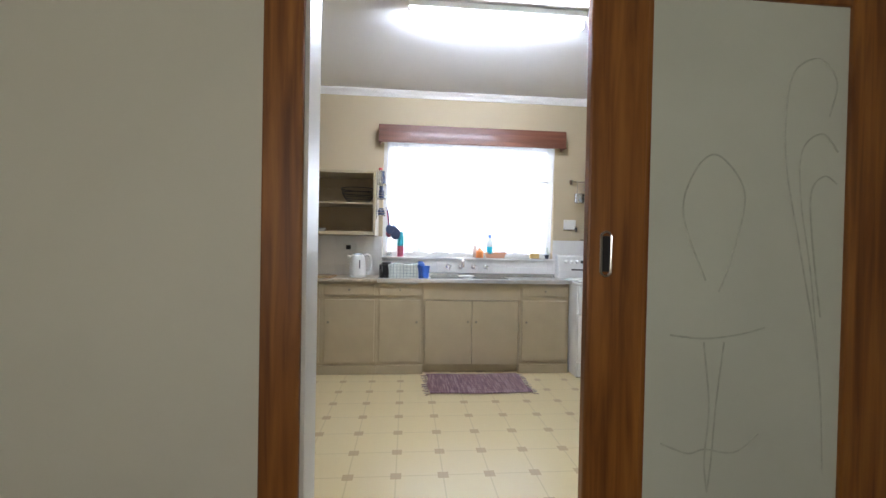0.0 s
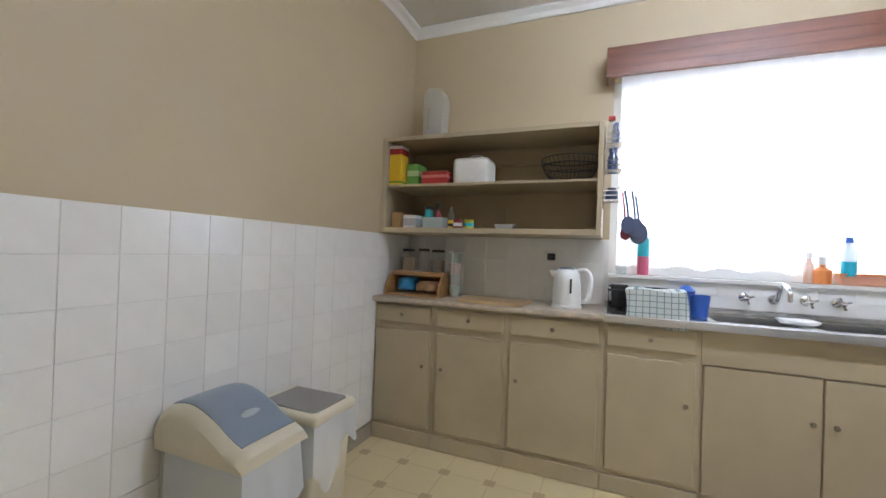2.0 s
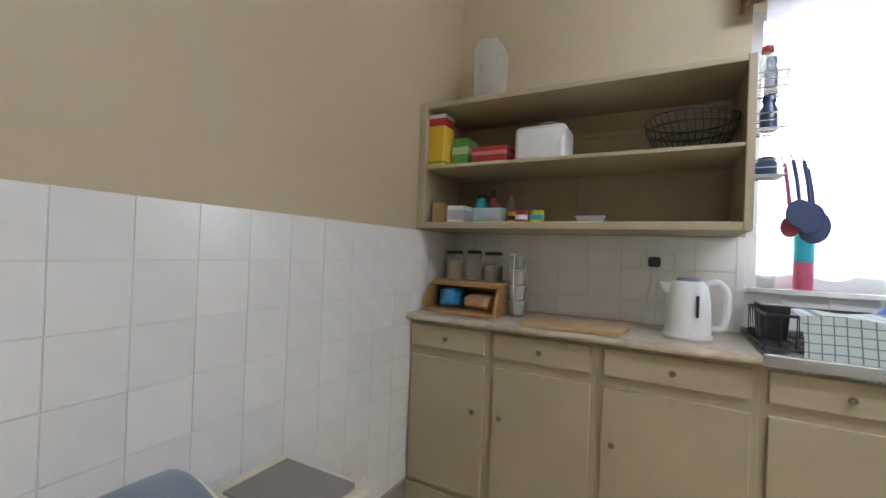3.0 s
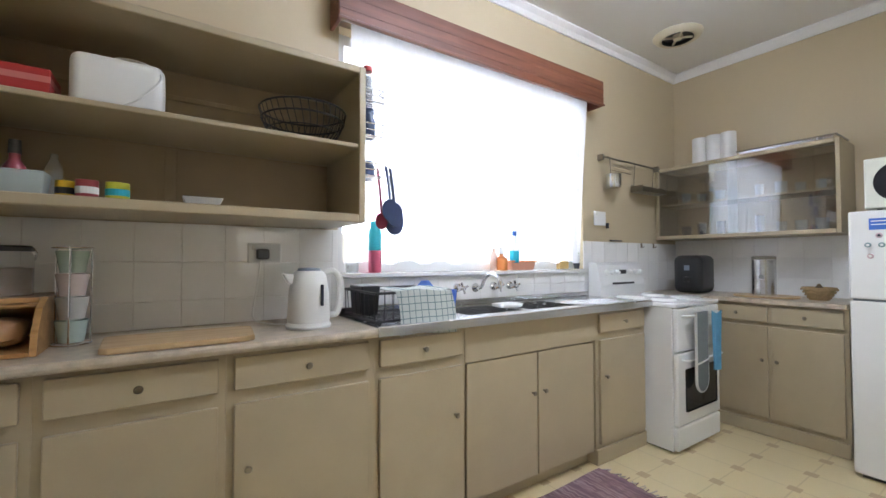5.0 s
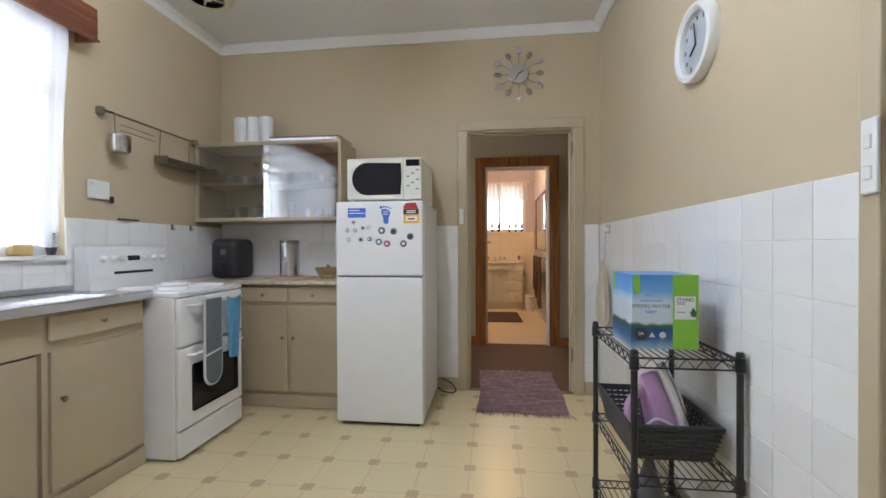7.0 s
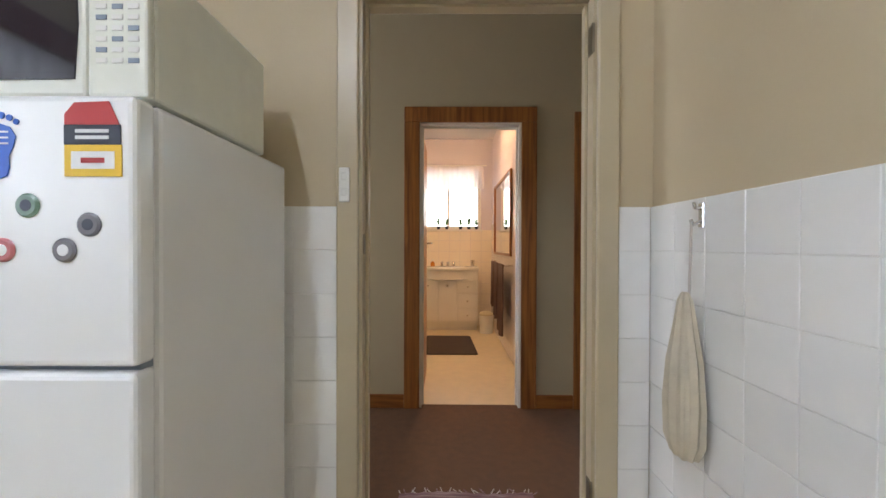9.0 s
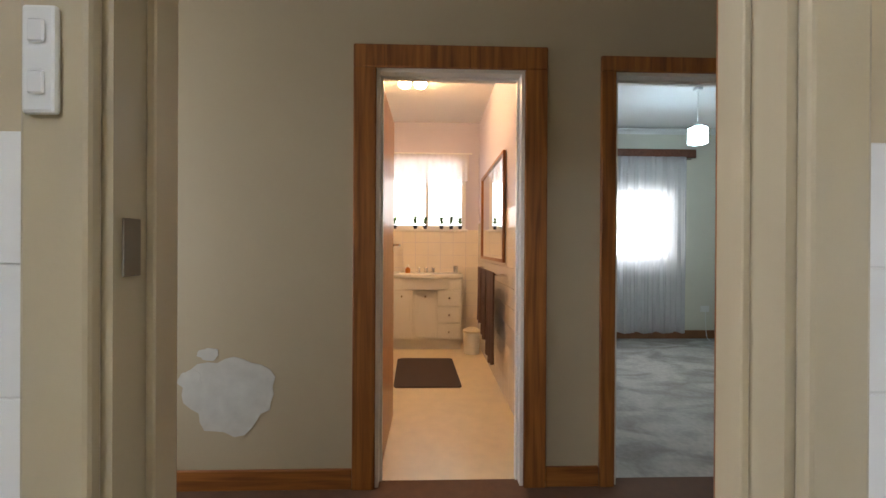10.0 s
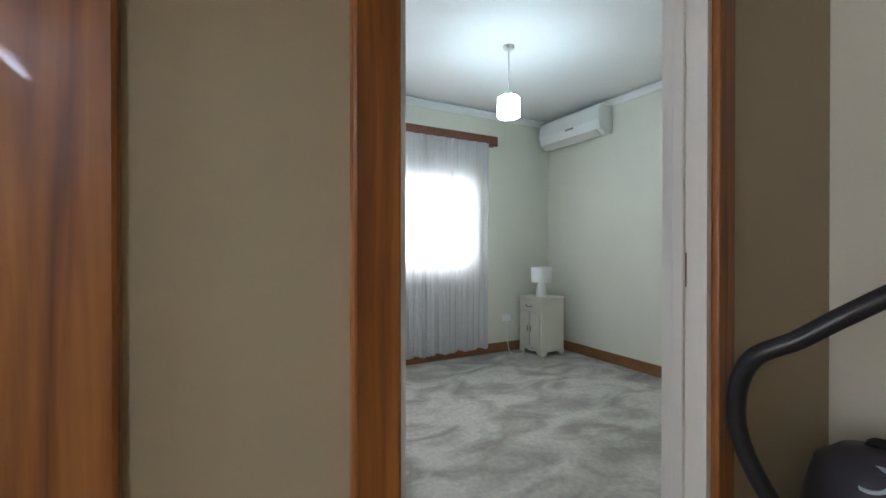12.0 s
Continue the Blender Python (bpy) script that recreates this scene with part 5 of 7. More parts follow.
def pot_plant(x, y, z, r, seed, label, n=40, leaf=.03, tall=.07):
    rnd = random.Random(seed)
    p_ = thing("pot_plant", (x, y, z), label, "plant", "pot plants")
    part("pot", lathe([(0, z), (r * .7, z), (r, z + r * 1.5), (r * 1.05, z + r * 1.5), (r * 1.05, z + r * 1.7), (r * .85, z + r * 1.7), (r * .8, z + r * 1.5), (0, z + r * 1.5)], (x, y, 0), 18), DARK, p_, smooth=True)
    bm = bmesh.new()
    for _ in range(n):
        a, t, L = rnd.uniform(0, 6.28), rnd.uniform(.1, 1), rnd.uniform(.6, 1.2) * leaf
        c0 = Vector((x, y, z + r * 1.6 + rnd.uniform(0, tall) * .8))
        d = Vector((math.cos(a) * math.sin(t), math.sin(a) * math.sin(t), math.cos(t) + .2)).normalized()
        sd = d.cross(Vector((0, 0, 1))).normalized() * L * .28
        p1, p2, p3 = c0 + d * L * .2, c0 + d * L * .7 + Vector((0, 0, L * .1)), c0 + d * L * 1.2
        vs = [bm.verts.new(q) for q in (p1, p2 + sd, p3, p2 - sd)]
        bm.faces.new(vs)
    part("leaves", bm, plain("leaf_green", (.07, .2, .04), .5), p_)
    return p_
pot_plant(1.43, 4.30, SZ, .024, 3, "small succulent in a dark pot on the sill")
solid("yellow_sponge", box(1.25, 4.30, SZ, 1.35, 4.335, SZ + .055, .006), plain("sponge_foam", (.55, .38, .15), .9), "tan sponge on the sill", "sponge")

# hanging wire caddy with utensils on the end of the wall shelf
uc_ = thing("wire_caddy", (-.33, 3.98, 1.5), "hanging wire caddy with bottles on the shelf end", "wire rack")
for z in (1.50, 1.66, 1.80):
    for q in (0, .025, .05):
        part("ring", tube([(-.378, 3.885, z + q), (-.29, 3.885, z + q), (-.29, 4.005, z + q), (-.378, 4.005, z + q)], .0022, 5, True), CHROME, uc_)
    part("shelf", boxes([(-.376, 3.89 + .02 * i, z - .002, -.292, 3.893 + .02 * i, z + .001) for i in range(6)]), CHROME, uc_)
for y in (3.905, 3.985):
    part("upright", tube([(-.3775, y, 1.46), (-.3775, y, 1.93)], .003, 6), CHROME, uc_)
DKB = plain("dark_blue_plastic", (.03, .05, .12), .3)
for x, y, z, r, h, m_, cp, lb in ((-.345, 3.925, 1.802, .022, .13, CLEAR, RED, "clear bottle with a red cap in the caddy"), (-.325, 3.975, 1.802, .02, .11, DKB, DKB, "dark bottle in the caddy"), (-.335, 3.935, 1.662, .026, .1, DKB, DKB, "dark plastic jar in the caddy"), (-.335, 3.955, 1.502, .032, .07, DKB, None, "dark tub in the caddy")):
    bottle("caddy_bottle", x, y, z, r, h, m_, lb, cp, .02, .7)


def utensil(x, y, z_top, L, head, label, material=DKB):
    u_ = thing("utensil", (x, y, z_top), label, "utensil", "hanging utensils")
    part("shank", tube(curve_pts([(x, y, z_top), (x + .012, y, z_top - L * .5), (x + .02, y, z_top - L)], 5), .006, 6), material, u_)
    part("head", prism([(x + .02 + head * math.cos(t), z_top - L - head * 1.1 + head * 1.3 * math.sin(t)) for t in (2 * math.pi * q / 20 for q in range(20))], "y", y - .006, y + .004, .002), material, u_)
    part("hook", tube([(x - .03, y, z_top + .02), (x - .01, y, z_top + .028), (x, y, z_top)], .003, 5), CHROME, u_)
utensil(-.27, 3.91, 1.55, .14, .036, "dark plastic ladle hanging from the caddy")
utensil(-.235, 3.94, 1.55, .15, .04, "dark plastic spatula hanging from the caddy")
utensil(-.28, 3.97, 1.55, .19, .028, "red spoon hanging from the caddy", plain("dull_red_plastic", (.4, .06, .12), .4))
utensil(-.215, 3.98, 1.53, .15, .045, "dark slotted turner hanging from the caddy")

# ---- things on the wall shelf ----
def carton(x0, y0, z0, x1, y1, z1, main, label, bands=(), name="carton", category="box"):
    c_ = thing(name, ((x0 + x1) / 2, (y0 + y1) / 2, z0), label, category)
    part("box", box(x0, y0, z0, x1, y1, z1, .003), main, c_)
    for q0, q1, m_ in bands:
        part("band", box(x0 - .0008, y0 - .0008, z0 + (z1 - z0) * q0, x1 + .0008, y1 + .0008, z0 + (z1 - z0) * q1), m_, c_)
    return c_
carton(-1.685, 3.90, 1.6155, -1.60, 4.0, 1.87, YELLOW, "yellow and red cereal carton with a white top", ((.78, .93, RED), (.93, 1.004, PAPER), (.06, .1, GREEN)))
carton(-1.585, 3.96, 1.6155, -1.50, 4.08, 1.76, GREEN, "green printed packet standing on the shelf", ((.45, .7, plain("pale_green_print", (.4, .5, .25))),), "packet", "packet")
carton(-1.475, 3.95, 1.6155, -1.30, 4.09, 1.705, RED, "red soft packet lying on the shelf", ((.55, .75, plain("pale_red_print", (.6, .2, .18))),), "packet", "packet")
t_ = thing("toaster", (-1.15, 4.05, 1.62), "white toaster wrapped with its lead", "toaster")
part("body", box(-1.265, 3.95, 1.6155, -1.03, 4.14, 1.785, .03, 4), PLASTIC, t_, smooth=True)
part("slots", boxes([(-1.24, 4.0, 1.784, -1.06, 4.025, 1.788), (-1.24, 4.06, 1.784, -1.06, 4.085, 1.788)]), BLACK, t_)
part("lead", tube(curve_pts([(-1.2, 4.05, 1.787), (-1.15, 4.02, 1.805), (-1.08, 3.99, 1.79), (-1.04, 3.95, 1.74), (-1.1, 3.943, 1.66), (-1.16, 3.942, 1.625)], 6), .004, 6), PLASTIC, t_)
bk = thing("wire_basket", (-.575, 4.06, 1.62), "round black wire fruit bowl", "basket")
for q, z in ((.166, 1.76), (.158, 1.72), (.138, 1.675), (.09, 1.622)):
    part("ring", tube([(-.565 + q * math.cos(t), 4.06 + q * math.sin(t), z) for t in (2 * math.pi * k_ / 32 for k_ in range(32))], .004 if q > .14 else .0025, 6, True), BLACK_WIRE, bk)
for k_ in range(36):
    t = 2 * math.pi * k_ / 36
    part("wire", tube([(-.565 + q * math.cos(t + w), 4.06 + q * math.sin(t + w), z) for q, z, w in ((.166, 1.76, 0), (.158, 1.72, .05), (.138, 1.675, .1), (.09, 1.622, .15))], .002, 4), BLACK_WIRE, bk)
part("base", lathe([(0, 1.6165), (.09, 1.6165), (.09, 1.623), (0, 1.623)], (-.565, 4.06, 0), 24), BLACK, bk)
Z1 = 1.3385
carton(-1.665, 3.92, Z1, -1.60, 4.08, 1.44, plain("cardboard", (.4, .24, .1), .8), "open brown cardboard box")
carton(-1.59, 3.94, Z1, -1.50, 4.05, 1.425, PAPER, "white and grey printed box", ((.2, .75, plain("grey_print", (.45, .45, .46))),))
bottle("sauce_bottle", -1.385, 4.03, Z1, .025, .13, plain("maroon_print", (.25, .03, .05), .3), "maroon sauce bottle with a dark tip", BLACK, .04, .5)
bottle("teal_jar", -1.455, 4.05, Z1, .032, .13, TEAL, "teal jar with a dark lid", DARK, .02, .8)
bottle("clear_bottle", -1.31, 4.08, Z1, .022, .15, CLEAR, "clear empty glass bottle on the shelf", None)
solid("plastic_tub", taper(-1.45, 3.92, -1.30, 4.0, Z1, 1.41, .9, .006), clear("tub_plastic", (.6, .68, .66), .25, .6), "clear plastic food tub", "tub", smooth=True)
def tin(x, y, r, h, m_, band, label):
    t2 = thing("tin", (x, y, Z1), label, "tin", "small tins on the shelf")
    part("can", lathe([(0, Z1), (r, Z1), (r, Z1 + h), (r * .94, Z1 + h), (r * .94, Z1 + h - .003), (0, Z1 + h - .003)], (x, y, 0), 22), m_, t2, smooth=True)
    part("band", lathe([(r + .0006, Z1 + h * .3), (r + .0006, Z1 + h * .65)], (x, y, 0), 22), band, t2)
tin(-1.268, 3.98, .022, .055, YELLOW, BLACK, "small yellow tin on the shelf")
tin(-1.215, 3.95, .027, .058, plain("maroon_label", (.3, .04, .05)), PAPER, "small red and white tin")
tin(-1.145, 3.96, .03, .058, plain("yellow_green_label", (.5, .5, .04)), TEAL, "small yellow-green tin on the shelf")
solid("foil_tray", taper(-.98, 3.93, -.86, 4.02, Z1, 1.372, .75, .004), clear("clam_plastic", (.7, .7, .68), .15, .6), "clear plastic clamshell tray with a white label", "tray", smooth=True)
# clear jug on top of the wall shelf
j = thing("plastic_jug", (-1.44, 4.1, 1.915), "tall clear plastic jug on top of the wall shelf", "jug")
part("jug", prism([(-1.52, 1.917), (-1.39, 1.917), (-1.375, 2.20), (-1.40, 2.27), (-1.49, 2.285), (-1.525, 2.24)], "y", 4.04, 4.16, .01), clear("frosted_jug_plastic", (.75, .73, .66), .3, .45), j, smooth=True)
part("grip", box(-1.49, 4.036, 2.0, -1.475, 4.04, 2.15, .002), CLEAR, j)

# ---- rail with pot on the north wall ----
rl = thing("utensil_rail", (2.08, N - .04, 1.9), "dark metal wall rail with a hanging pot and tray", "rail")
part("bar", tube([(1.66, N - .045, 1.935), (2.45, N - .045, 1.928)], .007), DARK_METAL, rl, smooth=True)
for x in (1.675, 2.435):
    part("bracket", box(x - .012, N - .05, 1.91, x + .012, N - .0005, 1.955, .004), DARK_METAL, rl)
part("pot_hook", tube([(1.72, N - .045, 1.94), (1.72, N - .07, 1.93), (1.72, N - .075, 1.8)], .004, 6), DARK_METAL, rl)
part("pot", lathe([(0, 1.70), (.048, 1.70), (.055, 1.715), (.055, 1.80), (.052, 1.80), (.05, 1.71), (0, 1.706)], (1.74, N - .085, 0), 24), STEEL, rl, "small stainless steel pot", True)
for z in (1.885, 1.85):
    part("wire", tube([(1.80, N - .03, z), (2.05, N - .03, z - .004)], .003, 6), CHROME, rl)
tr = part("tray", boxes([(2.05, N - .13, 1.70, 2.40, N - .03, 1.706), (2.05, N - .13, 1.706, 2.054, N - .03, 1.75), (2.396, N - .13, 1.706, 2.40, N - .03, 1.75), (2.054, N - .13, 1.706, 2.396, N - .126, 1.74), (2.054, N - .034, 1.706, 2.396, N - .03, 1.76)]), DARK_METAL, rl, "dark metal hanging tray")
for x in (2.09, 2.36):
    part("tray_hanger", tube([(x, N - .045, 1.935), (x, N - .032, 1.75)], .003, 6), DARK_METAL, rl)

# ---- things on the east worktop and cupboard ----
af = thing("air_fryer", (2.52, 4.0, .9), "black rounded bench-top air fryer", "air fryer")
part("body", box(2.38, 3.90, .903, 2.64, 4.115, 1.20, .05, 5), BLACK, af, smooth=True)
part("drawer_handle", box(2.345, 3.975, .99, 2.381, 4.015, 1.03, .008, 2), BLACK, af)
part("badge", box(2.3775, 3.98, 1.08, 2.38, 4.02, 1.12), GREY, af)
solid("round_board", prism([(2.47 + .15 * math.cos(t), 3.52 + .19 * math.sin(t)) for t in (2 * math.pi * q / 32 for q in range(32))], "z", .903, .917, .003), BOARD_WOOD, "wooden board under the canister", "chopping board")
cn = thing("canister", (2.48, 3.53, .918), "brushed steel canister with a dark lid", "canister")
part("body", lathe([(0, .918), (.07, .918), (.07, 1.165), (0, 1.165)], (2.48, 3.53, 0), 32), STEEL, cn, smooth=True)
part("lid", lathe([(.071, 1.1655), (.071, 1.185), (.06, 1.19), (0, 1.19)], (2.48, 3.53, 0), 32), DARK_METAL, cn, "dark metal lid", True)
wb = thing("wicker_basket", (2.5, 3.24, .902), "small wicker basket with a dark fruit", "basket")
WICK = mat("wicker", (.42, .29, .14), .8, vary=.3, scale=60, bump=.7)
part("bowl", lathe([(0, .903), (.05, .903), (.09, .985), (.083, .985), (.045, .91), (0, .91)], (2.5, 3.24, 0), 26), WICK, wb, smooth=True)
for q in range(4):
    z = .92 + .017 * q
    part("strand", tube([(2.5 + (.058 + .0105 * q) * math.cos(t), 3.24 + (.058 + .0105 * q) * math.sin(t), z + .003 * math.sin(t * 9)) for t in (2 * math.pi * a / 36 for a in range(36))], .005, 5, True), WICK, wb)
solid("pear", lathe([(0, .911), (.03, .92), (.036, .945), (.02, .985), (.008, 1.005), (0, 1.01)], (2.5, 3.24, 0), 18), plain("dark_fruit", (.12, .08, .04), .4), "dark ripe pear in the wicker basket", "fruit", smooth=True)
for q in range(3):
    y = 4.0 - .105 * q
    r_ = thing("paper_roll", (2.62, y, 1.931), "white paper towel roll standing on the cupboard", "paper roll", "paper rolls on the cupboard")
    part("roll", lathe([(.018, 1.931), (.052, 1.931), (.053, 1.94), (.053, 2.155), (.05, 2.16), (.018, 2.16), (.018, 1.931)], (2.62, y, 0), 28), PAPER, r_, smooth=True)
tr = thing("baking_tray", (2.6, 3.38, 1.931), "grey metal baking tray lying on the cupboard", "tray")
part("tray", taper(2.48, 3.14, 2.75, 3.68, 1.932, 1.962, .94, .006), STEEL, tr)
part("rim", tube([(2.476, 3.136, 1.962), (2.754, 3.136, 1.962), (2.754, 3.684, 1.962), (2.476, 3.684, 1.962)], .005, 6, True), DARK_METAL, tr)
# crockery behind the cupboard glass
rnd = random.Random(8)
for z0 in (1.361, 1.629):
    for y in (3.25, 3.36, 3.47, 3.60, 3.86, 4.0, 4.12):
        h, r = rnd.uniform(.07, .13), rnd.uniform(.028, .04)
        solid("glass_tumbler", lathe([(0, z0), (r * .8, z0), (r, z0 + h), (r * .93, z0 + h), (r * .72, z0 + .006), (0, z0 + .006)], (2.64, y, 0), 16), DARK if y > 3.8 and z0 < 1.5 else CUPS, "drinking glass inside the glass cupboard" if not (y > 3.8 and z0 < 1.5) else "dark cup inside the glass cupboard", "glass", group="glasses in the cupboard", smooth=True)

# ---- wire rack with the water box, basket and iron ----
rk = thing("wire_shelving", (1.225, 1.39, 0), "black wire three-tier shelf rack against the tiles", "shelving")
ax0, ax1, ay0, ay1 = .948, 1.455, 1.235, 1.556
for x in (ax0, ax1):
    for y in (ay0, ay1):
        po = part("post", tube([(x, y, .002), (x, y, .792)], .0108, 12), BLACK_WIRE, rk, smooth=True)
        part("post_cap", lathe([(0, .8), (.011, .798), (.0135, .784), (.0112, .782)], (x, y, 0), 12), BLACK, po, smooth=True)
for z in (.772, .385, .085):
    tier = part("tier_frame", tube([(ax0, ay0, z), (ax1, ay0, z), (ax1, ay1, z), (ax0, ay1, z)], .0035, 6, True), BLACK_WIRE, rk)
    part("lower_frame", tube([(ax0, ay0, z - .032), (ax1, ay0, z - .032), (ax1, ay1, z - .032), (ax0, ay1, z - .032)], .003, 6, True), BLACK_WIRE, tier)
    for q in range(13):
        y = ay0 + (ay1 - ay0) * (q + .5) / 13
        part("shelf_wire", tube([(ax0, y, z), (ax1, y, z)], .0022, 5), BLACK_WIRE, tier)
    for x in (ax0, ax1):
        part("truss_wire", tube([(x, ay0 + (ay1 - ay0) * q / 12, z - (.032 if q % 2 else 0)) for q in range(13)], .0022, 5), BLACK_WIRE, tier)
    for y in (ay0, ay1):
        part("truss_wire", tube([(ax0 + (ax1 - ax0) * q / 16, y, z - (.032 if q % 2 else 0)) for q in range(17)], .0022, 5), BLACK_WIRE, tier)
        for x in (ax0, ax1):
            part("collar", lathe([(.011, z - .04), (.016, z - .036), (.0148, z + .008), (.011, z + .01)], (x, y, 0), 12), BLACK, tier, smooth=True)

wbx = thing("water_box", (1.2, 1.415, .8), "blue and white spring water carton with a green stripe", "box")
b0, b1, c0, c1, z0, z1 = 1.06, 1.285, 1.305, 1.53, .775, 1.036
SKY = plain("sky_blue_print", (.08, .28, .62), .35)
PALE = plain("pale_blue_print", (.5, .62, .72), .35)
NAVY = plain("navy_print", (.03, .1, .22), .35)
def carton_print():
    """Printed bands by height: lake blue, a dark green shore, pale mist, and sky."""
    m = mat("water_carton_print", (.5, .6, .7), .35, vary=.05)
    nt = m.node_tree
    b_ = nt.nodes["Principled BSDF"]
    tc = nt.nodes.new("ShaderNodeTexCoord")
    sp = nt.nodes.new("ShaderNodeSeparateXYZ")
    nz = nt.nodes.new("ShaderNodeTexNoise")
    nz.inputs["Scale"].default_value = 18
    ad = nt.nodes.new("ShaderNodeMath")
    ad.operation = "MULTIPLY_ADD"
    ad.inputs[1].default_value = .03
    mr = nt.nodes.new("ShaderNodeMapRange")
    mr.inputs["From Min"].default_value, mr.inputs["From Max"].default_value = z0 + .015, z1 + .015
    cr = nt.nodes.new("ShaderNodeValToRGB")
    els = cr.color_ramp.elements
    els[0].position, els[0].color = 0, (.35, .5, .65, 1)
    els[1].position, els[1].color = 1, (.06, .25, .62, 1)
    for p_, c_ in ((.14, (.03, .12, .3, 1)), (.26, (.02, .08, .2, 1)), (.32, (.05, .16, .05, 1)), (.36, (.6, .68, .74, 1)), (.62, (.6, .7, .78, 1)), (.78, (.15, .4, .75, 1))):
        el = els.new(p_)
        el.color = c_
    nt.links.new(tc.outputs["Object"], sp.inputs[0])
    nt.links.new(tc.outputs["Object"], nz.inputs["Vector"])
    nt.links.new(nz.outputs["Fac"], ad.inputs[0])
    nt.links.new(sp.outputs[2], ad.inputs[2])
    nt.links.new(ad.outputs[0], mr.inputs["Value"])
    nt.links.new(mr.outputs[0], cr.inputs[0])
    nt.links.new(cr.outputs[0], b_.inputs["Base Color"])
    return m
part("carton", box(b0, c0, z0, b1, c1, z1, .002), carton_print(), wbx)
part("green_stripe", box(b0 - .0008, c0 + .002, z0 + .001, b0 + .0002, c0 + .086, z1 + .0006), LIME, wbx)
part("green_tab", box(b0 - .0008, c1 - .03, z1 - .068, b0 + .0002, c1 - .008, z1 - .001), LIME, wbx)
part("green_tab", box(b1 - .035, c1 - .0002, z1 - .07, b1 - .02, c1 + .0008, z1 - .001), LIME, wbx)
part("white_panel", box(b0 - .0016, c0 + .012, z0 + .106, b0 - .0008, c0 + .08, z0 + .186), PAPER, wbx)
def on_front(y, z, d=.0012):
    return Matrix.Translation((b0 - d, y, z)) @ Matrix(((0, 0, -1, 0), (-1, 0, 0, 0), (0, 1, 0, 0), (0, 0, 0, 1)))
words("SPRING WATER", .0185, NAVY, wbx, on_front(c0 + .158, z0 + .15))
words("STAND", .0175, DARK, wbx, on_front(c0 + .046, z0 + .174, .002))
part("badge", lathe([(0, .0012), (.022, .001), (.023, 0), (0, 0)], (b0 - .0002, c0 + .192, z0 + .052), 22, Matrix.Rotation(radians(-90), 4, "Y")), DARK, wbx, "round black badge")
words("SA", .016, PAPER, wbx, on_front(c0 + .192, z0 + .054, .0018))
part("small_mark", prism([(c0 + .165, z0 + .042), (c0 + .145, z0 + .042), (c0 + .155, z0 + .06)], "x", b0 - .001, b0), PAPER, wbx)
part("small_mark", lathe([(0, .001), (.011, .001), (.011, 0)], (b0 - .0001, c0 + .12, z0 + .05), 16, Matrix.Rotation(radians(-90), 4, "Y")), PAPER, wbx)
part("drop_mark", prism([(c0 + .02, z0 + .148), (c0 + .03, z0 + .13), (c0 + .025, z0 + .115), (c0 + .012, z0 + .115), (c0 + .008, z0 + .13)], "x", b0 - .0024, b0 - .0016), plain("dark_green_print", (.02, .12, .08)), wbx)
for y0_, y1_, zz in ((.12, .195, .168), (.14, .18, .132), (.145, .175, .126), (.16, .175, .186)):
    part("text_bar", box(b0 - .0006, c0 + y0_, z0 + zz, b0 + .0002, c0 + y1_, z0 + zz + .003), SKY, wbx)
for zz in (.158, .163, .13):
    part("text_bar", box(b0 - .0022, c0 + .045, z0 + zz, b0 - .0016, c0 + .074, z0 + zz + .0025), GREY, wbx)

bsk = thing("plastic_basket", (1.22, 1.4, .4), "dark grey woven plastic basket holding the iron", "basket")
DG = plain("dark_grey_plastic", (.035, .037, .04), .5)
g0, g1, h0, h1 = 1.02, 1.44, 1.245, 1.545
bm = bmesh.new()
zb, zt, k_ = .389, .52, .82
def wall_pt(q, z):
    f = k_ + (1 - k_) * (z - zb) / (zt - zb)
    cx, cy = (g0 + g1) / 2, (h0 + h1) / 2
    return cx + (q[0] - cx) * f, cy + (q[1] - cy) * f, z
cs_ = [(g0, h0), (g1, h0), (g1, h1), (g0, h1)]
part("rim", tube([wall_pt(q, zt) for q in cs_], .007, 6, True), DG, bsk)
part("base", prism([wall_pt(q, zb)[:2] for q in cs_], "z", zb, zb + .005), DG, bsk)
for i in range(7):
    z = zb + .012 + i * .018
    part("band", tube([wall_pt(q, z) for q in cs_], .0084, 5, True), DG, bsk)
for i in range(4):
    a_, b_ = cs_[i], cs_[(i + 1) % 4]
    for q in range(1, 12):
        p_ = (a_[0] + (b_[0] - a_[0]) * q / 12, a_[1] + (b_[1] - a_[1]) * q / 12)
        part("stake", tube([wall_pt(p_, zb), wall_pt(p_, zt)], .0045, 5), DG, bsk)
ir = thing("iron", (1.15, 1.4, .42), "mauve and white steam iron standing in the basket", "iron")
IR = Matrix.Translation((1.15, 1.365, .402)) @ Matrix.Rotation(radians(-14), 4, "X") @ Matrix.Rotation(radians(15), 4, "Z") @ Matrix.Scale(1.14, 4)
def ip(name, bm, m_, label=""):
    for v in bm.verts:
        v.co = IR @ v.co
    return part(name, bm, m_, ir, label, True)
sole = [(-.055, 0), (.055, 0), (.058, .08), (.045, .17), (.02, .24), (0, .262), (-.02, .24), (-.045, .17), (-.058, .08)]
ip("soleplate", prism(sole, "y", -.052, -.044), STEEL, "steel soleplate")
ip("skirt", prism([(a * .98, b_ * .99 + .002) for a, b_ in sole], "y", -.0435, -.02, .004), PAPER, "white lower shell")
ip("shell", prism([(a * .8, b_ * .93 + .006) for a, b_ in sole], "y", -.0195, .045, .014), PINK, "mauve upper shell")
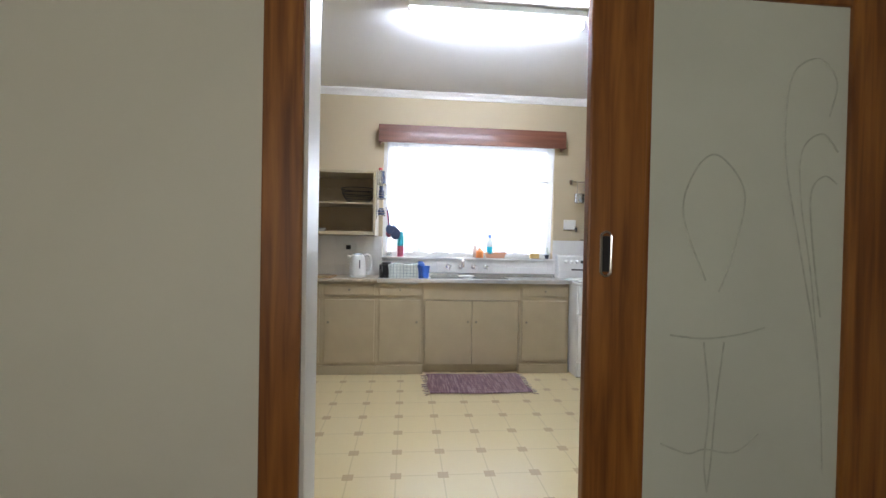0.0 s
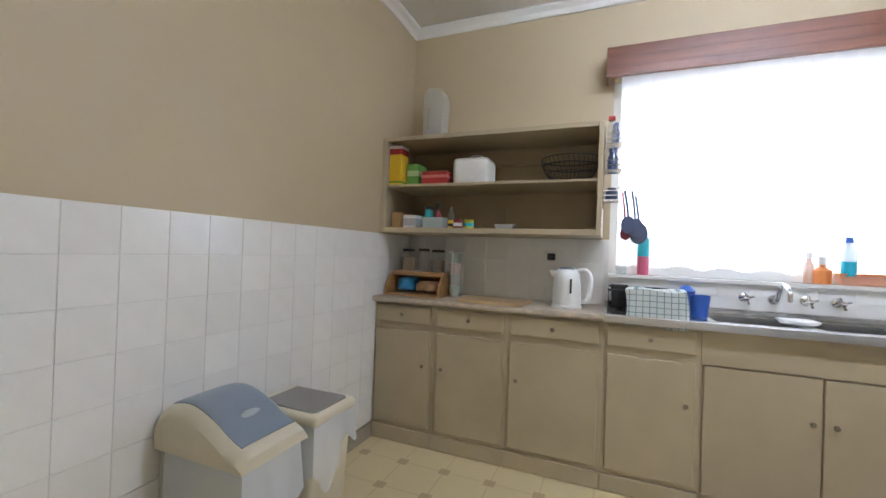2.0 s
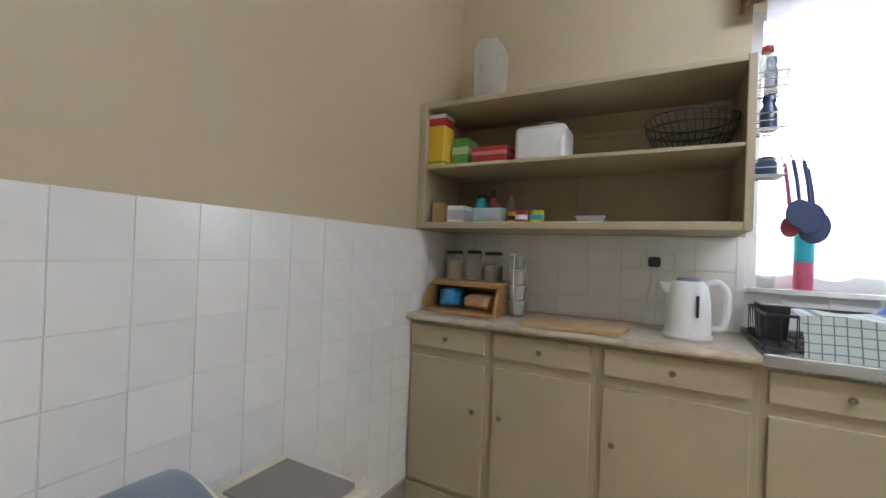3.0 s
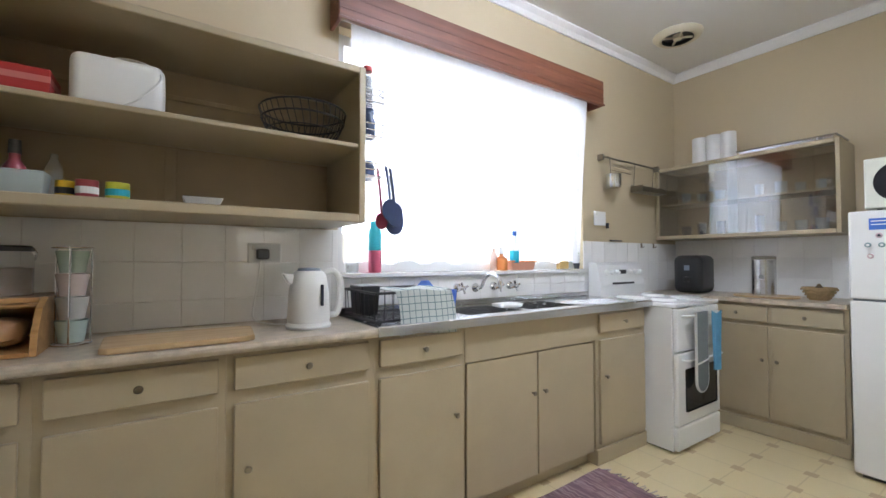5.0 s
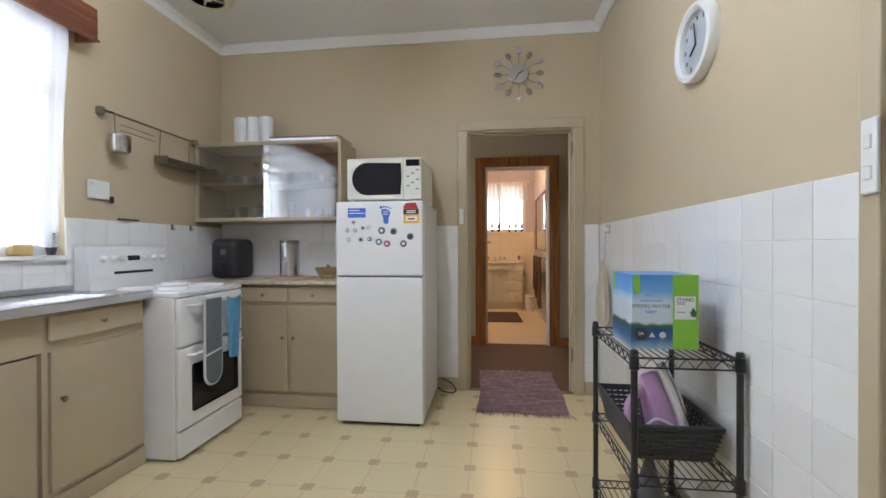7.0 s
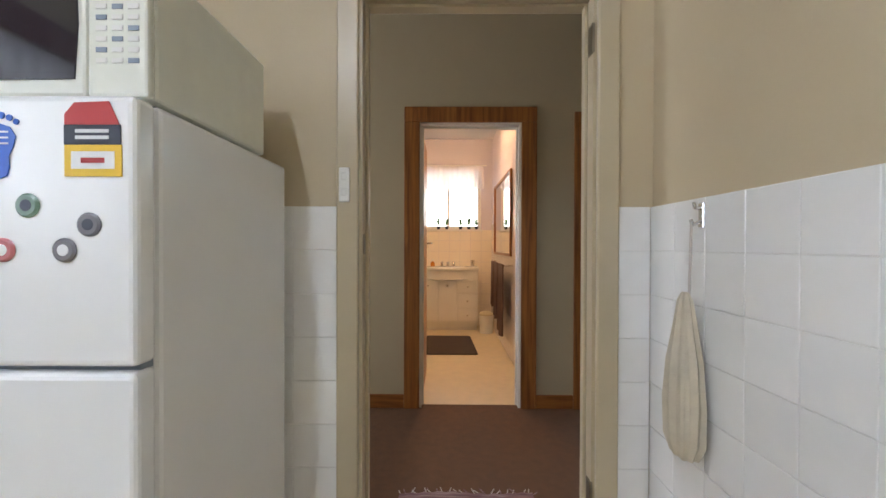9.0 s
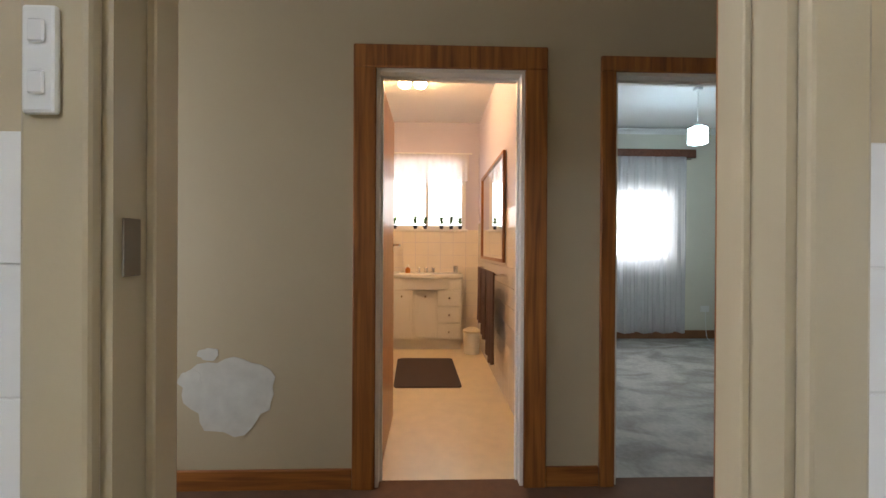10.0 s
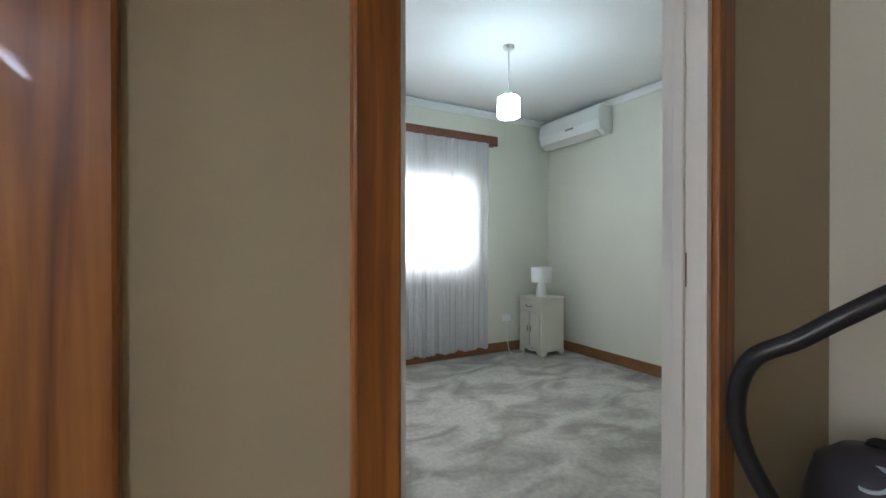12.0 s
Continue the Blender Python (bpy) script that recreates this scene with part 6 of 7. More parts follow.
ip("handle", tube(curve_pts([(0, .04, .02), (0, .105, .035), (0, .112, .10), (0, .1, .165), (0, .035, .205)], 6), .014, 10), PINK)
ip("dial", lathe([(0, .0), (.022, .0), (.02, .012), (0, .014)], (0, .03, .11), 18, Matrix.Rotation(radians(-90), 4, "X")), RED, "red temperature dial")
part("cord", tube(curve_pts([(1.16, 1.45, .42), (1.10, 1.47, .48), (1.06, 1.44, .53), (1.05, 1.38, .5), (1.09, 1.33, .44), (1.16, 1.31, .42)], 8), .005, 6), PAPER, ir)
solid("cord_bundle", lumpy(1.25, 1.27, .4, 1.40, 1.42, .56, 5), DG, "dark folded cloth bag in the basket", "bag", smooth=True)
vs_ = thing("vase", (1.2, 1.42, .09), "grey tapered plastic bottle on the bottom tier", "vase")
part("body", lathe([(0, .089), (.06, .089), (.068, .11), (.06, .19), (.03, .28), (.014, .34), (.012, .345), (0, .345)], (1.17, 1.43, 0), 24), plain("slate_plastic", (.1, .11, .13), .5), vs_, smooth=True)
solid("duster", lumpy(1.1, 1.28, .088, 1.3, 1.36, .15, 3), DG, "dark crumpled cloth on the bottom tier", "cloth", smooth=True)

# ---- wall clocks ----
ck = thing("wall_clock", (1.275, S, 1.935), "round wall clock with a white rim and pale dial", "clock")
RX = Matrix.Rotation(radians(-90), 4, "X")
part("rim", lathe([(.118, .03), (.13, .042), (.146, .038), (.15, .02), (.148, 0), (.118, 0), (.118, .03)], (1.275, S, 1.935), 40, RX), PLASTIC, ck, smooth=True)
part("dial", lathe([(0, .012), (.118, .012), (.118, .006)], (1.275, S, 1.935), 32, RX), plain("dial_grey", (.4, .43, .45), .4), ck)
for h in range(12):
    t = 2 * math.pi * h / 12
    part("hour_mark", box(1.275 + .098 * math.sin(t) - .004, S + .0122, 1.935 + .098 * math.cos(t) - .008, 1.275 + .098 * math.sin(t) + .004, S + .0135, 1.935 + .098 * math.cos(t) + .008), DARK, ck)
part("hand", tube([(1.275, S + .017, 1.935), (1.325, S + .017, 1.905)], .003, 5), BLACK, ck)
part("hand", tube([(1.275, S + .019, 1.935), (1.29, S + .019, 2.02)], .0025, 5), BLACK, ck)
sb = thing("sunburst_clock", (E, 1.81, 2.465), "chrome sunburst wall clock with spoon-shaped rays", "clock")
RE = Matrix.Rotation(radians(-90), 4, "Y")
part("dial", lathe([(0, .028), (.07, .026), (.078, .02), (.078, .004), (0, .004)], (E, 1.81, 2.465), 32, RE), STEEL, sb, smooth=True)
for h in range(12):
    t = 2 * math.pi * h / 12
    c_, s_ = math.sin(t), math.cos(t)
    L = .195 if h % 2 == 0 else .175
    part("ray", tube([(E - .014, 1.81 - .07 * c_, 2.465 + .07 * s_), (E - .014, 1.81 - (L - .04) * c_, 2.465 + (L - .04) * s_)], .003, 6), DARK_METAL, sb)
    bm = lathe([(0, -.004), (.015, -.003), (.021, .001), (.015, .005), (0, .006)], (0, 0, 0), 14)
    for v in bm.verts:
        u_ = Vector((v.co.z, v.co.x, v.co.y * 1.5))
        v.co = Vector((E - .014 - u_.x, 1.81 - (L - .015) * c_ + u_.y * s_ - u_.z * c_, 2.465 + (L - .015) * s_ + u_.y * c_ + u_.z * s_))
    part("ray_spoon", bm, DARK_METAL if h % 2 else CHROME, sb, smooth=True)
part("hand", tube([(E - .032, 1.81, 2.465), (E - .032, 1.77, 2.49)], .003, 5), BLACK, sb)
part("hand", tube([(E - .034, 1.81, 2.465), (E - .034, 1.84, 2.42)], .0022, 5), BLACK, sb)


def switch(name, bm_plate, rockers, label):
    s_ = solid(name, bm_plate, PLASTIC, label, "light switch")
    for q in rockers:
        part("rocker", box(*q, .002), WHITE, s_)
sw_y = S + .02
switch("light_switch", box(.49, sw_y, 1.245, .53, sw_y + .009, 1.405, .004, 2), [(.5, sw_y + .009, 1.34, .52, sw_y + .013, 1.37), (.5, sw_y + .009, 1.275, .52, sw_y + .013, 1.305)], "narrow white double light switch on the architrave")
sx_ = E - .022
switch("light_switch", box(sx_ - .009, 2.238, 1.313, sx_, 2.274, 1.43, .004, 2), [(sx_ - .013, 2.247, 1.388, sx_ - .009, 2.265, 1.413), (sx_ - .013, 2.247, 1.333, sx_ - .009, 2.265, 1.358)], "narrow white light switch on the door architrave")
solid("picture_hook", tube([(W + .012, 3.0, 2.62), (W + .03, 3.0, 2.60), (W + .03, 3.0, 2.625)], .004, 6), PLASTIC, "small white hook on the wall", "hook")

# hanging bag and its hook beside the doorway
hk = thing("wall_hook", (2.50, S + .01, 1.25), "chrome double hook on the tiles", "hook")
part("plate", box(2.488, S + .0105, 1.215, 2.512, S + .016, 1.285, .003), CHROME, hk)
part("peg", tube(curve_pts([(2.5, S + .016, 1.27), (2.5, S + .03, 1.272), (2.5, S + .034, 1.287)], 5), .005, 8), CHROME, hk, smooth=True)
part("peg", tube(curve_pts([(2.5, S + .016, 1.235), (2.5, S + .035, 1.225), (2.5, S + .042, 1.24)], 5), .005, 8), CHROME, hk, smooth=True)
bg = thing("string_bag", (2.5, S + .05, .6), "cream cloth bag hanging by a cord from a hook", "bag")
part("cord", tube([(2.5, S + .04, 1.232), (2.5, S + .045, 1.02)], .0035, 6), FRINGE, bg)
BAGC = mat("cream_bag_cloth", (.6, .53, .4), .9, vary=.12, scale=25, bump=.5)
bm = bmesh.new()
add_lathe(bm, [(.012, 1.04), (.025, 1.02), (.04, .95), (.062, .85), (.07, .74), (.066, .64), (.045, .595), (0, .59)], (0, 0, 0), 40)
for v in bm.verts:
    a = math.atan2(v.co.y, v.co.x)
    f = 1 + .1 * math.sin(a * 9) + .05 * math.sin(a * 5 + v.co.z * 14)
    v.co = Vector((2.5 + v.co.x * f, S + .056 + v.co.y * f * .58, v.co.z))
part("bag", bm, BAGC, bg, smooth=True)
solid("fridge_lead", tube(curve_pts([(2.74, 2.44, .03), (2.72, 2.40, .01), (2.70, 2.33, .008), (2.73, 2.30, .02), (2.765, 2.34, .06), (2.76, 2.42, .1)], 7), .005, 6), BLACK, "black power lead on the floor beside the fridge", "cable")

# ---- baseboards ----
def board(name, rows, m_, label):
    return structure(name, boxes(rows, .004), m_, label, "baseboard")
board("baseboard_kitchen", [(W, S, .002, W + .016, 3.83, .098), (.54, S, .002, E, S + .016, .098)], mat("grey_beige_skirting", (.36, .31, .23), .5), "grey-beige painted kitchen skirting")
board("baseboard_hall", [(HX1 - .018, BY1 + .106, .002, HX1, HN, .1), (HX1 - .018, RY1 + .071, .002, HX1, BY0 - .106, .1), (HX1 - .018, HS, .002, HX1, RY0 - .071, .1)], WOOD_Y, "dark timber hall skirting")
board("baseboard_bedroom", [(DX1 - .018, DS, .002, DX1, DN, .11), (BX0 + .02, DS, .002, DX1 - .0185, DS + .018, .11)], mat("brown_skirting_varnish", (.26, .11, .045), .35, vary=.15, scale=12), "red-brown timber bedroom skirting")
structure("threshold", box(E - .01, KY0 + .02, .0025, E + .02, KY1 - .02, .012, .003), DARK_METAL, "dark metal carpet edge strip at the doorway", "threshold")

# ---- bathroom ----
bd = thing("bathroom_door", (4.45, 2.1, 0), "orange-brown veneered bathroom door standing open", "door")
bd["kind"] = "structure"
part("leaf", box(4.447, 2.088, .012, 5.16, 2.124, 2.03, .003), DOOR_WOOD, bd)
hd = part("door_handle", tube(curve_pts([(5.10, 2.088, 1.19), (5.10, 2.05, 1.19), (5.09, 2.04, 1.19), (5.0, 2.038, 1.188)], 5), .008, 8), CHROME, bd, "chrome lever handle", True)
part("handle_plate", box(5.075, 2.083, 1.14, 5.125, 2.0875, 1.24, .003), CHROME, bd)
for z in (.25, 1.78):
    part("hinge", box(4.438, 2.078, z, 4.446, 2.092, z + .1, .002), DARK_METAL, bd)


def tile_field(name, rows, label):
    """Wall tiles as one joined mesh of bevelled plates: rows of (axis, plane, out, u0, u1, z0, z1)."""
    bm = bmesh.new()
    for axis, pl, out, u0, u1, zz0, zz1 in rows:
        nu, nz_ = max(1, round((u1 - u0) / .15)), max(1, round((zz1 - zz0) / .15))
        for i in range(nu):
            for q in range(nz_):
                a0, a1 = u0 + (u1 - u0) * i / nu + .0015, u0 + (u1 - u0) * (i + 1) / nu - .0015
                e0, e1 = zz0 + (zz1 - zz0) * q / nz_ + .0015, zz0 + (zz1 - zz0) * (q + 1) / nz_ - .0015
                lo, hi = sorted((pl, pl + out * .007))
                if axis == "y":
                    add_box(bm, a0, lo, e0, a1, hi, e1)
                else:
                    add_box(bm, lo, a0, e0, hi, a1, e1)
    return tagged(part(name, bm, BATH_TILE), label, "wall tiles", kind="stuff")
tile_field("bathroom_tiles", [("y", BS, 1, BX0, BX1, .003, 1.47), ("x", BX1, -1, BS + .008, BN - .008, .003, 1.395), ("y", BN, -1, BX0, BX1, .003, 1.47)], "cream glazed tiles on the bathroom walls")
wn_ = thing("window_bathroom", (BX1 + .06, 1.88, QZ0), "white bathroom window with a lace curtain", "window")
wn_["kind"] = "structure"
part("frame", boxes([(BX1 + .05, QY0, QZ0, BX1 + .09, QY0 + .05, QZ1), (BX1 + .05, QY1 - .05, QZ0, BX1 + .09, QY1, QZ1), (BX1 + .05, QY0 + .05, QZ0, BX1 + .09, QY1 - .05, QZ0 + .05), (BX1 + .05, QY0 + .05, QZ1 - .05, BX1 + .09, QY1 - .05, QZ1), (BX1 + .052, 1.86, QZ0 + .05, BX1 + .088, 1.895, QZ1 - .05)]), WHITE, wn_)
p = part("pane", box(BX1 + .068, QY0 + .05, QZ0 + .05, BX1 + .072, QY1 - .05, QZ1 - .05), GLASS, wn_)
p.visible_shadow = False
part("sill", box(BX1 - .03, QY0 - .02, QZ0 - .025, BX1 + .049, QY1 + .02, QZ0 + .003, .003), WHITE, wn_)
bl = solid("roller_blind", box(BX1 + .02, QY0 + .01, 2.02, BX1 + .024, QY1 - .01, QZ1 - .002), BATH_LACE, "white half-drawn blind in the bathroom window", "blind")
bc = thing("lace_curtain", (BX1 - .04, 1.88, 2.3), "white lace bathroom curtain on a rod", "curtain")
part("rod", tube([(BX1 - .045, QY0 - .07, 2.32), (BX1 - .045, QY1 + .09, 2.32)], .008), PLASTIC, bc)
part("cloth", sheet(lambda u, v: (BX1 - .045 + .012 * math.sin(u * 95) * (1.2 - v), QY0 - .03 + (QY1 - QY0 + .08) * u, 1.98 + .34 * v + .012 * (1 - v) * math.sin(u * 60)), 120, 6), BATH_LACE, bc, smooth=True)
for i, y in enumerate((2.27, 2.02, 1.9, 1.7, 1.58, 1.47)):
    pot_plant(BX1 + .005, y, QZ0 + .0035, .026, 20 + i, "small pot plant on the bathroom sill", 30, .05, .08)
vn = thing("vanity", (7.17, 1.88, 0), "white bathroom vanity with a bowed basin top", "vanity")
VX, VA, VB = 7.0, 1.47, 2.30
part("cabinet", box(VX + .02, VA, .11, BX1 - .008, VB, .83), WHITE, vn)
part("kick", box(VX + .06, VA + .01, .004, BX1 - .01, VB - .01, .109), WHITE, vn)
def arch(q):
    return .09 * math.sin(math.pi * min(1, max(0, (q - .18) / .64)))
tp = [(VX - arch(i / 30), VA - .01 + (VB - VA + .02) * i / 30) for i in range(31)] + [(BX1 - .008, VB + .01), (BX1 - .008, VA - .01)]
part("top", prism(tp, "z", .831, .875, .006), WHITE, vn, smooth=True)
part("basin_front", prism([(VX + .018 - arch(i / 30) * .9, VA + (VB - VA) * i / 30) for i in range(31)] + [(VX + .03, VB), (VX + .03, VA)], "z", .70, .83, .01), WHITE, vn, smooth=True)
part("bowl", lathe([(.2, .8755), (.19, .874), (0, .872)], (7.14, 1.885, 0), 32, Matrix.Diagonal((.75, 1.1, 1, 1))), PLASTIC, vn, smooth=True)
for a, b_, zs in ((2.03, 2.285, ((.13, .69),)), (1.765, 2.015, ((.13, .69),)), (1.485, 1.75, ((.13, .305), (.32, .50), (.515, .69)))):
    for q0, q1 in zs:
        d = part("door" if len(zs) == 1 else "drawer", box(VX, a, q0, VX + .0195, b_, q1, .005, 2), WHITE, vn)
        part("raised_panel", box(VX - .004, a + .035, q0 + .035, VX, b_ - .035, q1 - .035, .003), WHITE, d)
        part("knob", lathe([(0, .022), (.011, .02), (.012, .012), (.006, .0)], (VX - .004, (a + b_) / 2, q1 - .07 if len(zs) == 1 else (q0 + q1) / 2), 14, Matrix.Rotation(radians(-90), 4, "Y")), CHROME, d, "chrome knob", True)
for y in (1.80, 1.885, 1.97):
    solid("basin_tap", lathe([(0, .876), (.02, .876), (.016, .9), (.02, .925), (.012, .94), (0, .94)], (7.27, y, 0), 16), CHROME, "chrome basin tap on the vanity", "tap", group="basin taps", smooth=True)
bottle("soap_pump", 7.2, 2.10, .8755, .03, .07, plain("amber_soap", (.6, .22, .04), .2), "amber hand soap bottle on the vanity", PAPER, .03)
solid("soap_dish", box(7.16, 2.19, .8755, 7.24, 2.28, .89, .006), PAPER, "white soap dish on the vanity", "dish")
solid("tumbler", lathe([(0, .8755), (.025, .8755), (.03, .96), (0, .96)], (7.26, 1.53, 0), 18), STEEL, "small steel tumbler on the vanity", "cup", smooth=True)
mr_ = thing("mirror", (6.2, BS, 1.5), "wide bathroom mirror with a dark timber edge", "mirror")
mg = mat("mirror_silver", (.85, .86, .86), .02, 1.0, vary=.01, bump=0)
part("mirror_glass", box(5.54, BS + .012, 1.085, 6.88, BS + .017, 1.92), mg, mr_)
part("frame_strip", boxes([(5.515, BS + .008, 1.06, 5.54, BS + .03, 1.945), (6.88, BS + .008, 1.06, 6.905, BS + .03, 1.945), (5.54, BS + .008, 1.06, 6.88, BS + .03, 1.085), (5.54, BS + .008, 1.92, 6.88, BS + .03, 1.945)]), WOOD, mr_)
tr_ = thing("towel_rail", (6.0, BS + .06, .96), "chrome towel rail on the bathroom wall", "towel rail")
part("bar", tube([(5.45, BS + .08, .965), (6.75, BS + .08, .965)], .008), CHROME, tr_)
for x in (5.46, 6.74):
    part("bracket", tube([(x, BS + .008, .965), (x, BS + .08, .965)], .01), CHROME, tr_)
for i, (x0_, x1_, zb_) in enumerate(((5.55, 5.95, .25), (5.98, 6.30, .36), (6.34, 6.6, .45))):
    solid("bath_towel", sheet(lambda u, v: (x0_ + (x1_ - x0_) * u, BS + .098 + .016 * math.sin(u * 17 + i) * v, .978 - (.978 - zb_) * v - .03 * v * math.sin(u * 4)), 24, 14, .012), BROWN_CLOTH, "dark brown bath towel on the rail", "towel", group="towels on the rail", smooth=True)
tb = thing("bathtub", (6.3, 2.78, 0), "cream built-in bathtub along the wall", "bathtub")
part("apron", box(5.3, 2.47, .004, BX1 - .009, 2.50, .53, .006), BATH_TILE, tb)
part("rim", boxes([(5.3, 2.45, .5305, BX1 - .009, 2.53, .56), (5.3, 3.02, .5305, BX1 - .009, BN - .009, .56), (5.3, 2.53, .5305, 5.38, 3.02, .56), (7.26, 2.53, .5305, BX1 - .009, 3.02, .56)], .006), CREAM, tb)
part("well", boxes([(5.38, 2.53, .15, 7.26, 3.02, .16), (5.37, 2.52, .16, 5.38, 3.03, .53), (7.26, 2.52, .16, 7.27, 3.03, .53), (5.38, 2.52, .16, 7.26, 2.53, .53), (5.38, 3.02, .16, 7.26, 3.03, .53)]), CREAM, tb)
solid("bath_tap", tube(curve_pts([(BX1 - .008, 2.75, .72), (BX1 - .12, 2.75, .72), (BX1 - .14, 2.75, .68)], 5), .012, 10), CHROME, "chrome bath spout on the wall", "tap", smooth=True)
sh_ = thing("towel_shelf", (7.2, 2.6, 1.45), "white wire corner shelf for towels", "shelf")
part("board", box(7.0, 2.40, 1.455, BX1 - .001, 2.85, 1.475, .004), WHITE, sh_)
part("bracket", box(7.3, 2.6, 1.36, BX1 - .0005, 2.62, 1.4545), WHITE, sh_)
zz = 1.4755
for h, c_, lb in ((.05, (.5, .5, .48), "folded pale grey towel"), (.10, (.02, .3, .3), "folded teal towel"), (.12, (.6, .04, .12), "folded red towel"), (.08, (.62, .62, .6), "folded white towel"), (.12, (.03, .03, .04), "folded black towel")):
    t_ = solid("folded_towel", lumpy(7.03, 2.42, zz, 7.33, 2.82, zz + h, h * 40), mat("towel_cloth", c_, .95, vary=.15, scale=40, bump=.8), lb + " on the shelf", "towel", group="folded towels", smooth=True)
    zz += h * .93
solid("waste_basket", taper(6.78, 2.26, 6.98, 2.44, .004, .36, .85, .01), mat("orange_wicker", (.5, .22, .06), .7, vary=.25, scale=70, bump=.7), "orange wicker waste basket beside the vanity", "basket", smooth=True)
bb_ = thing("bathroom_bin", (6.85, 1.38, 0), "small white lidded bathroom bin", "bin")
part("body", lathe([(0, .004), (.085, .004), (.095, .24), (0, .24)], (6.88, 1.37, 0), 24), PLASTIC, bb_, smooth=True)
part("lid", lathe([(.098, .2405), (.098, .26), (.06, .285), (0, .29)], (6.88, 1.37, 0), 24), CREAM, bb_, smooth=True)
solid("bath_mat", prism([(5.74, 1.58), (5.76, 1.565), (6.6, 1.60), (6.63, 1.62), (6.64, 2.13), (6.6, 2.17), (5.78, 2.14), (5.74, 2.12)], "z", .0035, .016, .004), mat("dark_mat_cloth", (.06, .04, .035), .95, vary=.25, scale=60, bump=.9), "dark brown bath mat on the vinyl", "bath mat")
hl = thing("heat_lamp", (5.9, 2.0, 2.7), "square ceiling heater light with four lit bulbs", "ceiling light")
part("housing", box(5.76, 1.86, 2.672, 6.04, 2.14, 2.709, .01, 2), CHROME, hl)
warm = glow("warm_bulb_glow", (1, .6, .28), BULB)
for x in (5.83, 5.97):
    for y in (1.93, 2.07):
        part("bulb", lathe([(.03, 2.6715), (.052, 2.645), (.056, 2.62), (.04, 2.598), (0, 2.59)], (x, y, 0), 20), warm, hl, "lit frosted bulb", True)

# ---- bedroom ----
bw_ = thing("window_bedroom", (DX1 + .06, -.5, VZ0), "white bedroom window behind a sheer curtain", "window")
bw_["kind"] = "structure"
part("frame", boxes([(DX1 + .05, VY0, VZ0, DX1 + .09, VY0 + .06, VZ1), (DX1 + .05, VY1 - .06, VZ0, DX1 + .09, VY1, VZ1), (DX1 + .05, VY0 + .06, VZ0, DX1 + .09, VY1 - .06, VZ0 + .06), (DX1 + .05, VY0 + .06, VZ1 - .06, DX1 + .09, VY1 - .06, VZ1), (DX1 + .052, VY0 + .06, 1.9, DX1 + .088, VY1 - .06, 1.94)]), WHITE, bw_)
p = part("pane", box(DX1 + .068, VY0 + .06, VZ0 + .06, DX1 + .072, VY1 - .06, VZ1 - .06), GLASS, bw_)
p.visible_shadow = False
bl = solid("roller_blind", box(DX1 + .02, VY0 + .01, 1.93, DX1 + .024, VY1 - .01, VZ1 - .002), mat("blind_cloth", (.6, .6, .55), .9), "pale half-drawn roller blind", "blind")
cb = thing("sheer_curtain", (DX1 - .09, -.7, .1), "white sheer floor-length bedroom curtain on a rod", "curtain")
part("cloth", drape(-1.45, .45, .1, 2.36, DX1 - .13, 15, .022, 8, "y"), LACE, cb, smooth=True)
part("rod", tube([(DX1 - .06, -1.55, 2.345), (DX1 - .06, .5, 2.345)], .01), DARK_METAL, cb)
pb = thing("pelmet", (DX1 - .05, -.6, 2.4), "red-brown timber rail above the bedroom window", "pelmet")
part("front_board", box(DX1 - .03, -1.64, 2.37, DX1 - .0005, .6, 2.48, .004), PELMET, pb)
ac = thing("air_conditioner", (7.1, DS + .1, 2.5), "white split-system air conditioner on the wall", "air conditioner")
part("case", prism([(DS + .0005, 2.40), (DS + .10, 2.385), (DS + .19, 2.43), (DS + .215, 2.52), (DS + .205, 2.66), (DS + .18, 2.69), (DS + .0005, 2.69)], "x", 6.66, 7.55, .008), PLASTIC, ac, smooth=True)
part("louvre", prism([(DS + .105, 2.378), (DS + .195, 2.425), (DS + .19, 2.43), (DS + .1, 2.385)], "x", 6.72, 7.50), WHITE_TRIM, ac)
part("badge", box(7.0, DS + .2145, 2.50, 7.12, DS + .2175, 2.52), GREY, ac)
solid("ac_pipe_cover", box(7.551, DS + .02, 2.40, DX1 - .001, DS + .1, 2.46, .006), PLASTIC, "white pipe cover beside the air conditioner", "pipe cover")
ns = thing("nightstand", (7.4, -2.16, 0), "cream painted wooden bedside cabinet with a scalloped base", "nightstand")
NSM = mat("cream_cabinet_paint", (.66, .63, .52), .45, vary=.05)
nx0, nx1, ny0, ny1 = 7.19, 7.57, -2.27, -1.94
part("body", box(nx0, ny0, .07, nx1, ny1, .625, .004), NSM, ns)
part("top", box(nx0 - .012, ny0, .6255, nx1, ny1 + .012, .65, .008, 2), NSM, ns)
part("skirt_front", prism([(nx0, .003), (nx0 + .06, .003), (nx0 + .1, .05), ((nx0 + nx1) / 2, .03), (nx1 - .1, .05), (nx1 - .06, .003), (nx1, .003), (nx1, .0695), (nx0, .0695)], "y", ny1 - .018, ny1 - .0005), NSM, ns)
part("skirt_side", prism([(ny0, .003), (ny0 + .05, .003), (ny0 + .09, .045), (ny1 - .09, .045), (ny1 - .06, .003), (ny1 - .019, .003), (ny1 - .019, .0695), (ny0, .0695)], "x", nx0, nx0 + .018), NSM, ns)
d = part("drawer", box(nx0 + .025, ny1, .49, nx1 - .025, ny1 + .014, .605, .004), NSM, ns)
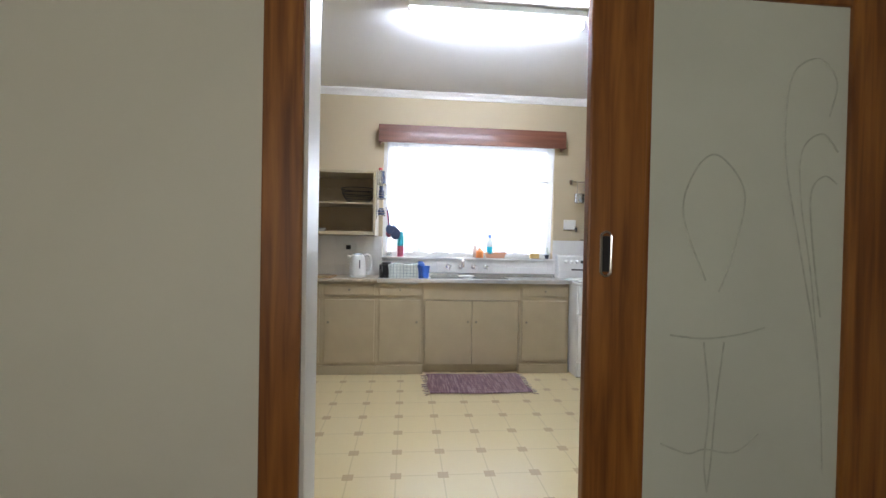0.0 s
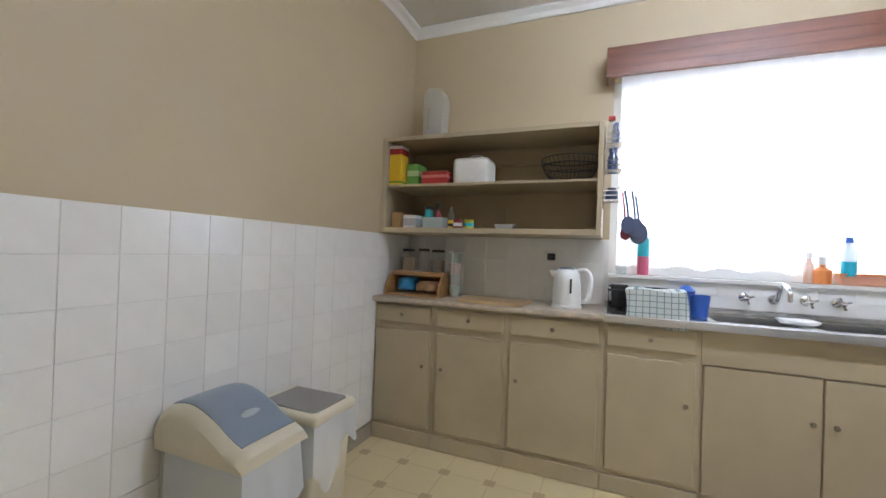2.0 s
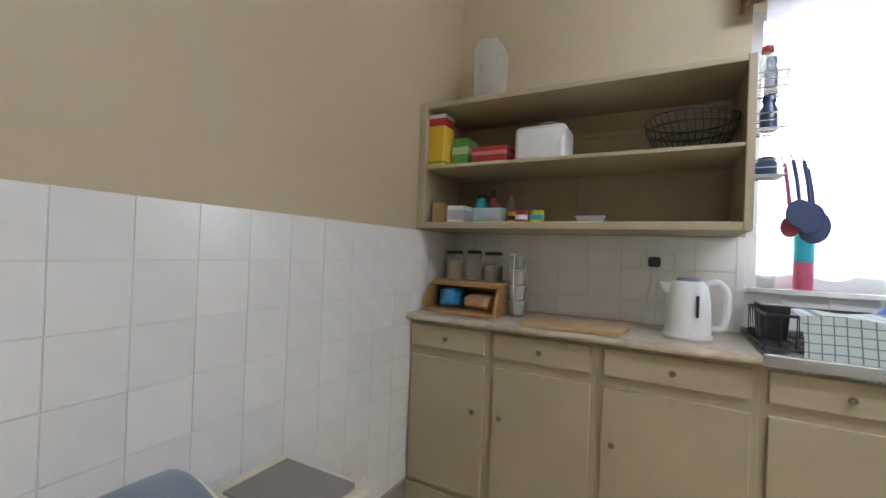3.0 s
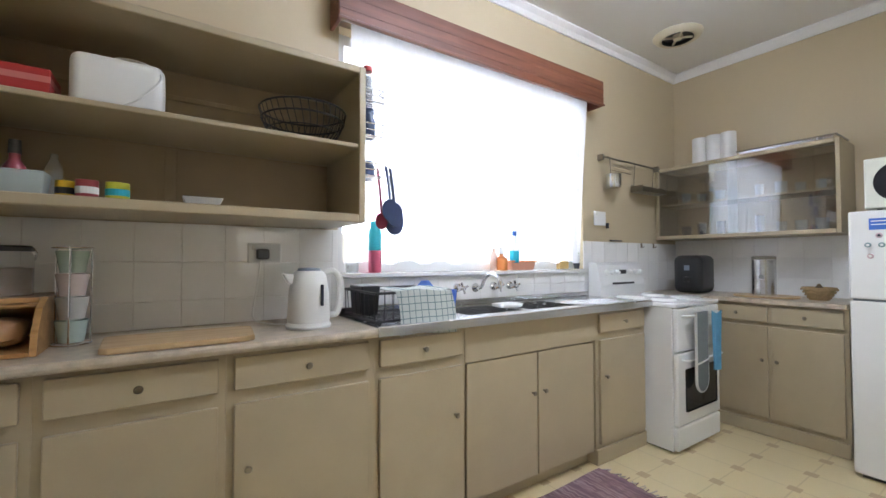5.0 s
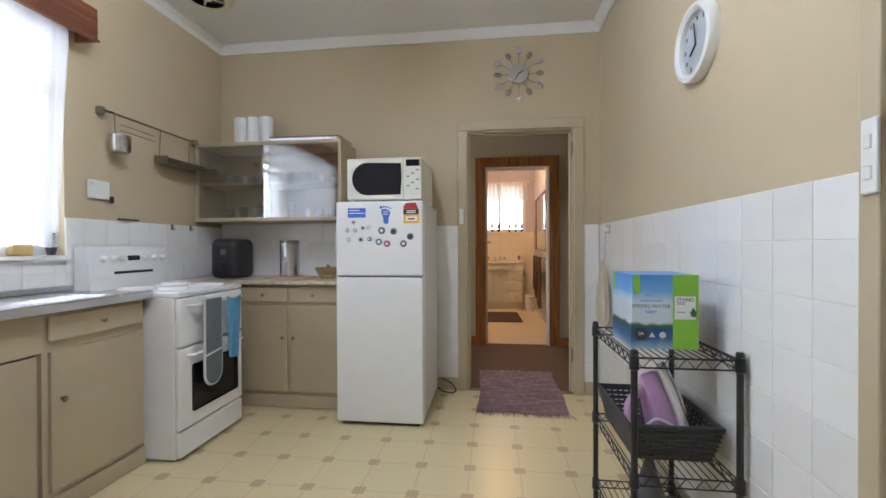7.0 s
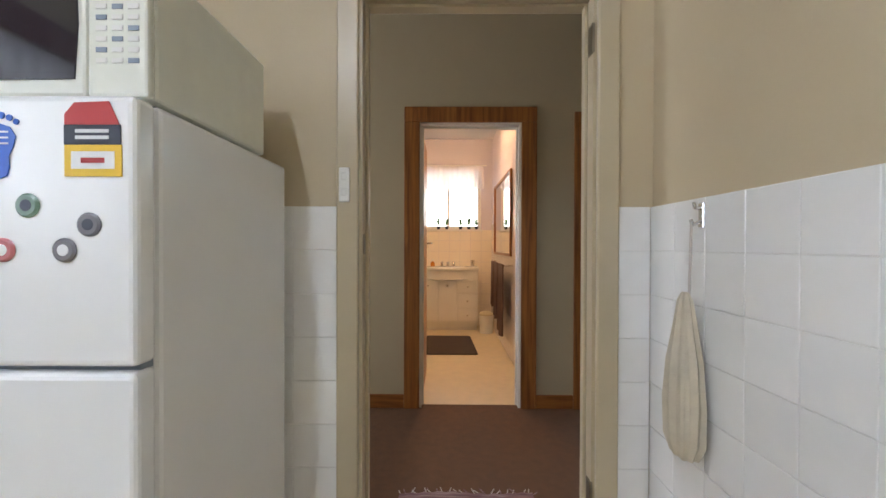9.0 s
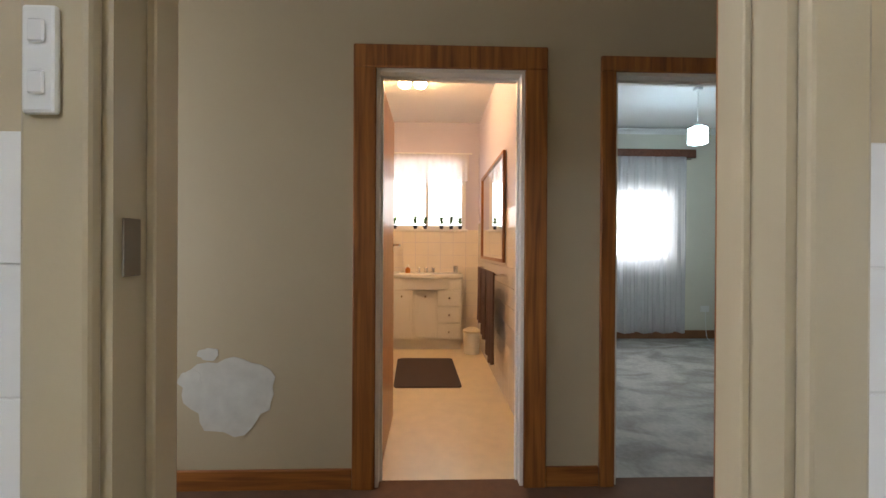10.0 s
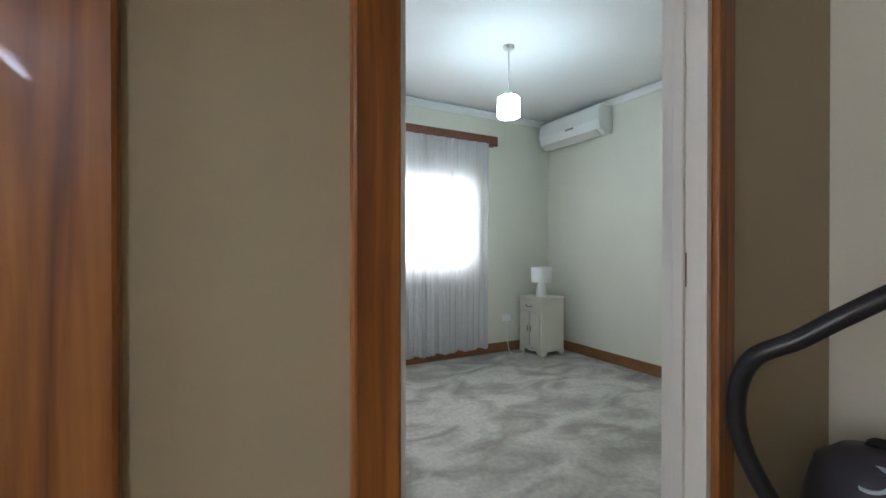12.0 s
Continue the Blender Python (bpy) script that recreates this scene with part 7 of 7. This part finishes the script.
part("drawer_pull", tube(curve_pts([(7.33, ny1 + .014, .555), (7.35, ny1 + .03, .54), (7.41, ny1 + .03, .54), (7.43, ny1 + .014, .555)], 4), .006, 6), DARK_METAL, d)
for a, b_, kx in ((nx0 + .025, 7.375, 7.355), (7.385, nx1 - .025, 7.405)):
    d = part("door", box(a, ny1, .09, b_, ny1 + .014, .475, .004), NSM, ns)
    part("knob", box(kx - .005, ny1 + .014, .26, kx + .005, ny1 + .026, .32, .003), DARK_METAL, d)
tl = thing("table_lamp", (7.33, -2.06, .65), "white ceramic table lamp with a drum shade", "lamp")
part("base", lathe([(0, .6505), (.055, .6505), (.06, .67), (.05, .77), (.035, .815), (0, .815)], (7.33, -2.06, 0), 24), PLASTIC, tl, smooth=True)
part("shade", lathe([(.112, .815), (.116, .985), (.113, .985), (.109, .815), (.112, .815)], (7.33, -2.06, 0), 32), PAPER, tl, smooth=True)
part("lead", tube(curve_pts([(7.5, -1.93, .3), (7.56, -1.96, .05), (7.4, -1.86, .012), (7.5, -1.75, .012), (7.595, -1.78, .2), (7.6, -1.78, .38)], 7), .004, 6), PLASTIC, tl)
solid("power_point", box(DX1 - .01, -1.84, .35, DX1 - .0005, -1.72, .43, .003), PLASTIC, "white power point on the bedroom wall", "power point")
pn = thing("pendant_light", (6.28, -.79, 2.2), "white pendant light, lit, on a thin cord", "ceiling light")
part("canopy", lathe([(0, 2.759), (.045, 2.759), (.04, 2.735), (.01, 2.72), (0, 2.72)], (6.28, -.79, 0), 24), PLASTIC, pn, smooth=True)
part("cord", tube([(6.28, -.79, 2.72), (6.28, -.79, 2.40)], .004, 6), PLASTIC, pn)
part("cap", lathe([(0, 2.41), (.02, 2.41), (.055, 2.375), (.0, 2.37)], (6.28, -.79, 0), 20), PLASTIC, pn, smooth=True)
part("shade", lathe([(.055, 2.372), (.085, 2.365), (.087, 2.215), (.0, 2.212)], (6.28, -.79, 0), 6), glow("pendant_glow", (.6, .84, 1), PENDANT), pn, "glowing faceted shade")

# patched plaster low on the hall wall
rnd = random.Random(12)
PATCH = mat("filler_plaster", (.52, .53, .49), .8, vary=.12, scale=14, bump=.3, fine=60)
for cy, cz, ry_, rz_, th, lb in ((2.80, .46, .215, .185, .0022, "dull white plaster patch on the hall wall"), (2.985, .53, .055, .05, .0034, "small pale filler spot on the hall wall"), (2.9, .655, .05, .03, .0034, "small pale filler spot on the hall wall")):
    ol = []
    for q in range(30):
        a = 2 * math.pi * q / 30
        f = 1 + .09 * math.sin(a * 3 + cy * 9) + .06 * math.sin(a * 7 + cz * 5) + rnd.uniform(-.04, .04)
        ol.append((cy + ry_ * f * math.cos(a), cz + rz_ * f * math.sin(a)))
    solid("plaster_patch", prism(ol, "x", HX1 - th, HX1 + .001), PATCH, lb, "wall patch", group="filler patches on the wall")

# ---- vacuum cleaner in the hall ----
vc = thing("vacuum_cleaner", (4.08, -.33, 0), "dark grey canister vacuum cleaner with a black hose", "vacuum cleaner")
VM = plain("vacuum_plastic", (.05, .05, .065), .35)
part("body", lathe([(0, .03), (.15, .03), (.17, .08), (.165, .36), (.15, .5), (.12, .625), (.07, .67), (0, .68)], (4.14, -.36, 0), 32), VM, vc, smooth=True)
part("skirt_ring", lathe([(.172, .26), (.18, .275), (.18, .30), (.171, .315)], (4.14, -.36, 0), 32), BLACK, vc, smooth=True)
part("handle", tube(curve_pts([(4.02, -.33, .62), (4.04, -.34, .68), (4.14, -.38, .69), (4.17, -.40, .62)], 5), .014, 8), BLACK, vc, smooth=True)
part("badge", lathe([(.03, .0), (.036, .006), (.042, .0)], (4.115, -.262, .636), 22, Matrix.Rotation(radians(-20), 4, "Z") @ Matrix.Rotation(radians(-42), 4, "X")), PALE, vc, "pale oval badge ring", True)
part("hose_port", tube([(4.09, -.24, .36), (4.11, -.12, .42)], .034, 16), STEEL, vc, "grey metal hose collar", True)
for x, y in ((3.98, -.42), (4.22, -.42), (4.0, -.24), (4.2, -.24)):
    part("caster", lathe([(0, -.012), (.03, -.012), (.03, .012), (0, .012)], (x, y, .033), 16, Matrix.Rotation(radians(90), 4, "X")), BLACK, vc, smooth=True)
hose = curve_pts([(4.10, -.16, .40), (4.13, -.06, .47), (4.20, .02, .60), (4.26, .05, .74), (4.265, .06, .86), (4.225, .07, .955), (4.15, .05, 1.01), (4.08, .03, 1.07), (3.99, -.01, 1.14), (3.9, -.06, 1.18), (3.84, -.14, 1.1), (3.84, -.2, .8), (3.86, -.22, .4), (3.87, -.22, .03)], 14)
part("hose", tube(hose, .021, 12), BLACK, vc, smooth=True)

# ---- glazed wall tiles of the kitchen, one by one ----
def tile_mesh(w, h, axis):
    bm = box(-w / 2, -h / 2, 0, w / 2, h / 2, .0028)
    top = [e for e in bm.edges if all(v.co.z > .002 for v in e.verts)]
    bmesh.ops.bevel(bm, geom=top, offset=.0012, segments=1, profile=.5, affect="EDGES")
    R_ = {"x+": Matrix.Rotation(radians(90), 4, "Z") @ Matrix.Rotation(radians(90), 4, "X"), "x-": Matrix.Rotation(radians(-90), 4, "Z") @ Matrix.Rotation(radians(90), 4, "X"), "y-": Matrix.Rotation(radians(90), 4, "X"), "y+": Matrix.Rotation(radians(180), 4, "Z") @ Matrix.Rotation(radians(90), 4, "X")}[axis]
    bm.transform(R_)
    finish(bm)
    me = bpy.data.meshes.new("tile")
    bm.to_mesh(me)
    bm.free()
    me.materials.append(TILE)
    return me


TILES = {}


def tile_area(wall, axis, plane, u0, u1, z0, z1, start, top, step=.15):
    """Square tiles laid from a starting edge and a top line, cut at the ends."""
    sgn = 1 if axis[1] == "+" else -1
    lo, hi = sorted((plane, plane + sgn * .006))
    part("grout_bed", box(lo, u0, z0, hi, u1, z1) if axis[0] == "x" else box(u0, lo, z0, u1, hi, z1), GROUT, wall)
    face = plane + sgn * .006
    rnd = random.Random(int((u0 + u1) * 1000))
    i0, i1 = math.floor((u0 - start) / step) , math.ceil((u1 - start) / step)
    j1 = math.ceil((top - z0) / step)
    for i in range(i0, i1):
        for j in range(j1):
            a0, a1 = max(u0, start + i * step), min(u1, start + (i + 1) * step)
            e0, e1 = max(z0, top - (j + 1) * step), min(z1, top - j * step)
            if a1 - a0 < .012 or e1 - e0 < .012:
                continue
            key = (round(a1 - a0, 3), round(e1 - e0, 3), axis)
            if key not in TILES:
                TILES[key] = tile_mesh(key[0] - .0018, key[1] - .0018, axis)
            t = new("tile", TILES[key])
            t.parent = wall
            c, z = (a0 + a1) / 2, (e0 + e1) / 2
            d = rnd.uniform(-.0004, .0004)
            t.location = (face + d, c, z) if axis[0] == "x" else (c, face + d, z)
            t.rotation_euler = (rnd.gauss(0, .0022), 0, rnd.gauss(0, .0022)) if axis[0] == "y" else (0, rnd.gauss(0, .0022), rnd.gauss(0, .0022))


ww, wnn, we, wso = (bpy.data.objects[n] for n in ("wall_west", "wall_north", "wall_east", "wall_south"))
TT = 1.30
tile_area(ww, "x+", W, S, N, .10, TT, N, TT)
tile_area(wso, "y+", S, .537, E, .10, TT, E, TT)
tile_area(we, "x-", E, S + .012, KY0 - .066, .10, TT, S, TT)
tile_area(we, "x-", E, KY1 + .066, 3.055, .10, TT, KY1 + .066, TT)
tile_area(we, "x-", E, 3.062, N, .902, 1.33, N, TT + .03)
tile_area(wnn, "y-", N, W + .012, WX0, .902, 1.306, W, 1.305)
tile_area(wnn, "y-", N, WX0, WX1, .935, WZ0 - .021, W, 1.305)
tile_area(wnn, "y-", N, WX1, E - .012, .902, TT, W, TT)
